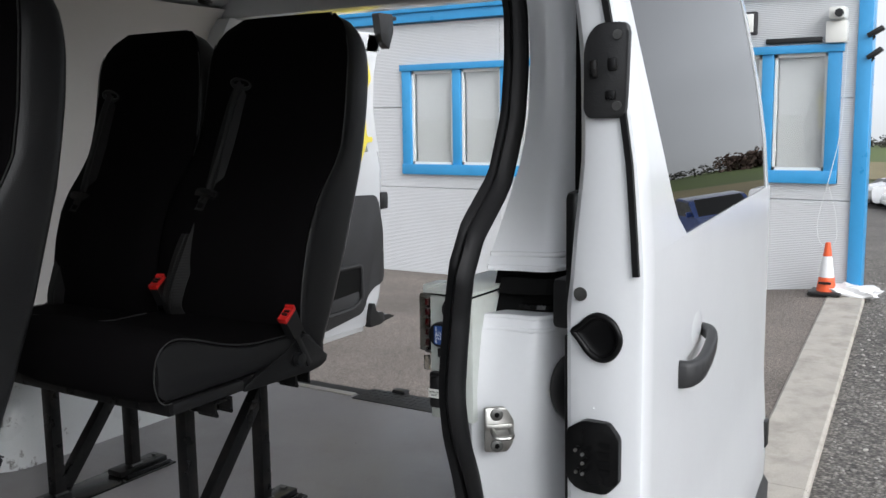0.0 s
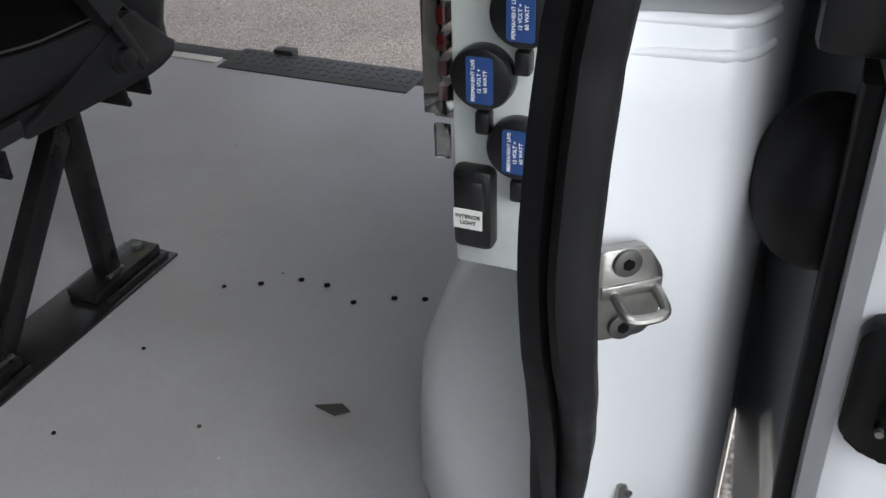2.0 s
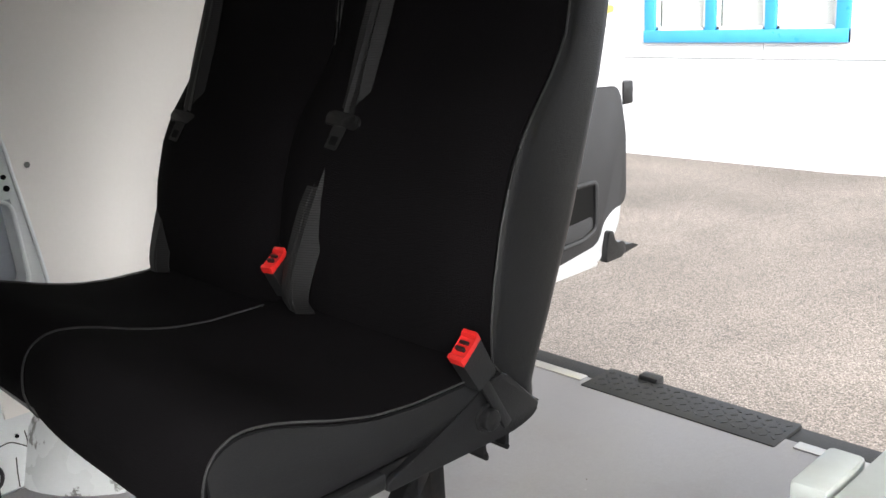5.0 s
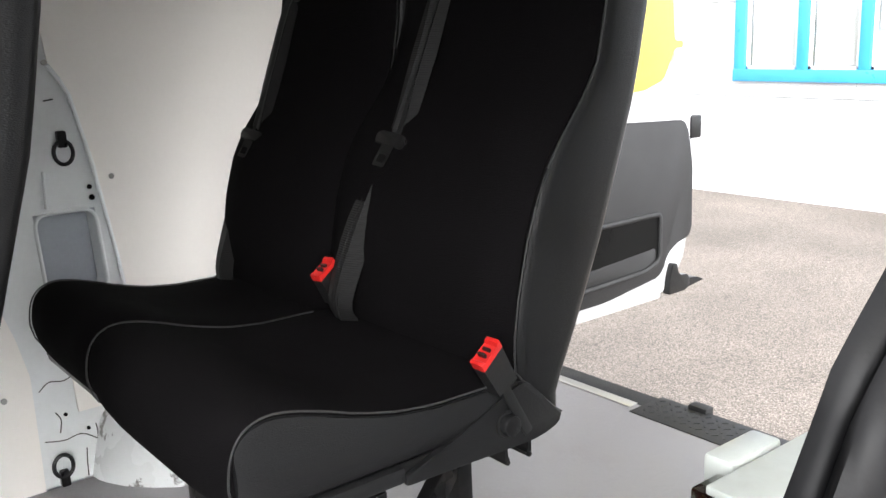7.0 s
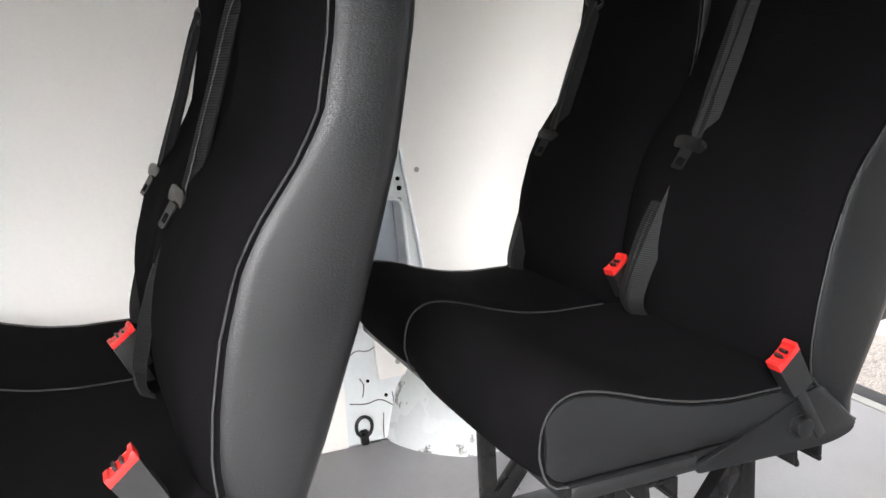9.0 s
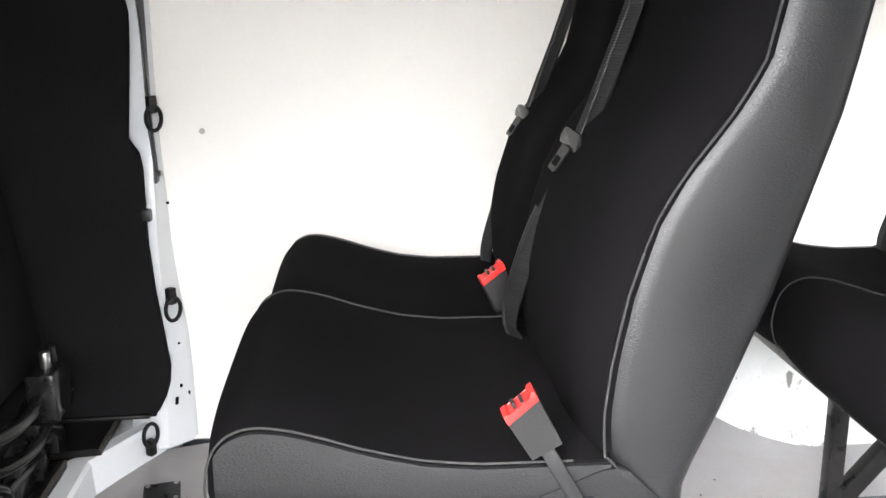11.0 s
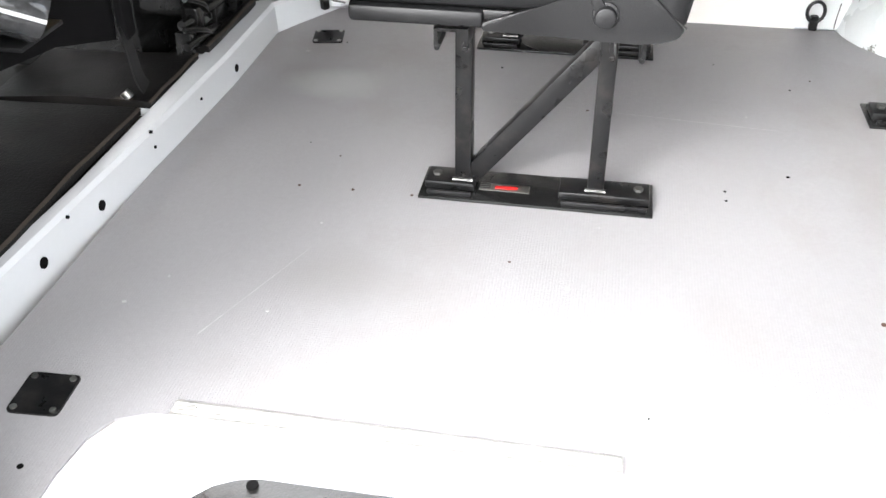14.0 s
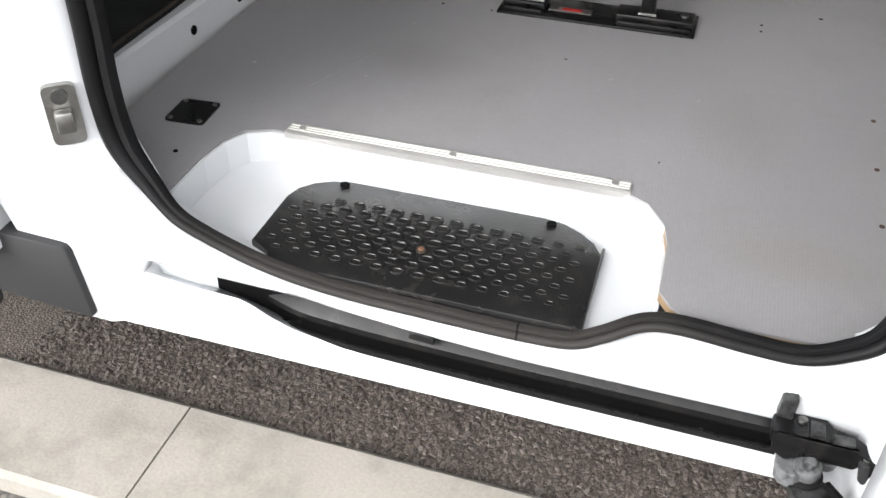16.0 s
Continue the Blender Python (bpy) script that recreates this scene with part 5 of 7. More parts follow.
vpart("sill_recess", prism([(-0.555, 0.036), (-0.450, 0.036), (-0.462, 0.058), (-0.464, 0.13), (-0.480, 0.192), (-0.520, 0.146), (-0.555, 0.13)], "z", 0.369, 0.4735), M_WHITE, "", None)
track = smooth_line([(-0.540, 0.145, 0.424), (-0.522, 0.172, 0.424), (-0.504, 0.198, 0.424), (-0.482, 0.239, 0.424), (-0.4645, 0.2916, 0.424), (-0.459, 0.337, 0.424), (-0.455, 0.428, 0.423), (-0.453, 0.622, 0.421), (-0.453, 0.80, 0.420), (-0.453, 0.965, 0.419)], 6)
vpart("lower_track", sweep(track, [(-0.022, 0.032), (-0.016, 0.032), (0.010, 0.009), (0.0125, 0.006), (0.013, -0.004), (0.010, -0.006), (0.008, 0.002), (-0.022, 0.024)], (0, 0, 1)), M_STEELBLK, "black steel upper flange of the lower door track", 30)
# solid strip whose near-black colour stands for the channel's shade
vpart("track_channel", sweep(track, [(-0.022, 0.028), (-0.014, 0.022), (-0.008, -0.032), (-0.022, -0.034)], (0, 0, 1)), M_HOLE, "channel of the lower door track, its shade painted near-black", 30)
vpart("track_rail", sweep(track, [(-0.012, -0.030), (0.009, -0.029), (0.013, -0.025), (0.017, -0.0255), (0.019, -0.034), (0.015, -0.038), (-0.012, -0.038)], (0, 0, 1)), M_GLOSSBLK, "glossy black lower rail of the door track", 30)
vpart("track_clip", prism(rounded([(0.467, 0.449), (0.507, 0.446), (0.500, 0.458), (0.473, 0.460)], 0.005, 3), "x", -0.452, -0.4285, 0.001), M_PLASTIC)

# front jamb and the edge of the front door
rings = []
for i in range(24):
    z = 0.352 + i * 0.062
    yb = interp([(0.34, 0.09), (0.50, 0.06), (0.58, 0.03), (0.66, -0.005), (0.8, -0.012), (1.8, -0.012)])(z)
    lean = 0.19 * max(0.0, z - 1.25) ** 1.6
    rings.append([(-0.53 - lean, yb + 0.01, z), (-0.495 - lean, yb + 0.004, z), (-0.478 - lean, yb - 0.012, z), (-0.455 - lean, yb - 0.045, z), (-0.43 - lean, yb - 0.075, z), (-0.418 - lean, yb - 0.10, z),
                  (-0.42 - lean, yb - 0.20, z), (-0.53 - lean, yb - 0.20, z)])
vpart("front_jamb", loft(rings), M_WHITE, "white painted front door jamb", 45)
sb = new("striker")
sb.parent = van
sb.matrix_local = pose(-0.462, -0.035, 0.69, 0, 0, -52)
part("plate", prism(rounded([(-0.022, -0.045), (0.022, -0.045), (0.022, 0.045), (-0.022, 0.045)], 0.01, 3), "y", -0.004, 0.006), M_STEEL, sb)
part("loop", bm_box(-0.012, 0.012, 0.006, 0.024, -0.02, 0.012, 0.004), M_STEEL, sb)
part("screw", bm_cyl(0.011, 0.006, 16, m=pose(0, 0.008, 0.03, 90, 0, 0)), M_DARKSTEEL, sb)
fd = []
for z in [0.47 + 0.05 * i for i in range(10)] + [1.0, 1.1, 1.2]:
    lean = 0.19 * max(0.0, z - 1.25) ** 1.6
    b = 0.012 * math.sin((z - 0.4) * 2)
    fd.append([(-0.385 + b - lean, -0.165, z), (-0.375 + b - lean, -0.175, z), (-0.37 + b - lean, -0.25, z), (-0.39 - lean, -1.2, z), (-0.46 - lean, -1.2, z), (-0.45 - lean, -0.165, z)])
vpart("front_door", loft(fd), M_WHITE, "closed white front door", 40)
vpart("door_cladding", bm_box(-0.43, -0.385, -1.2, -0.22, 0.33, 0.485, 0.012), M_TRIM, "dark grey plastic lower cladding")
vpart("cladding_end", prism(rounded([(-0.035, 0.36), (-0.19, 0.375), (-0.30, 0.40), (-0.30, 0.50), (-0.05, 0.495)], 0.012, 3), "x", -0.45, -0.406, 0.005), M_TRIM, "dark grey plastic cladding end")
# road wheels
for wx in (-0.50, -2.12):
    for wy in (1.62, -1.75):
        wheel = vpart("wheel", bm_cyl(0.325, 0.19, 40, bevel=0.03, m=pose(wx, wy, GZ + 0.325, 0, 90, 0)), M_TYRE, "black tyre", 40)
        vpart("rim", bm_cyl(0.20, 0.15, 32, bevel=0.01, m=pose(wx, wy, GZ + 0.325, 0, 90, 0)), M_STEEL, "", 40, wheel)
# marks on the floor and arch
rnd = random.Random(17)
scr = thing("floor_scratch", (0, 0, 0), "long thin pale scratches across the vinyl floor", "scratch")
for x0, y0, x1, y1 in ((-1.66, 0.30, -1.60, 0.98), (-1.08, 0.23, -0.86, 0.14), (-1.35, 0.52, -1.345, 0.66)):
    d = Vector((x1 - x0, y1 - y0, 0))
    s = d.cross(Vector((0, 0, 1))).normalized() * 0.0009
    a, b = Vector((x0, y0, FZ + 0.0006)), Vector((x1, y1, FZ + 0.0006))
    bm = bmesh.new()
    bm.faces.new([bm.verts.new(p) for p in (a - s * 0.3, b - s, b + s, a + s * 0.3)])
    part("scratch", bm, M_SCRATCH, scr)
for i in range(46):
    x, y = rnd.uniform(-1.95, -0.75), rnd.uniform(-0.05, 1.9)
    r = rnd.choice((0.0012, 0.0016, 0.002, 0.0028))
    tagged(link_mesh("floor_speck", bm_cyl(r, 0.001, 7, m=Matrix.Translation((x, y, FZ + 0.0009)) @ Matrix.Diagonal((1, rnd.uniform(0.6, 1.6), 1, 1))), rnd.choice((M_RUST, M_HOLE, M_SCRATCH, M_SCRATCH))),
           "tiny speck of dirt on the vinyl floor", "speck", "floor specks")


# ---- sliding door, slid back along the side ----
door = new("sliding_door")
door.parent = van
door["label"] = "white sliding side door slid open, with privacy glass"
D_OFF = interp([(0.30, 0.0), (0.60, 0.012), (0.80, 0.0), (1.25, 0.0), (1.38, -0.010), (1.50, -0.028), (1.60, -0.048), (1.70, -0.070), (1.86, -0.12)])
D_THICK = interp([(0.30, 0.09), (0.90, 0.108), (1.20, 0.11), (1.28, 0.10), (1.40, 0.078), (1.55, 0.058), (1.86, 0.05)])
DY0, DY1 = 1.022, 2.33


def door_x(y, z):
    return -0.195 - 0.109 * (y - 1.02) + D_OFF(z)


def door_ring(z, y0, y1):
    xo = lambda y: door_x(y, z)
    th = D_THICK(z)
    r = 0.010
    ring = [(xo(y0) - r, y0, z), (xo(y0) - 0.003, y0 + 0.003, z), (xo(y0 + r), y0 + r, z)]
    ring += [(xo(y0 + (y1 - y0) * k), y0 + (y1 - y0) * k, z) for k in (0.25, 0.5, 0.75)]
    ring += [(xo(y1 - r), y1 - r, z), (xo(y1) - 0.004, y1 - 0.002, z), (xo(y1) - 0.02, y1, z), (xo(y1) - th * 0.5, y1 - 0.01, z), (xo(y1 - 0.03) - th, y1 - 0.03, z)]
    ring += [(xo(y0 + 0.06) - th - 0.004, y0 + 0.06, z), (xo(y0 + 0.02) - th, y0 + 0.018, z), (xo(y0) - th + 0.008, y0 + 0.006, z), (xo(y0) - th + 0.022, y0 + 0.001, z)]
    return ring


Z_LOW = [0.37 + 0.0345 * i for i in range(27)]
G_FRONT = interp([(1.26, 1.31), (1.285, 1.255), (1.305, 1.228), (1.371, 1.180), (1.50, 1.125), (1.595, 1.106), (1.70, 1.092), (1.80, 1.085)])
zs = [Z_LOW[-1] + 0.03 * i for i in range(19)]
BAND = 1.08
rings = []
for z in Z_LOW + zs[1:]:
    rings.append([p for p in door_ring(z, DY0, DY1)[:3]] + [(door_x(BAND, z), BAND, z), (door_x(BAND, z) - D_THICK(z), BAND, z)] + door_ring(z, DY0, DY1)[-3:])
part("front_edge", loft(rings), M_WHITE, door, "", 25)
part("door_skin", loft([[(door_x(BAND, z), BAND, z)] + door_ring(z, DY0, DY1)[3:-4] + [(door_x(BAND, z) - D_THICK(z), BAND, z)] for z in Z_LOW]), M_WHITE, door, "glossy white painted panel", 25)
rings = []
for z in zs:
    e, th = G_FRONT(z), D_THICK(z)
    rings.append([(door_x(BAND, z), BAND, z), (door_x(e, z), e - 0.004, z), (door_x(e, z) - 0.006, e, z), (door_x(e, z) - th, e, z), (door_x(BAND, z) - th, BAND, z)])
part("window_post", loft(rings), M_WHITE, door, "", 18)
rings = [[(door_x(2.26, z), 2.26, z), (door_x(DY1, z) - 0.004, DY1 - 0.002, z), (door_x(DY1, z) - 0.03, DY1, z), (door_x(2.26, z) - 0.04, 2.26, z)] for z in zs]
part("window_post", loft(rings), M_WHITE, door, "", 18)
part("top_rail", loft([[(door_x(y, 1.77), y, 1.765), (door_x(y, 1.80), y, 1.82), (door_x(y, 1.80) - 0.05, y, 1.82), (door_x(y, 1.77) - 0.05, y, 1.765)] for y in (DY0, 1.4, 1.9, DY1)]), M_WHITE, door)
rings = []
for z in [1.262 + 0.0255 * i for i in range(21)]:
    e = G_FRONT(z)
    rings.append([(door_x(y, z) - d, y, z) for y, d in ((e - 0.002, 0.003), ((e + 2.27) / 2, 0.0025), (2.27, 0.003), (2.27, 0.009), ((e + 2.27) / 2, 0.009), (e - 0.002, 0.009))])
part("window_glass", loft(rings), M_PRIVACY, door, "dark privacy glass", 50)
# added black panel behind the glass, in place of the dim inside
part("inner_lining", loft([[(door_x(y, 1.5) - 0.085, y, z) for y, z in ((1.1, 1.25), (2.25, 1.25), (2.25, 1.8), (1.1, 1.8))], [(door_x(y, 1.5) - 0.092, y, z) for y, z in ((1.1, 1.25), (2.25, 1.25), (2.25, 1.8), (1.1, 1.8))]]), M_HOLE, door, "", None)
part("weather_strip", sweep([Vector((door_x(DY0, z) - 0.011, DY0 - 0.001, z)) for z in [1.245 + 0.0465 * i for i in range(13)]], [(-0.004, -0.004), (0.004, -0.004), (0.004, 0.004), (-0.004, 0.004)], (0, 1, 0)), M_RUBBER, door, "black rubber strip")
ZF = DY0 - 0.0005


def edge_plate(pts, d, mat, name, label="", r=0.012, parent=None, bevel=0.002):
    return part(name, prism(rounded(pts, r, 4), "y", ZF - d, ZF + 0.004, bevel), mat, parent or door, label)


lk = edge_plate([(-0.276, 1.44), (-0.222, 1.44), (-0.218, 1.555), (-0.262, 1.555), (-0.276, 1.53)], 0.006, M_PLASTIC, "upper_lock", "black upper lock")
for x, z, w, h in ((-0.262, 1.50, 0.010, 0.022), (-0.238, 1.505, 0.012, 0.016), (-0.240, 1.468, 0.014, 0.012)):
    part("catch", bm_box(x - w / 2, x + w / 2, ZF - 0.012, ZF - 0.004, z - h / 2, z + h / 2, 0.003), M_STEELBLK, lk)
for x, z in ((-0.232, 1.54), (-0.232, 1.455)):
    part("screw", bm_cyl(0.006, 0.003, 12, m=pose(x, ZF - 0.007, z, 90, 0, 0)), M_DARKSTEEL, lk)
for i, (x, z, r) in enumerate(((-0.281, 1.217, 0.009), (-0.262, 1.068, 0.0014))):
    part("screw" if i == 0 else "plug", bm_cyl(r, 0.0024, 18, m=pose(x, ZF - 0.0004, z, 90, 0, 0)), M_DARKSTEEL if i == 0 else M_WHITE, door)
cup_out = [(-0.257 + a * 1.0, 1.163 + b) for a, b in [(-0.033, 0.005), (-0.022, 0.013), (-0.010, 0.024), (0.004, 0.0285), (0.020, 0.022), (0.030, 0.006), (0.029, -0.010), (0.019, -0.024), (0.004, -0.028), (-0.010, -0.021), (-0.022, -0.007)]]
ring = smooth_line([Vector((x, ZF - 0.003, z)) for x, z in cup_out + cup_out[:1]], 4)[:-1]
cup = part("cup", sweep(ring, circle(0.0045, 8), (0, 1, 0), closed=True), M_MOULD, door, "black rubber-lined cup", 60)
inner = [[(x, ZF - 0.0035 + 0.0, z) for x, _, z in ring]]
cx, cz = -0.252, 1.163
bm = bmesh.new()
levels = [(1.0, -0.001), (0.86, 0.0035), (0.7, 0.0052), (0.5, 0.0054)]
rows = [[bm.verts.new((cx + (p.x - cx) * k, ZF + dd - 0.006, cz + (p.z - cz) * k)) for p in ring] for k, dd in levels]
for a, b in zip(rows, rows[1:]):
    for i in range(len(a)):
        j = (i + 1) % len(a)
        bm.faces.new((a[i], a[j], b[j], b[i]))
bm.faces.new(rows[-1])
part("bowl", bm, M_MOULD, cup, "", 60)
con = edge_plate([(-0.296, 0.972), (-0.278, 0.957), (-0.240, 0.957), (-0.223, 0.975), (-0.223, 1.035), (-0.238, 1.053), (-0.272, 1.053), (-0.296, 1.038)], 0.010, M_MOULD, "contact_block", "black electrical contact block", 0.006)
for x, z, L in ((-0.277, 1.016, 0.009), (-0.266, 1.013, 0.012), (-0.266, 1.001, 0.012), (-0.277, 0.986, 0.007), (-0.266, 0.987, 0.012)):
    pin = part("pin", bm_cyl(0.0030, L, 12, bevel=0.001, m=pose(x, ZF - 0.012 - L / 2, z, 90, 0, 0)), M_MOULD, con)
    part("tip", bm_cyl(0.0022, 0.004, 12, m=pose(x, ZF - 0.013 - L, z, 90, 0, 0)), M_STEEL, pin)
for i in range(4):
    part("rib", bm_box(-0.250, -0.247 + 0.012, ZF - 0.012, ZF - 0.009, 0.985 + i * 0.012, 0.991 + i * 0.012), M_MOULD, con)
bm = bmesh.new()
bmesh.ops.create_uvsphere(bm, u_segments=20, v_segments=14, radius=1)
bmesh.ops.transform(bm, matrix=Matrix.Translation((-0.325, 1.125, 1.060)) @ Matrix.Diagonal((0.042, 0.05, 0.054, 1)), verts=bm.verts)
part("buffer", bm, M_RUBBER, door, "black rubber buffer")
part("guide_arm", bm_box(-0.345, -0.295, 1.07, 1.20, 1.155, 1.225, 0.008), M_PLASTIC, door, "black guide arm")
part("guide_post", bm_box(-0.325, -0.298, 1.065, 1.11, 1.20, 1.345, 0.01), M_PLASTIC, door)
part("edge_seal", sweep([Vector((door_x(DY0 + 0.05, z) - D_THICK(z) - 0.001, DY0 + 0.055, z)) for z in [0.4 + 0.05 * i for i in range(16)]], rounded([(-0.022, -0.008), (0.022, -0.008), (0.022, 0.006), (-0.022, 0.006)], 0.005, 3), (1, 0, 0)), M_RUBBER, door, "black rubber edge seal")
hp = [Vector((door_x(y, 1.07) + d, y, z)) for y, d, z in ((1.245, -0.004, 1.064), (1.250, 0.014, 1.065), (1.28, 0.024, 1.068), (1.33, 0.026, 1.076), (1.385, 0.023, 1.088), (1.415, 0.011, 1.094), (1.425, -0.006, 1.096))]
hl = smooth_line(hp, 5)
rings = []
for i, p in enumerate(hl):
    t = i / (len(hl) - 1)
    d = (hl[min(i + 1, len(hl) - 1)] - hl[max(i - 1, 0)]).normalized()
    s = d.cross(Vector((0, 0, 1))).normalized()
    h = 0.022 - 0.013 * t
    rings.append([p + s * (a * 0.009) + Vector((0, 0, 1)) * (b * h) for a, b in [(math.copysign(abs(math.cos(q)) ** 0.6, math.cos(q)), math.copysign(abs(math.sin(q)) ** 0.6, math.sin(q))) for q in [2 * math.pi * k / 14 for k in range(14)]]])
part("handle", loft(rings), M_HANDLE, door, "dark grey plastic pull handle", 50)
bm = bmesh.new()
bmesh.ops.create_uvsphere(bm, u_segments=24, v_segments=12, radius=1)
bmesh.ops.transform(bm, matrix=Matrix.Translation((door_x(1.37, 1.10) - 0.006, 1.375, 1.105)) @ pose(0, 0, 0, 0, 0, 6) @ Matrix.Diagonal((0.007, 0.075, 0.045, 1)), verts=bm.verts)
part("handle_recess", bm, M_WHITE, door)
part("rear_marker", bm_box(door_x(2.30, 0.63) - 0.01, door_x(2.30, 0.63) + 0.006, 2.285, 2.32, 0.60, 0.67, 0.004), M_PLASTIC, door)
part("lower_moulding", loft([[(door_x(y, 0.46) + 0.012, y, 0.37), (door_x(y, 0.46) + 0.014, y, 0.50), (door_x(y, 0.46) - 0.004, y, 0.53), (door_x(y, 0.46) - 0.03, y, 0.37)] for y in (1.8, 2.32)]), M_TRIM, door, "dark grey plastic moulding")
# lower roller carriage, reaching from the door into the sill track
carr = new("roller_carriage")
carr.location = (0.022, -0.006, 0.022)
carr.parent = van
part("bracket", prism(rounded([(-0.447, 0.952), (-0.459, 0.978), (-0.457, 1.016), (-0.442, 1.021), (-0.440, 1.048), (-0.423, 1.064), (-0.408, 1.072), (-0.397, 1.068), (-0.416, 1.047), (-0.416, 0.952)], 0.004, 2), "z", 0.428, 0.446, 0.0015), M_STEELBLK, carr, "black greasy roller bracket")
part("front_flange", prism(rounded([(0.954, 0.446), (0.956, 0.416), (0.975, 0.404), (0.992, 0.418), (1.052, 0.413), (1.062, 0.43), (1.055, 0.446)], 0.004, 2), "x", -0.420, -0.414, 0.001), M_STEELBLK, carr)
part("lug", prism(rounded([(0.955, 0.444), (0.975, 0.444), (0.976, 0.478), (0.957, 0.476)], 0.004, 3), "x", -0.460, -0.442, 0.002), M_GREASE, carr, "upright steel lug smeared with grease")
part("bolt", bm_cyl(0.0065, 0.006, 12, bevel=0.002, m=Matrix.Translation((-0.444, 0.986, 0.448))), M_DARKSTEEL, carr)
part("pad", bm_box(-0.443, -0.419, 0.994, 1.012, 0.445, 0.453, 0.002), M_GREASE, carr)
part("pad", bm_box(-0.430, -0.417, 1.020, 1.046, 0.445, 0.452, 0.002), M_GREASE, carr)
ro = part("roller", bm_cyl(0.0085, 0.040, 16, bevel=0.005, m=pose(-0.409, 1.064, 0.421, 12, 8, 0)), M_TRIM, carr, "grey plastic roller")
part("axle", bm_cyl(0.004, 0.046, 10, m=pose(-0.409, 1.064, 0.423, 12, 8, 0)), M_DARKSTEEL, ro)
part("hook", sweep(smooth_line([(-0.412, 1.060, 0.436), (-0.400, 1.070, 0.434), (-0.396, 1.082, 0.434), (-0.404, 1.092, 0.436), (-0.430, 1.094, 0.442)], 4), [(-0.003, -0.010), (0.003, -0.010), (0.003, 0.010), (-0.003, 0.010)], (0, 0, 1)), M_STEELBLK, carr)
part("arm_tab", prism(rounded([(-0.438, 0.968), (-0.404, 0.966), (-0.392, 0.985), (-0.402, 1.002), (-0.436, 1.000)], 0.006, 3), "z", 0.378, 0.402, 0.003), M_PALEGREASE, carr, "pale grey pivot plate caked in grease")
part("arm_tab", prism(rounded([(-0.444, 0.998), (-0.440, 1.042), (-0.426, 1.034), (-0.420, 1.0)], 0.004, 3), "z", 0.388, 0.400, 0.002), M_PALEGREASE, carr)
piv = part("pivot", bm_cyl(0.017, 0.020, 18, bevel=0.004, m=pose(-0.412, 1.003, 0.400, 6, 10, 0)), M_PALEGREASE, carr, "pivot caked in pale grease")
part("pivot_pin", bm_cyl(0.009, 0.012, 14, bevel=0.004, m=pose(-0.410, 1.003, 0.413, 6, 10, 0)), M_PALEGREASE, piv)
part("pivot_washer", bm_cyl(0.021, 0.004, 20, bevel=0.001, m=pose(-0.411, 1.003, 0.389, 6, 10, 0)), M_STEELBLK, piv)
part("arm", prism(rounded([(-0.426, 0.988), (-0.412, 1.030), (-0.366, 1.062), (-0.300, 1.085), (-0.225, 1.10), (-0.225, 1.045), (-0.300, 1.030), (-0.345, 1.006), (-0.400, 0.982)], 0.008, 3), "z", 0.372, 0.384, 0.002), M_GREASE, carr, "dark greasy steel arm")
part("arm_rib", sweep(smooth_line([(-0.405, 1.028, 0.385), (-0.366, 1.056, 0.385), (-0.300, 1.078, 0.385)], 4), [(-0.004, -0.004), (0.004, -0.004), (0.003, 0.008), (-0.003, 0.008)], (0, 0, 1)), M_STEELBLK, carr)

# ---- rear door on the far side, standing open ----
RDX = -2.035
rd = new("rear_door")
rd.parent = van
rd["label"] = "open white rear door with a grey trim panel"
FREE = interp([(0.60, 2.90), (0.64, 2.97), (0.70, 3.015), (0.76, 3.03), (1.02, 3.045), (1.25, 3.05), (1.36, 3.02), (1.48, 3.0), (1.62, 3.01), (1.78, 3.06)])
rings = []
for z in [0.612 + 0.0319 * i for i in range(23)]:
    e = FREE(z)
    rings.append([(RDX, 2.38, z), (RDX, e - 0.03, z), (RDX - 0.008, e - 0.008, z), (RDX - 0.02, e, z), (RDX - 0.06, e - 0.004, z), (RDX - 0.075, e - 0.03, z), (RDX - 0.075, 2.38, z)])
part("door_skin", loft(rings), M_WHITE, rd, "", 40)
zs = [1.3124 + 0.0312 * i for i in range(16)]
for name, lo, hi in (("window_post", lambda z: 2.38, lambda z: 2.50), ("window_post", lambda z: FREE(z) - 0.085, FREE)):
    part(name, loft([[(RDX, lo(z), z), (RDX, hi(z) - 0.012, z), (RDX - 0.014, hi(z), z), (RDX - 0.06, hi(z), z), (RDX - 0.06, lo(z), z)] for z in zs]), M_WHITE, rd, "", 40)
part("top_rail", bm_box(RDX - 0.06, RDX, 2.38, 3.05, 1.70, 1.785, 0.01), M_WHITE, rd)
part("window_film", prism(rounded([(2.47, 1.225), (2.80, 1.238), (2.885, 1.262), (2.925, 1.325), (2.937, 1.352), (2.975, 1.352), (2.975, 1.372), (2.937, 1.374), (2.925, 1.53), (2.975, 1.60), (2.94, 1.72), (2.47, 1.72)], 0.014, 4), "x", RDX + 0.002, RDX + 0.005), M_YELLOW, rd, "yellow film taped over the rear window")
TR = rounded([(2.46, 0.640), (2.62, 0.640), (2.88, 0.672), (2.905, 0.735), (2.955, 0.765), (3.022, 0.775), (3.022, 1.0), (2.99, 1.138), (2.46, 1.165)], 0.03, 5)
trim = part("trim_panel", prism(TR, "x", RDX, RDX + 0.012, 0.004), M_TRIM, rd, "dark grey moulded trim panel")
PK = rounded([(2.50, 0.690), (2.80, 0.700), (2.865, 0.722), (2.866, 0.868), (2.50, 0.868)], 0.022, 5)
loop = [Vector((RDX + 0.013, y, z)) for y, z in PK]
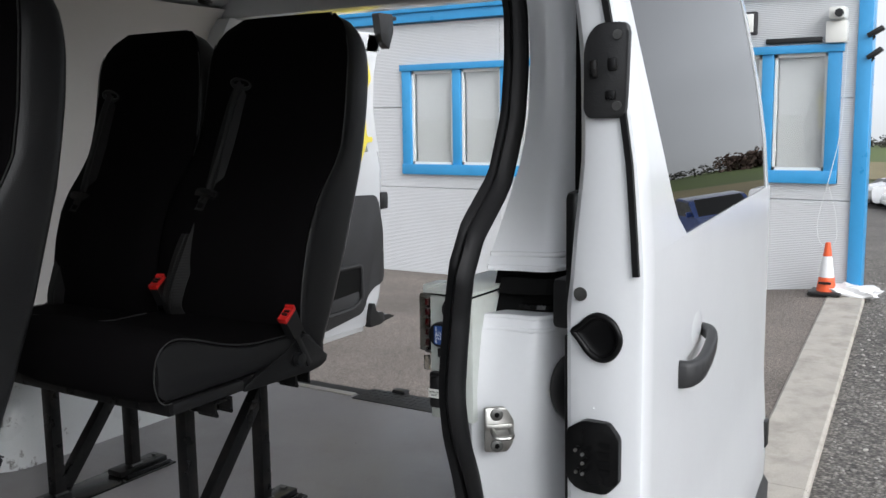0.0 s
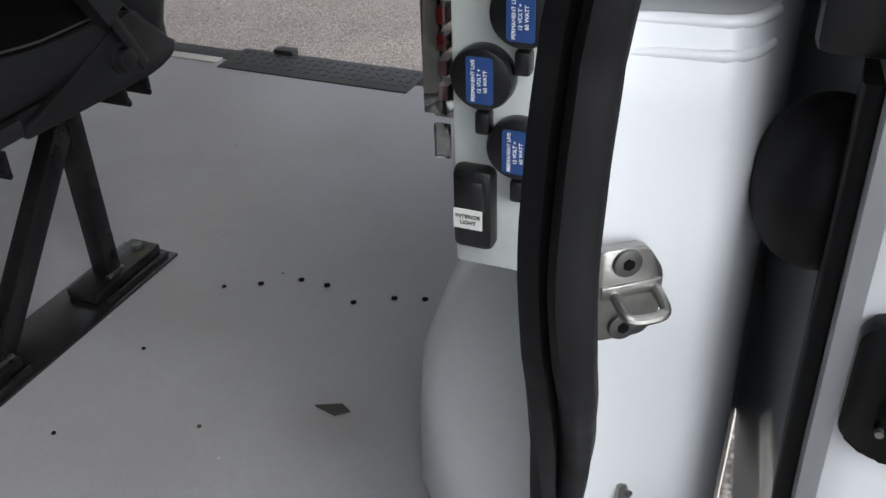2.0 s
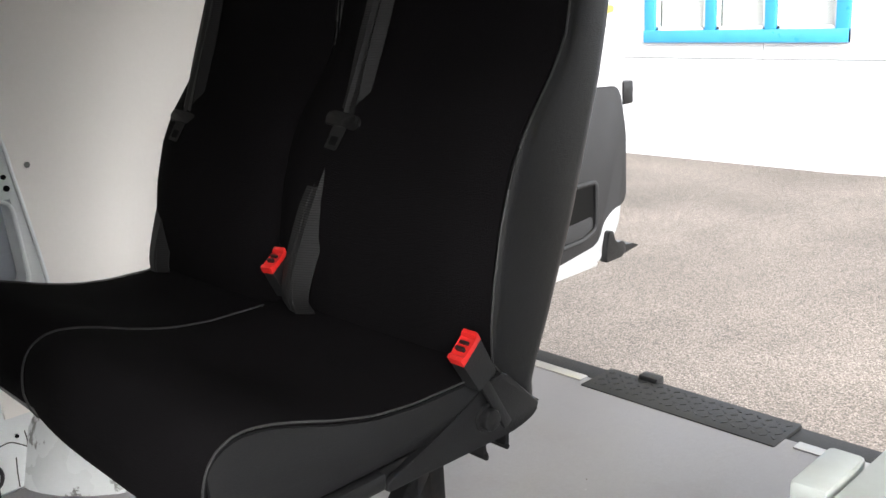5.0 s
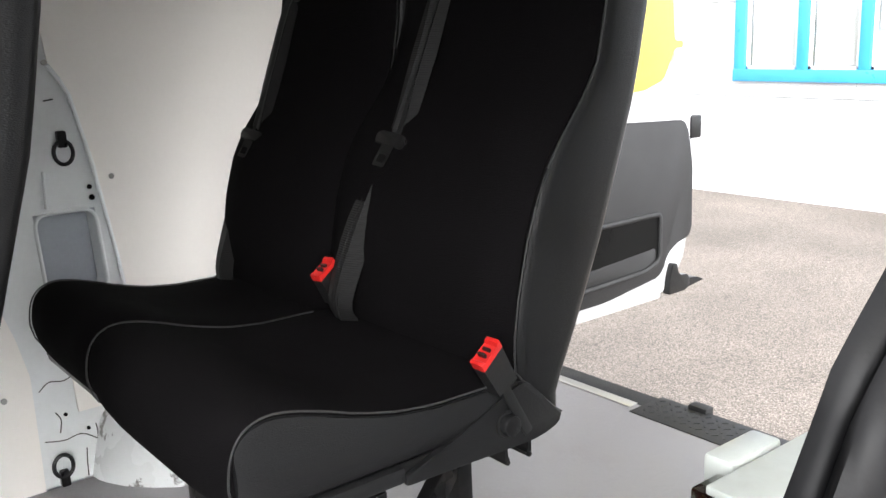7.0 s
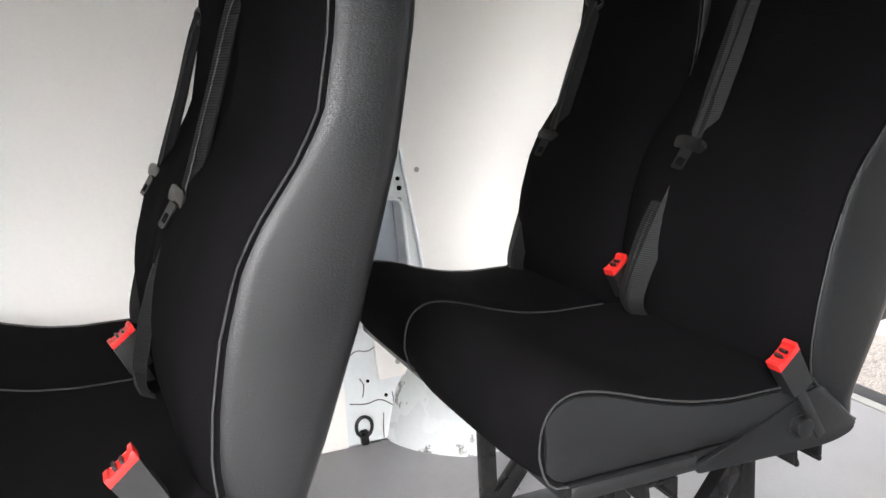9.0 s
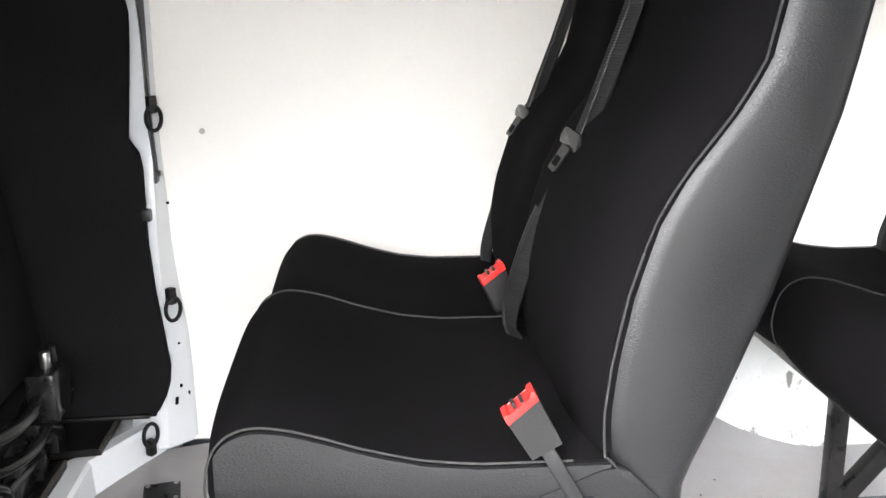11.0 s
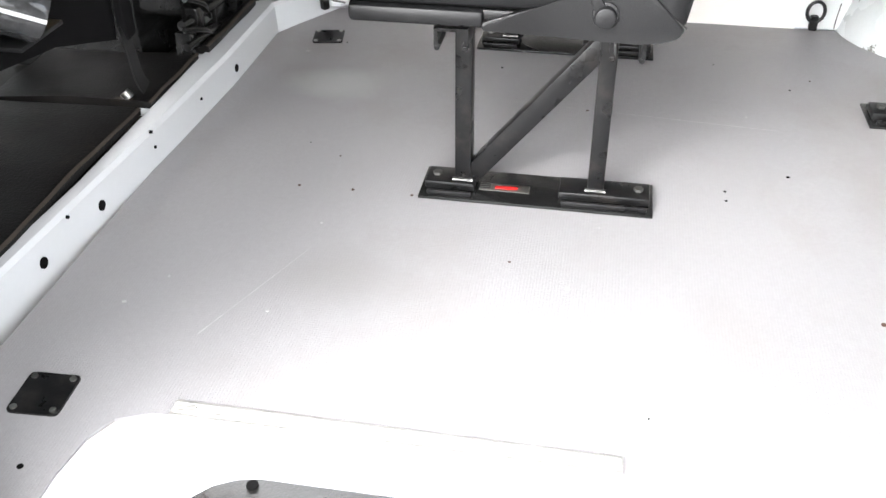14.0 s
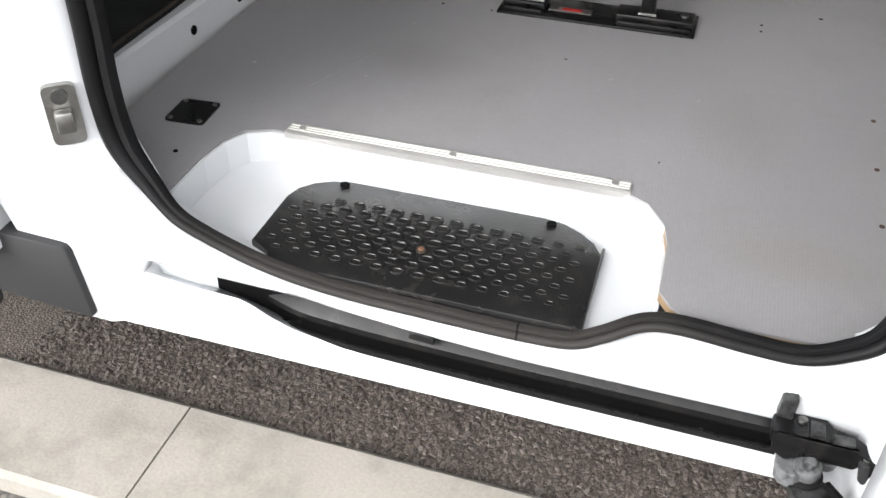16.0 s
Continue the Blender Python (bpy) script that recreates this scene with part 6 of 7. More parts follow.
part("pocket_rim", sweep(loop, circle(0.009, 8), (1, 0, 0), closed=True), M_TRIM, trim, "", 60)
bm = loft([[(RDX + 0.0135 - d, 2.683 + (y - 2.683) * k, 0.785 + (z - 0.785) * k + sh) for y, z in PK] for d, k, sh in ((0.0, 1.0, 0.0), (0.001, 0.95, 0.0), (0.010, 0.90, 0.010), (0.0125, 0.82, 0.016))])
part("pocket", bm, M_MOULD, trim, "dark recess of the door pull", 30)
part("pocket_floor", prism(rounded([(2.53, 0.700), (2.80, 0.710), (2.85, 0.728), (2.845, 0.765), (2.53, 0.745)], 0.01, 3), "x", RDX + 0.006, RDX + 0.0145, 0.002), M_TRIM, trim, "sloping grey sill of the door pull", 30)
lat = part("latch", bm_box(RDX - 0.05, RDX + 0.004, 3.025, 3.075, 1.075, 1.145, 0.006), M_PLASTIC, rd, "black latch")
part("bolt", bm_cyl(0.007, 0.03, 10, m=pose(RDX - 0.02, 3.085, 1.115, 90, 0, 0)), M_STEEL, lat)
part("handle", bm_box(RDX - 0.09, RDX - 0.05, 3.045, 3.068, 0.93, 1.04, 0.01), M_PLASTIC, rd, "black outer handle")
part("lower_latch", prism(rounded([(2.905, 0.604), (2.985, 0.606), (3.01, 0.62), (3.0, 0.655), (2.955, 0.66), (2.945, 0.70), (2.925, 0.70), (2.91, 0.65)], 0.008, 3), "x", RDX - 0.005, RDX + 0.02, 0.002), M_PLASTIC, rd, "black lower latch")
part("latch_hook", prism([(2.99, 0.606), (3.092, 0.618), (3.06, 0.632), (2.99, 0.64)], "x", RDX - 0.02, RDX + 0.01, 0.002), M_PLASTIC, rd)
part("lower_edge", bm_box(RDX - 0.09, RDX - 0.02, 2.38, 2.92, 0.583, 0.618, 0.010), M_INNER, rd)
for z in (0.85, 1.55):
    part("hinge", bm_box(RDX - 0.05, RDX - 0.01, 2.31, 2.40, z - 0.05, z + 0.05, 0.008), M_WHITE, rd)
tl = part("upper_latch", prism(rounded([(3.0, 1.86), (3.10, 1.86), (3.10, 1.79), (3.07, 1.72), (3.02, 1.75)], 0.008, 3), "x", RDX - 0.005, RDX + 0.03, 0.002), M_PLASTIC, rd, "black upper latch")
part("bolt", bm_box(RDX, RDX + 0.02, 3.04, 3.14, 1.84, 1.855, 0.003), M_PLASTIC, tl)


# ---- seats ----
BACK_F = interp([(1.00, 0.652), (1.04, 0.649), (1.10, 0.656), (1.17, 0.670), (1.239, 0.692), (1.283, 0.716), (1.345, 0.763), (1.39, 0.790), (1.47, 0.808), (1.53, 0.816), (1.62, 0.828), (1.70, 0.85)])
BACK_R = interp([(0.94, 0.748), (0.965, 0.757), (1.03, 0.786), (1.16, 0.836), (1.34, 0.892), (1.48, 0.922), (1.56, 0.932), (1.64, 0.928), (1.69, 0.903), (1.70, 0.89)])
CUSH = interp([(0.262, 0.985), (0.2635, 1.005), (0.267, 1.020), (0.273, 1.033), (0.282, 1.044), (0.294, 1.051), (0.308, 1.055), (0.325, 1.0545), (0.348, 1.050), (0.38, 1.040), (0.413, 1.028), (0.445, 1.0185), (0.479, 1.010), (0.534, 1.003), (0.594, 1.002), (0.70, 1.0)])


def back_width(hw, z):
    """Half the width of a backrest at height z, rounded off at the top."""
    top = min(1.0, max(0.0, (z - 1.585) / 0.115))
    return hw - 0.085 * (1 - math.sqrt(max(0.0, 1 - top * top * 0.985))) - 0.012 * max(0, (z - 1.40) / 0.3)




def oblong(cx, hw, y0, y1, z, r, k=5, lean=0.0):
    """A rounded rectangle in plan."""
    pts = []
    for sx, sy, a0 in ((1, 1, 0), (-1, 1, 90), (-1, -1, 180), (1, -1, 270)):
        for i in range(k):
            a = radians(a0 + 90 * i / (k - 1))
            pts.append((cx + sx * (hw - r) + r * math.cos(a), (y1 - r if sy > 0 else y0 + r) + r * math.sin(a), z))
    return pts


def add_seat(parent, cx, hw, belt_x):
    """One seat of a pair, its cushion and backrest, centred on local x = cx."""
    # backrest shell of leatherette
    rings = []
    for i in range(31):
        t = i / 30
        z = 0.931 + 0.769 * t
        top = max(0.0, (z - 1.58) / 0.12)
        w = back_width(hw, z)
        f = BACK_F(max(z, 1.0)) + (0.055 * (1.0 - (z - 0.931) / 0.069) if z < 1.0 else 0) + 0.006
        r = BACK_R(z)
        if z > 1.66:
            f, r = f + (z - 1.66) * 0.4, r - (z - 1.66) * 0.3
        rings.append(oblong(cx, w, f, r, z, min(0.03, (r - f) * 0.45)))
    back = part("backrest", loft(rings), M_LEATHER, parent, "charcoal leatherette backrest shell", 60)
    # fabric face, bulging forward between the side seams
    rings = []
    for i in range(31):
        t = i / 30
        z = 1.005 + 0.692 * t
        top = max(0.0, (z - 1.58) / 0.12)
        w = back_width(hw, z) - 0.001
        f = BACK_F(z) + (0.0 if z < 1.66 else (z - 1.66) * 0.4)
        depth = 0.026 * min(1, 4 * t + 0.3) * (1 - 0.6 * top)
        ring = []
        for j in range(13):
            u = -1 + 2 * j / 12
            dish = 0.010 * math.cos(u * 2.4) * math.sin(min(1, t * 1.3) * math.pi)
            ring.append((cx + u * w, f + 0.012 - (depth + 0.012) * (1 - abs(u) ** 5) + dish, z))
        ring += [(cx + w * 0.98, f + 0.02, z), (cx - w * 0.98, f + 0.02, z)]
        rings.append(ring)
    part("fabric_face", loft(rings), M_FABRIC, back, "black woven fabric face", 60)
    for s in (-1, 1):
        pts = []
        for i in range(27):
            z = 1.0 + 0.64 * i / 26
            top = max(0.0, (z - 1.58) / 0.12)
            w = back_width(hw, z)
            pts.append(Vector((cx + s * (w + 0.0005), BACK_F(z) + 0.011, z)))
        part("piping", sweep(pts, circle(0.0014, 6), (1, 0, 0)), M_PIPING, back, "thin grey piping")
        pts = [Vector((cx + s * (hw + 0.0005), y, z)) for y, z in ((0.665, 1.0), (0.70, 0.962), (0.748, 0.929))]
        part("piping", sweep(pts, circle(0.0014, 6), (1, 0, 0)), M_PIPING, back)
    # cushion
    rings = []
    for i in range(29):
        y = 0.272 + 0.398 * (i / 28) ** 1.7
        zt = CUSH(y) - 0.003
        zb = 0.937 + 0.018 * max(0, 1 - (y - 0.272) / 0.028) ** 2
        ring = [(cx - hw, y, zb + 0.008), (cx - hw - 0.003, y, (zb + zt) / 2), (cx - hw, y, zt - 0.006), (cx - hw + 0.012, y, zt - 0.002), (cx - hw + 0.03, y, zt - 0.022), (cx + hw - 0.03, y, zt - 0.022), (cx + hw - 0.012, y, zt - 0.002), (cx + hw, y, zt - 0.006),
                (cx + hw + 0.003, y, (zb + zt) / 2), (cx + hw, y, zb + 0.008), (cx + hw - 0.01, y, zb), (cx - hw + 0.01, y, zb)]
        rings.append(ring)
    cushion = part("seat_cushion", loft(rings), M_LEATHER, parent, "charcoal leatherette cushion sides", 60)
    line = [(0.300, 0.939), (0.284, 0.941), (0.274, 0.948), (0.2675, 0.960), (0.264, 0.974)] + [(0.262 + 0.408 * (i / 34) ** 1.7, CUSH(0.262 + 0.408 * (i / 34) ** 1.7)) for i in range(35)]
    rings = []
    for i, (y, z) in enumerate(line):
        (ya, za), (yb, zb) = line[max(i - 1, 0)], line[min(i + 1, len(line) - 1)]
        d = Vector((yb - ya, zb - za)).normalized()
        t = i / (len(line) - 1)
        flatness = min(1, max(0, (y - 0.30) / 0.12))
        ring = []
        for j in range(15):
            u = -1 + 2 * j / 14
            lift = 0.012 * (1 - abs(u) ** 4) - 0.012 * flatness * math.cos(u * 1.57) * math.sin(min(1, (y - 0.26) / 0.41) * math.pi) - 0.003
            ring.append((cx + u * (hw - 0.001), y - d.y * lift, z + d.x * lift))
        ring += [(cx + hw - 0.01, y + d.y * 0.02, z - d.x * 0.02), (cx - hw + 0.01, y + d.y * 0.02, z - d.x * 0.02)]
        rings.append(ring)
    part("fabric_top", loft(rings), M_FABRIC, cushion, "black woven fabric seat", 60)
    for s in (-1, 1):
        pts = [Vector((cx + s * (hw + 0.001), y, z - 0.002)) for y, z in line[:-2]]
        part("piping", sweep(pts, circle(0.0014, 6), (1, 0, 0)), M_PIPING, cushion, "thin grey piping")
    # seat belt: from a guide in the backrest straight down past its tongue
    top, mid, low = Vector((belt_x + 0.044, 0.796, 1.535)), Vector((belt_x + 0.028, 0.707, 1.276)), Vector((belt_x - 0.012, 0.637, 1.04))
    flat = [(-0.0155, -0.0009), (0.0155, -0.0009), (0.0155, 0.0009), (-0.0155, 0.0009)]
    way = (low - top).normalized()
    part("seat_belt", sweep(smooth_line([top + Vector((0.004, 0.045, 0.012)), top, top.lerp(mid, 0.5), mid, mid.lerp(low, 0.5) + Vector((0, -0.024 if cx > -0.5 else 0, 0)), low + Vector((0, -0.020 if cx > -0.5 else 0, 0)), low + way * 0.045 + Vector((0, 0.012, 0)), low + way * 0.07 + Vector((0, 0.022, 0))], 4), flat, (0.35, -1, 0)), M_WEB, parent, "black seat belt webbing", 40)
    for dx, dy in ((0.012, -0.006), (-0.012, -0.010)):
        o = Vector((dx, dy, 0))
        part("seat_belt_return", sweep(smooth_line([top + Vector((0.004 + dx * 0.3, 0.045, 0.012)), top + o * 0.4, top.lerp(mid, 0.5) + o * 0.8, mid + Vector((dx * 0.4, dy, 0)), mid.lerp(low, 0.5) + o * 1.3 + Vector((0, -0.016 if cx > -0.5 else 0, 0)), low + o + Vector((0, -0.014 if cx > -0.5 else 0, 0)), low + o + way * 0.045 + Vector((0, 0.014, 0)), low + o + way * 0.07 + Vector((0, 0.026, 0))], 4), flat, (0.5 if dx > 0 else -0.1, -1, 0)), M_WEB, parent, "", 40)
    guide = part("belt_guide", sweep([Vector((0.031 * math.cos(a), -0.004, 0.011 * math.sin(a))) for a in [2 * math.pi * i / 20 for i in range(20)]], circle(0.0055, 8), (0, 1, 0), closed=True), M_PLASTIC, parent, "black belt guide loop", 60)
    guide.matrix_local = Matrix.Translation(top + Vector((0, 0.002, 0))) @ pose(0, 0, 0, -15, 10, 0)
    tong = part("belt_tongue", prism(rounded([(-0.032, -0.010), (0.032, -0.010), (0.034, 0.006), (0.024, 0.013), (-0.024, 0.013), (-0.034, 0.006)], 0.005, 3), "y", -0.007, 0.006, 0.002), M_GLOSSBLK, parent, "glossy black belt tongue")
    tong.matrix_local = Matrix.Translation(mid + Vector((0, -0.012, 0))) @ pose(0, 0, 0, -20, 8, 8)
    bm = prism(rounded([(-0.012, -0.044), (0.012, -0.044), (0.013, -0.008), (-0.013, -0.008)], 0.004, 3), "y", -0.0012, 0.0012)
    blade = part("blade", bm, M_GLOSSBLK, tong)
    blade.matrix_local = pose(0, -0.006, 0, -12, 0, 0)
    hole = part("slot", prism(rounded([(-0.007, -0.037), (0.007, -0.037), (0.007, -0.024), (-0.007, -0.024)], 0.002, 2), "y", -0.0017, 0.0017), M_HOLE, tong, "", None)
    hole.matrix_local = pose(0, -0.006, 0, -12, 0, 0)


def add_buckle(parent, x, top, foot, turn=0):
    """A belt buckle on its stalk, from foot up to top (y, z)."""
    a, b = Vector((x, *foot)), Vector((x, *top))
    d = (b - a).normalized()
    ang = math.degrees(math.atan2(-d.y, d.z))
    bk = part("buckle", prism([(-0.017, -0.058), (0.017, -0.058), (0.019, -0.004), (-0.019, -0.012)], "x", -0.011, 0.011, 0.003), M_PLASTIC, parent, "black belt buckle with a red release button")
    bk.matrix_local = Matrix.Translation(b) @ pose(0, 0, 0, ang, 0, 0) @ pose(0, 0, 0, 0, 0, turn)
    part("button", prism([(-0.0195, -0.0125), (0.0195, -0.0045), (0.0195, 0.007), (0.0145, 0.0062), (0.012, 0.0012), (-0.012, -0.0035), (-0.0145, -0.001), (-0.0195, -0.002)], "x", -0.0118, 0.0118, 0.001), M_RED, bk, "red release button")
    for q in (-0.005, 0.004):
        part("tooth", bm_box(-0.0065, 0.0065, q - 0.0018, q + 0.0018, -0.004, 0.0035), M_PLASTIC, bk)
    part("stalk", bm_box(-0.0028, 0.0028, -0.0075, 0.0075, -(b - a).length, -0.055, 0.002), M_PLASTIC, bk, "black stalk")


def leg_frame(parent, x):
    """A welded frame of two uprights and a brace on a channelled floor plate."""
    part("foot_plate", bm_box(x - 0.085, x + 0.015, 0.365, 0.75, FZ, FZ + 0.005, 0.001), M_GLOSSBLK, parent)
    for y0, y1 in ((0.372, 0.456), (0.596, 0.744)):
        part("foot_rail", bm_box(x - 0.063, x - 0.011, y0, y1, FZ + 0.005, FZ + 0.020, 0.003), M_STEELBLK, parent)
        part("foot_lip", bm_box(x + 0.002, x + 0.007, y0 + 0.006, y1 - 0.004, FZ + 0.005, FZ + 0.013, 0.001), M_STEELBLK, parent)
    for y in (0.435, 0.655):
        part("leg", bm_box(x - 0.052, x - 0.022, y - 0.0135, y + 0.0135, FZ + 0.018, 0.895, 0.002), M_STEELBLK, parent)
        for s in (-1, 1):
            part("weld", bm_cyl(0.004, 0.03, 8, m=pose(x - 0.022, y + s * 0.002, FZ + 0.021, 90, 0, 0)), M_DARKSTEEL, parent)
    a, b = Vector((x - 0.037, 0.446, FZ + 0.025)), Vector((x - 0.037, 0.652, 0.838))
    d = b - a
    br = part("brace", bm_box(-0.013, 0.013, -0.016, 0.016, 0, d.length, 0.002), M_STEELBLK, parent)
    br.matrix_local = Matrix.Translation(a) @ pose(0, 0, 0, -math.degrees(math.atan2(d.y, d.z)), 0, 0)
    for y in (0.39, 0.725):
        part("bolt", bm_cyl(0.008, 0.006, 6, m=Matrix.Translation((x - 0.037, y, FZ + 0.022))), M_DARKSTEEL, parent)


seat1 = thing("double_seat", (-1.13, 0, 0), "pair of black fabric and charcoal leatherette van seats on steel legs", "seat", "double seats")
add_seat(seat1, -0.2225, 0.2225, -0.335)
near_parts = set(seat1.children)
add_seat(seat1, -0.654, 0.198, -0.79)
far_parts = [ob for ob in seat1.children if ob not in near_parts]
SIDE = [(0.484, 0.922), (0.561, 0.948), (0.66, 0.987), (0.683, 0.990), (0.748, 0.926), (0.736, 0.914), (0.715, 0.908), (0.689, 0.905), (0.484, 0.910)]
for x0, x1 in ((-0.006, 0.004), (-0.855, -0.847)):
    part("side_bracket", prism(rounded(SIDE, 0.008, 3), "x", x0, x1, 0.003), M_LEATHER, seat1, "black side bracket cover")
part("side_rail", bm_box(-0.02, 0.003, 0.302, 0.486, 0.914, 0.936, 0.006), M_LEATHER, seat1)
part("seat_frame", bm_box(-0.80, -0.008, 0.30, 0.735, 0.908, 0.936, 0.006), M_STEELBLK, seat1)
for y in (0.441, 0.678):
    u = [(y - 0.024, 0.880), (y - 0.024, 0.905), (y + 0.024, 0.905), (y + 0.024, 0.880), (y + 0.018, 0.876), (y + 0.015, 0.880), (y + 0.018, 0.885), (y + 0.019, 0.900), (y - 0.019, 0.900), (y - 0.018, 0.885), (y - 0.015, 0.880), (y - 0.018, 0.876)]
    part("cross_rail", prism(u, "x", -0.84, -0.012), M_STEELBLK, seat1, "black steel channel rail", None)
    for s in (-1, 1):
        part("rail_end", bm_cyl(0.004, 0.05, 10, bevel=0.001, m=pose(-0.035, y + s * 0.0195, 0.877, 0, 90, 0)), M_STEELBLK, seat1, "worn rail end")
leg_frame(seat1, -0.14)
near_parts = set(seat1.children)
leg_frame(seat1, -0.585)
far_legs = [ob for ob in seat1.children if ob not in near_parts]
part("pivot_bolt", bm_cyl(0.014, 0.016, 20, bevel=0.003, m=pose(0.010, 0.645, 0.942, 0, 90, 0)), M_LEATHER, seat1)
part("pivot_bolt", bm_cyl(0.018, 0.006, 20, bevel=0.002, m=pose(0.004, 0.645, 0.942, 0, 90, 0)), M_LEATHER, seat1)
add_buckle(seat1, 0.008, (0.572, 1.070), (0.642, 0.943))
add_buckle(seat1, -0.420, (0.603, 1.078), (0.650, 0.965), 8)
seat2 = copy_thing(seat1, pose(-1.10, 0.787, 0))
seat2["label"] = "pair of black van seats before the rear doors"
for ob in seat2.children:
    if ob.name.split(".")[0] in ("leg", "foot_plate", "foot_rail", "foot_lip", "brace", "bolt", "weld"):
        ob.matrix_basis = Matrix.Translation((0.03, 0, 0)) @ ob.matrix_basis
twin_far = [twin for ob, twin in zip(seat1.children, seat2.children) if ob in far_parts]
for ob in seat2.children:
    if ob.name.split(".")[0] not in ("leg", "foot_plate", "foot_rail", "foot_lip", "brace", "bolt", "weld"):
        ob.matrix_basis = Matrix.Translation((0, -0.027, -0.003)) @ ob.matrix_basis
    recline = -0.6 if ob in twin_far else -2.6
    if ob.name.split(".")[0] == "backrest":
        ob.matrix_basis = Matrix.Translation((0, 0.70, 0.94)) @ pose(0, 0, 0, recline, 0, 0) @ Matrix.Translation((0, -0.70, -0.94)) @ ob.matrix_basis
    if ob.name.split(".")[0] in ("seat_belt", "seat_belt_return", "belt_guide", "belt_tongue"):
        ob.matrix_basis = Matrix.Translation((0, 0.70, 0.94)) @ pose(0, 0, 0, recline, 0, 0) @ Matrix.Translation((0, -0.70, -0.94)) @ ob.matrix_basis
    if ob.name.split(".")[0] == "buckle":
        near = ob.matrix_basis.translation.x > -0.2
        ob.matrix_basis = Matrix.Translation((0.002, 0.035, -0.020) if near else (0.02, 0.023, 0.004)) @ ob.matrix_basis
for ob in twin_far:
    ob.matrix_basis = Matrix.Translation((0, 0.030 if ob.name.startswith("seat_c") else 0.012, -0.020)) @ ob.matrix_basis
for ob in far_legs:
    ob.matrix_basis = Matrix.Translation((-0.19, 0.004, 0)) @ ob.matrix_basis
for ob in far_parts:
    ob.matrix_basis = Matrix.Translation((0, 0.015, -0.020)) @ ob.matrix_basis
seat1.matrix_basis = pose(-1.13, 0, 0, 0, 0, 0)
mk = thing("maker_label", (-1.302, 0.505, FZ + 0.0052), "small red and white label stuck on the seat foot plate", "label")
part("sheet", bm_box(-0.011, 0.011, -0.042, 0.042, 0, 0.0008), M_STEEL, mk)
part("mark", bm_box(-0.004, 0.005, -0.016, 0.022, 0.0008, 0.0014), M_RED, mk)
for i in range(3):
    part("writing_bar", bm_box(-0.009 + i * 0.006, -0.006 + i * 0.006, -0.042, -0.024, 0.0008, 0.0013), M_BLACKINK, mk)

# ---- power socket box behind the rear jamb ----
box = thing("power_socket_box", (0, 0, 0), "grey-green metal box with capped power sockets and a switch", "socket box")
part("case", bm_box(-0.530, -0.458, 1.050, 1.226, 1.005, 1.189, 0.003), M_BOX, box)
part("lid", bm_box(-0.534, -0.455, 1.043, 1.236, 1.1925, 1.198, 0.0015), M_BOX, box, "folded sheet lid")
part("lid_gap", bm_box(-0.528, -0.46, 1.053, 1.222, 1.1885, 1.193), M_HOLE, box, "", None)
CAPY = 1.052


def socket_cap(x, z):
    s = part("socket_cap", bm_cyl(0.0185, 0.014, 32, bevel=0.003, m=pose(x, CAPY - 0.005, z, 90, 0, 0)), M_PLASTIC, box, "black hinged socket cap with a blue label")
    part("tab", bm_box(x - 0.0045, x + 0.0045, CAPY - 0.010, CAPY, z - 0.034, z - 0.02, 0.002), M_PLASTIC, s)
    part("label_sheet", prism(rounded([(x - 0.0078, z - 0.0135), (x + 0.0078, z - 0.0135), (x + 0.0078, z + 0.0135), (x - 0.0078, z + 0.0135)], 0.002, 2), "y", CAPY - 0.0128, CAPY - 0.0122), M_BLUELABEL, s, "blue label")
    lettering("lettering", "PERMANENT LIVE\n12 VOLT +\n60 WATT", 0.0031, M_INK, s, Matrix.Translation((x, CAPY - 0.0131, z)) @ pose(0, 0, 0, 90, -90, 0))


socket_cap(-0.486, 1.171)
socket_cap(-0.509, 1.133)
socket_cap(-0.488, 1.093)
sw = part("switch", bm_box(-0.528, -0.502, 1.040, 1.054, 1.022, 1.077, 0.005), M_PLASTIC, box, "black rocker switch")
part("rocker", bm_box(-0.524, -0.506, 1.036, 1.045, 1.047, 1.072, 0.004), M_PLASTIC, sw)
part("label_sheet", bm_box(-0.5245, -0.5065, 1.0350, 1.0358, 1.040, 1.053), M_FRAMEW, sw, "white paper label")
lettering("lettering", "INTERIOR\nLIGHT", 0.0036, M_BLACKINK, sw, Matrix.Translation((-0.5152, 1.0346, 1.0465)) @ pose(0, 0, 0, 90, 0, 0))
fuse = part("fuse_holder", bm_box(-0.547, -0.532, 1.048, 1.082, 1.105, 1.19, 0.0015), M_CLEAR, box, "clear plastic fuse cover")
for i in range(5):
    part("fuse", bm_box(-0.5385, -0.5325, 1.051, 1.064, 1.113 + i * 0.015, 1.122 + i * 0.015), M_FUSE, fuse)
part("fuse_tab", bm_box(-0.542, -0.532, 1.05, 1.054, 1.076, 1.098, 0.001), M_CLEAR, box)
part("fuse_clip", bm_box(-0.544, -0.531, 1.056, 1.060, 1.100, 1.104, 0.001), M_STEEL, box, "bright metal clip")
part("cover_flange", bm_box(-0.557, -0.537, 1.072, 1.120, 1.176, 1.199, 0.003), M_BOX, box, "pale plastic block behind the lid")


# ---- cab behind the front seats ----
vpart("cab_floor", bm_box(-2.2, -0.47, -1.6, -0.158, 0.48, FZ + 0.01, 0), M_CABMAT, "black cab floor")


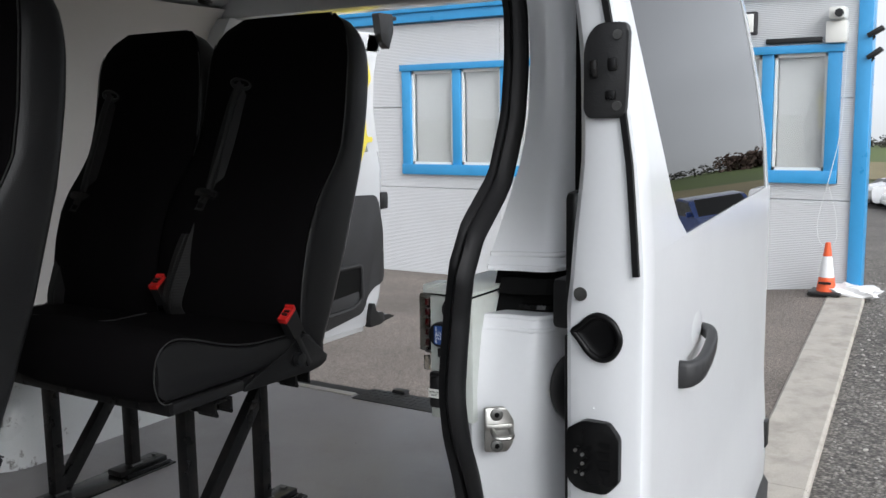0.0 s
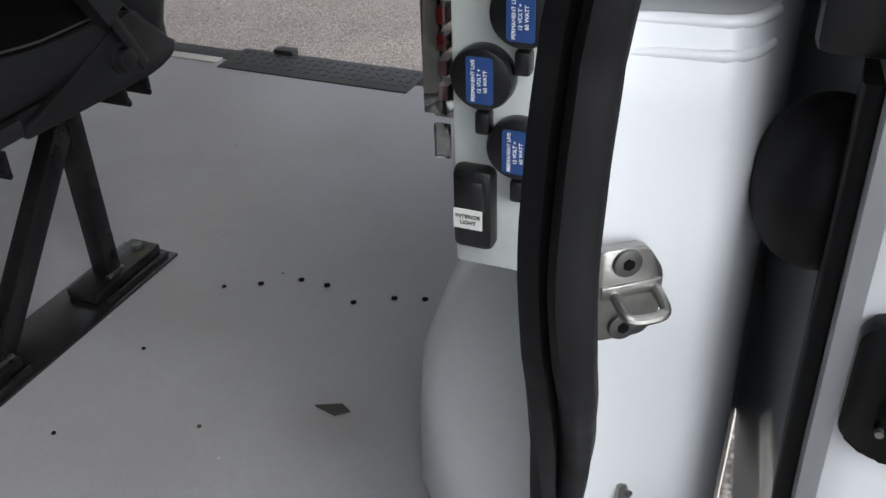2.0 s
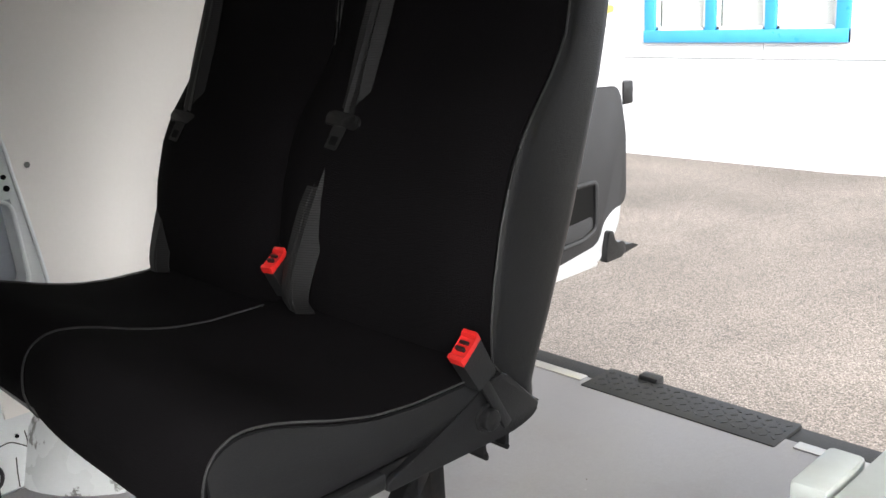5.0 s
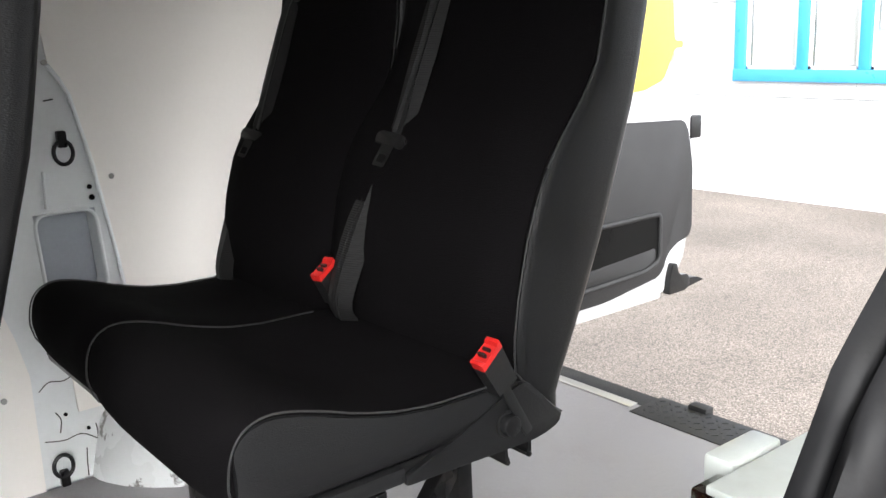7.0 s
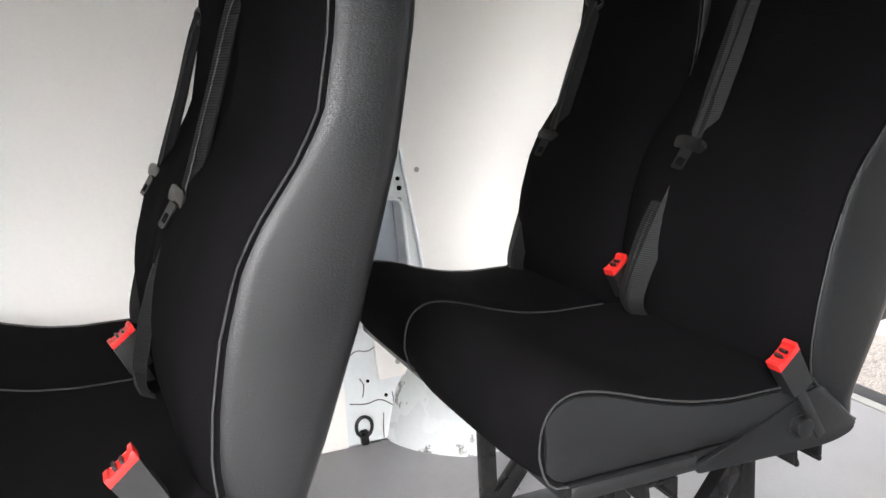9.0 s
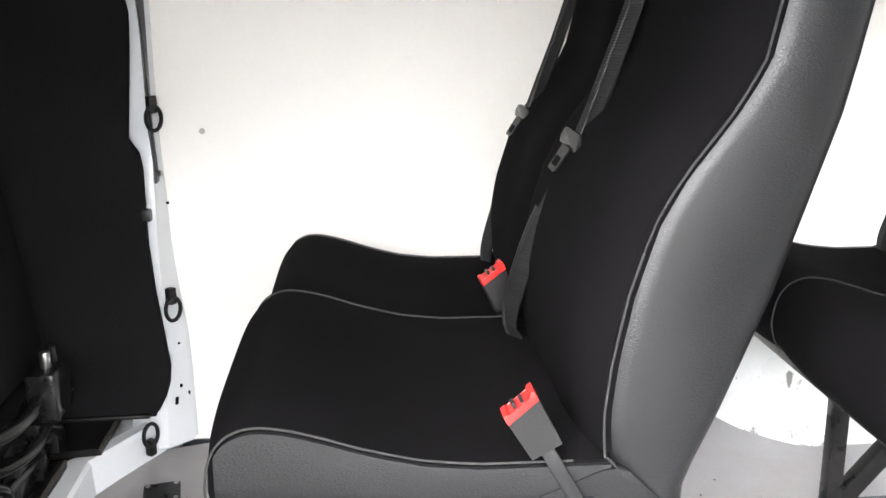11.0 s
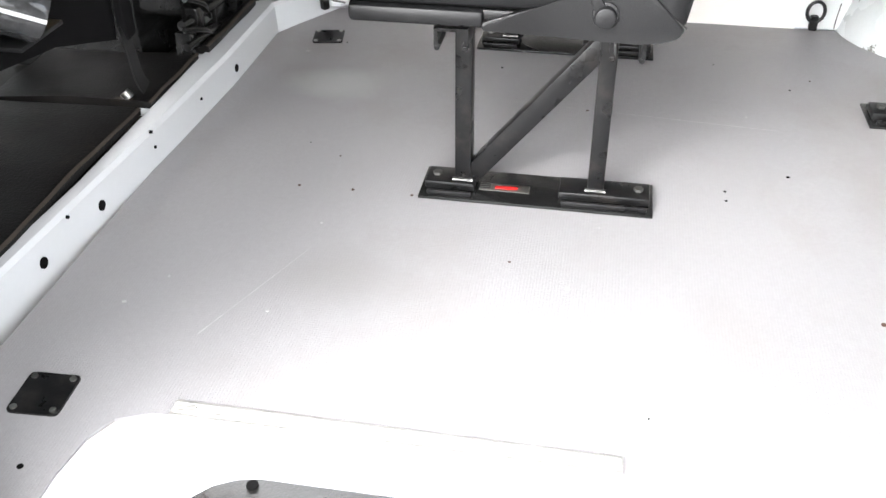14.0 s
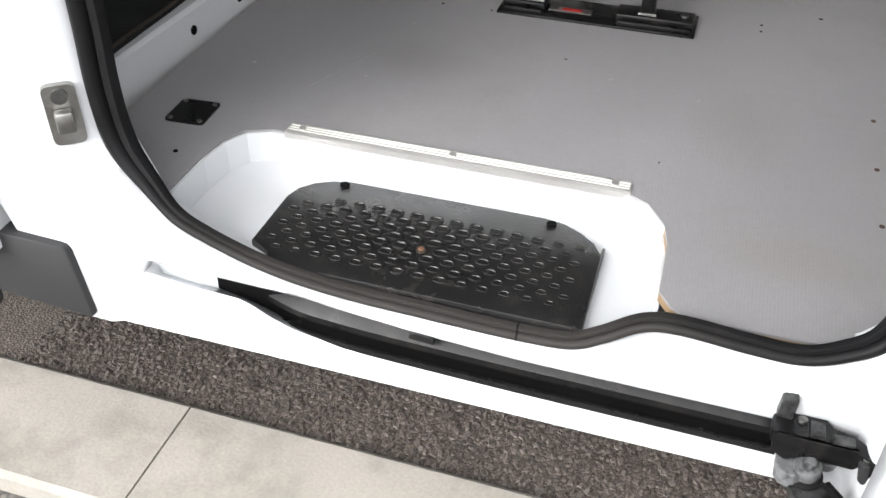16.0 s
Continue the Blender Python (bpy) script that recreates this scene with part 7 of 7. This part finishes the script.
def mat_piece(name, x0, x1, y0, y1, z, seed, label):
    """A stiff mat lying over the cab floor, its edge lifted along the rail."""
    t = thing(name, (0, 0, 0), label, "mat", "cab mats")
    rings = []
    k = 22
    for i in range(k + 1):
        x = x0 + (x1 - x0) * i / k
        n = lambda y, q: noise.noise(Vector((x * 9, y * 9, seed + q))) * 0.006
        rings.append([(x, y0 + n(y0, 0) * 0.6, z - 0.012), (x, y0 + n(y0, 0) * 0.6, z + n(y0, 1)), (x, y0 - 0.012, z + 0.004 + n(y0, 1)), (x, (y0 + y1) / 2, z - 0.004 + n(y1, 2) * 2), (x, y1, z - 0.01 + n(y1, 3)), (x, y1, z - 0.025)])
    part("sheet", loft(rings), M_CABMAT, t, "", 40)
    rings = [[(r[1][0], r[1][1] - 0.001, r[1][2] - 0.002), (r[1][0], r[1][1] + 0.002, r[1][2] + 0.001), (r[2][0], r[1][1] - 0.003, r[2][2] + 0.0008), (r[2][0], r[1][1] - 0.003, r[2][2] - 0.003)] for r in rings]
    part("worn_edge", loft(rings), M_MARK, t, "brown worn edge", 40)


mat_piece("floor_mat", -1.345, -0.58, -0.156, -0.66, FZ + 0.078, 1, "black dusty mat over the cab floor")
mat_piece("floor_mat", -1.60, -1.375, -0.152, -0.48, FZ + 0.073, 4, "black mat offcut with a brown worn edge")
mat_piece("foam_strip", -1.90, -1.625, -0.140, -0.195, FZ + 0.078, 7, "black foam strip along the steel rail")
for x, w in ((-1.36, 0.011), (-1.612, 0.009)):
    vpart("rail_tab", bm_box(x - w, x + w, -0.175, -0.152, FZ + 0.060, FZ + 0.066, 0.002), M_WHITE, "white steel tab behind the cross rail")
mat_piece("floor_mat", -2.10, -1.93, -0.085, -0.36, FZ + 0.085, 9, "black mat with a brown worn edge by the post")

bench = thing("cab_bench", (0, 0, 0), "black cloth passenger bench back with a torn cover", "seat", "cab seats")
HEM = interp([(-1.43, 0.735), (-1.385, 0.748), (-1.21, 0.806), (-1.05, 0.832), (-0.6, 0.835)])
rings = []
for i in range(30):
    x, q = -1.445 + 0.845 * i / 29, -0.085 * max(0, 1 - i / 5)
    e = 0.03 * max(0, 1 - i / 2) + 0.03 * max(0, (i - 27) / 2)
    z0 = HEM(x)
    wv = 0.004 * noise.noise(Vector((x * 5, 0, 0)))
    rings.append([(x, -0.200 - e + wv, z0), (x, -0.196 - e + wv, z0 + 0.10), (x + q * 0.4, -0.205 - e * 0.5, 0.95), (x + q, -0.24 - e * 0.5, 1.25), (x + q, -0.30 - e, 1.55 - e), (x + q, -0.34, 1.58 - e), (x + q, -0.42, 1.53 - e), (x + q * 0.4, -0.36, 0.95), (x, -0.30, z0)])
part("backrest", loft(rings), M_CABCLOTH, bench, "black cloth seat back", 50)
part("flap", prism(rounded([(-1.437, 0.742), (-1.405, 0.738), (-1.40, 0.80), (-1.425, 0.862), (-1.442, 0.855)], 0.004, 2), "y", -0.200, -0.186, 0.002), M_CABCLOTH, bench, "loose hanging corner flap", 50)
SLIT_TOP = interp([(-1.296, 0.950), (-1.145, 0.960), (-1.0, 0.975)])
SLIT_LOW = interp([(-1.296, 0.894), (-1.264, 0.896), (-1.133, 0.930), (-1.0, 0.950)])
rings = []
for i in range(33):
    x = -1.290 + 0.27 * i / 32
    lo, hi = SLIT_LOW(x), SLIT_TOP(x)
    ring = []
    for j in range(11):
        v = j / 10
        crease = 0.010 * math.exp(-((v - 0.52 - 0.10 * math.sin(x * 22)) / 0.07) ** 2)
        ring.append((x, -0.2105 + 0.020 * math.sin(math.pi * v) ** 0.6 - crease + 0.003 * noise.noise(Vector((x * 30, v * 3, 0))), lo - 0.004 + (hi - lo + 0.008) * v))
    rings.append(ring + [(x, -0.225, hi), (x, -0.225, lo)])
part("foam", loft(rings), M_FOAM, bench, "bare yellow foam showing through a slit", 60)
for name, pts in (("slit_edge", [(-1.296, -0.192, 0.953), (-1.22, -0.191, 0.957), (-1.145, -0.191, 0.963), (-1.0, -0.193, 0.978)]), ("slit_edge", [(-1.297, -0.192, 0.956), (-1.297, -0.191, 0.92), (-1.290, -0.191, 0.890)]),
                  ("torn_edge", [(-1.296, -0.191, 0.890), (-1.26, -0.190, 0.892), (-1.20, -0.189, 0.909), (-1.133, -0.190, 0.926), (-1.0, -0.191, 0.946)])):
    part(name, sweep(smooth_line(pts, 6), [(a * (1.0 if name == "slit_edge" else 1.0 + 0.3 * math.sin(i * 2.1)), c) for i, (a, c) in enumerate(circle(0.007, 8))], (0, 1, 0)), M_CABCLOTH, bench, "", 60)
ro = part("wrapped_roll", bm_cyl(0.043, 0.105, 28, bevel=0.008, m=pose(-1.045, -0.150, 0.942, 62, 0, 40)), M_TAPE, bench, "black roll wrapped in clear tape")
part("end_cap", bm_cyl(0.037, 0.006, 24, bevel=0.002, m=pose(-1.045, -0.150, 0.942, 62, 0, 40) @ Matrix.Translation((0, 0, 0.056))), M_REFLECT, ro, "white end")
part("seam", bm_box(0.041, 0.0445, -0.003, 0.003, -0.05, 0.05, 0.001), M_REFLECT, ro).matrix_local = pose(-1.045, -0.150, 0.942, 62, 0, 40)
part("bracket", bm_box(-1.14, -1.03, -0.22, -0.13, 0.876, 0.883, 0.002), M_PLASTIC, bench)
part("base", bm_box(-1.32, -0.66, -0.66, -0.46, FZ + 0.01, 0.74, 0.03), M_PLASTIC, bench, "black plastic seat base")
part("belt_strap", sweep(smooth_line([(-1.408, -0.196, 0.765), (-1.404, -0.186, 0.72), (-1.407, -0.182, 0.67), (-1.418, -0.178, 0.642)], 5), [(-0.015, -0.0015), (0.015, -0.0015), (0.015, 0.0015), (-0.015, 0.0015)], (0, -1, 0)), M_WEB, bench, "black webbing strap")
part("strap_bolt", bm_cyl(0.010, 0.016, 12, bevel=0.002, m=pose(-1.385, -0.20, 0.642, 40, 0, 0)), M_STEEL, bench, "chrome bolt")
part("strap_foot", bm_box(-1.42, -1.375, -0.225, -0.185, 0.632, 0.637, 0.002), M_MARK, bench, "brown rusty anchor plate")
part("belt_stalk", sweep([Vector((-1.56, -0.190, 1.25)), Vector((-1.535, -0.187, 1.05)), Vector((-1.50, -0.185, 0.92))], [(-0.012, -0.003), (0.012, -0.003), (0.012, 0.003), (-0.012, 0.003)], (0, -1, 0)), M_CABCLOTH, bench, "black belt cover")
part("belt_anchor", prism(rounded([(-1.545, 0.825), (-1.495, 0.825), (-1.495, 0.915), (-1.52, 0.93), (-1.545, 0.905)], 0.01, 3), "y", -0.19, -0.172, 0.003), M_GLOSSBLK, bench)

ds = thing("driver_seat", (0, 0, 0), "black cloth driver's seat on a greasy black mechanism", "seat", "cab seats")
rings = []
for i in range(26):
    t = i / 25
    z = 0.805 + 0.80 * t
    yr = -0.195 - 0.16 * t + 0.03 * math.sin(t * math.pi)
    w = 0.235 - 0.012 * t - 0.05 * max(0, (t - 0.85) / 0.15) ** 2
    rings.append(oblong(-1.82, w, yr - 0.14, yr, z, 0.05))
part("backrest", loft(rings), M_CABCLOTH, ds, "black cloth seat back", 60)
part("base", bm_box(-2.04, -1.60, -0.60, -0.27, FZ + 0.01, 0.78, 0.03), M_GLOSSBLK, ds, "black seat base")
part("tray", prism(rounded([(-1.62, 0.70), (-1.78, 0.665), (-2.0, 0.70), (-2.03, 0.785), (-1.98, 0.80), (-1.80, 0.775), (-1.62, 0.79)], 0.02, 4), "y", -0.30, -0.185, 0.006), M_GLOSSBLK, ds)
ringp = [Vector((-1.81 + 0.19 * math.cos(a), -0.235 + 0.075 * math.sin(a), 0.785 + 0.012 * math.cos(a * 2))) for a in [2 * math.pi * i / 32 for i in range(32)]]
part("turntable", sweep(ringp, circle(0.013, 8), (0, 0, 1), closed=True), M_GLOSSBLK, ds, "black swivel ring", 60)
ringp = [Vector((p.x * 0.92 - 0.145, p.y * 1.0 + 0.008, p.z - 0.055)) for p in ringp]
part("ring", sweep(ringp, circle(0.010, 8), (0, 0, 1), closed=True), M_GLOSSBLK, ds, "", 60)
for i, (x0, z0, x1, z1, y, r) in enumerate(((-1.60, 0.69, -1.96, 0.66, -0.178, 0.011), (-1.58, 0.655, -1.75, 0.635, -0.165, 0.009), (-1.62, 0.74, -1.72, 0.66, -0.172, 0.008), (-1.88, 0.72, -1.98, 0.64, -0.17, 0.010), (-1.70, 0.625, -1.58, 0.69, -0.16, 0.007))):
    part("rod", sweep(smooth_line([(x0, y, z0), ((x0 + x1) / 2, y + 0.012, (z0 + z1) / 2 + 0.012), (x1, y - 0.004, z1)], 6), circle(r, 10), (0, 1, 0)), M_GLOSSBLK, ds, "", 60)
for x, w, z0, z1 in ((-1.655, 0.022, 0.63, 0.715), (-1.76, 0.035, 0.64, 0.72), (-1.86, 0.02, 0.62, 0.74), (-1.955, 0.028, 0.63, 0.76), (-1.605, 0.016, 0.62, 0.68)):
    part("bracket", prism(rounded([(x - w, z0), (x + w, z0 + 0.008), (x + w * 0.8, z1), (x - w * 0.7, z1 - 0.006)], 0.006, 3), "y", -0.195, -0.160, 0.004), M_GLOSSBLK, ds)
part("slot_plate", bm_box(-1.72, -1.62, -0.172, -0.166, 0.662, 0.676, 0.002), M_DARKSTEEL, ds, "bare metal edge")
part("spring", sweep([Vector((-1.90 + 0.012 * i / 8, -0.18 + 0.010 * math.cos(i * 0.9), 0.70 + 0.010 * math.sin(i * 0.9))) for i in range(40)], circle(0.002, 6), (0, 1, 0)), M_DARKSTEEL, ds)
part("bolt_block", bm_box(-1.965, -1.865, -0.185, -0.130, 0.73, 0.825, 0.010), M_GLOSSBLK, ds)
part("head_bolt", bm_cyl(0.010, 0.034, 12, bevel=0.002, m=Matrix.Translation((-1.905, -0.155, 0.838))), M_STEEL, ds, "chrome bolt")
part("bolt_pin", bm_cyl(0.006, 0.036, 10, m=pose(-1.932, -0.15, 0.838, 0, 8, 0)), M_PLASTIC, ds)
side = thing("side_lining", (0, 0, 0), "black cloth-covered side lining beside the driver's seat", "lining")
rings = []
for z in [0.648 + 0.0263 * i for i in range(41)]:
    x, e = far_x(z) + 0.075, POST_FRONT(z)
    rings.append([(x + 0.008, e, z), (x + 0.014, e - 0.09, z), (x + 0.02, -0.75, z), (x - 0.03, -0.75, z), (x + 0.002, e - 0.02, z), (x + 0.003, e, z)])
part("panel", loft(rings), M_CABCLOTH, side, "", 40)
part("edge_hem", sweep([Vector((far_x(z) + 0.081, POST_FRONT(z), z)) for z in [0.66 + 0.03 * i for i in range(32)]], circle(0.0035, 8), (1, 0, 0)), M_CABCLOTH, side, "rolled cloth edge")
part("trim_clip", bm_box(far_x(1.05) + 0.072, far_x(1.05) + 0.088, -0.012, 0.006, 1.038, 1.062, 0.003), M_PLASTIC, side, "black plastic clip")
part("bottom_seam", bm_box(far_x(0.66) + 0.078, far_x(0.66) + 0.096, -0.70, -0.02, 0.648, 0.656, 0.002), M_CABMAT, side)
# closing shell of the cab below the windows
vpart("cab_side", bm_box(-2.22, -2.16, -1.7, -0.06, 0.3, 1.2), M_INNER)
vpart("cab_front", bm_box(-2.2, -0.45, -1.95, -1.68, 0.3, 1.2), M_TRIM)
# unseen pillars, header and dark glass, added to cut light reaching the load bay
for x in (-2.13, -0.52):
    vpart("windscreen_pillar", loft([[(x - 0.045 + k, y, z), (x + 0.045 + k, y, z), (x + 0.04 + k, y + 0.07, z), (x - 0.04 + k, y + 0.07, z)] for y, z, k in ((-1.76, 1.19, 0), (-1.50, 1.50, 0), (-1.26, 1.80, 0))]), M_TRIM, "unseen dark windscreen pillar, added to dim the load bay", 40)
vpart("windscreen", loft([[(-2.12, -1.74, 1.20), (-0.53, -1.74, 1.20), (-0.53, -1.735, 1.20), (-2.12, -1.735, 1.20)], [(-2.12, -1.25, 1.81), (-0.53, -1.25, 1.81), (-0.53, -1.245, 1.81), (-2.12, -1.245, 1.81)]]), M_TINT, "unseen windscreen, tinted to dim the load bay", None)
vpart("cab_header", bm_box(-2.10, -0.52, -1.30, -1.10, 1.77, 1.83, 0.02), M_TRIM)
vpart("cab_side_window", bm_box(-2.192, -2.187, -1.72, -0.14, 1.2, 1.80), M_TINT, "unseen cab side window, tinted to dim the load bay", None)
vpart("cab_side_post", bm_box(-2.215, -2.150, -0.20, -0.06, 1.2, 1.82, 0.01), M_INNER)
vpart("dashboard", bm_box(-2.15, -0.50, -1.68, -1.35, 0.75, 1.15, 0.05), M_TRIM)
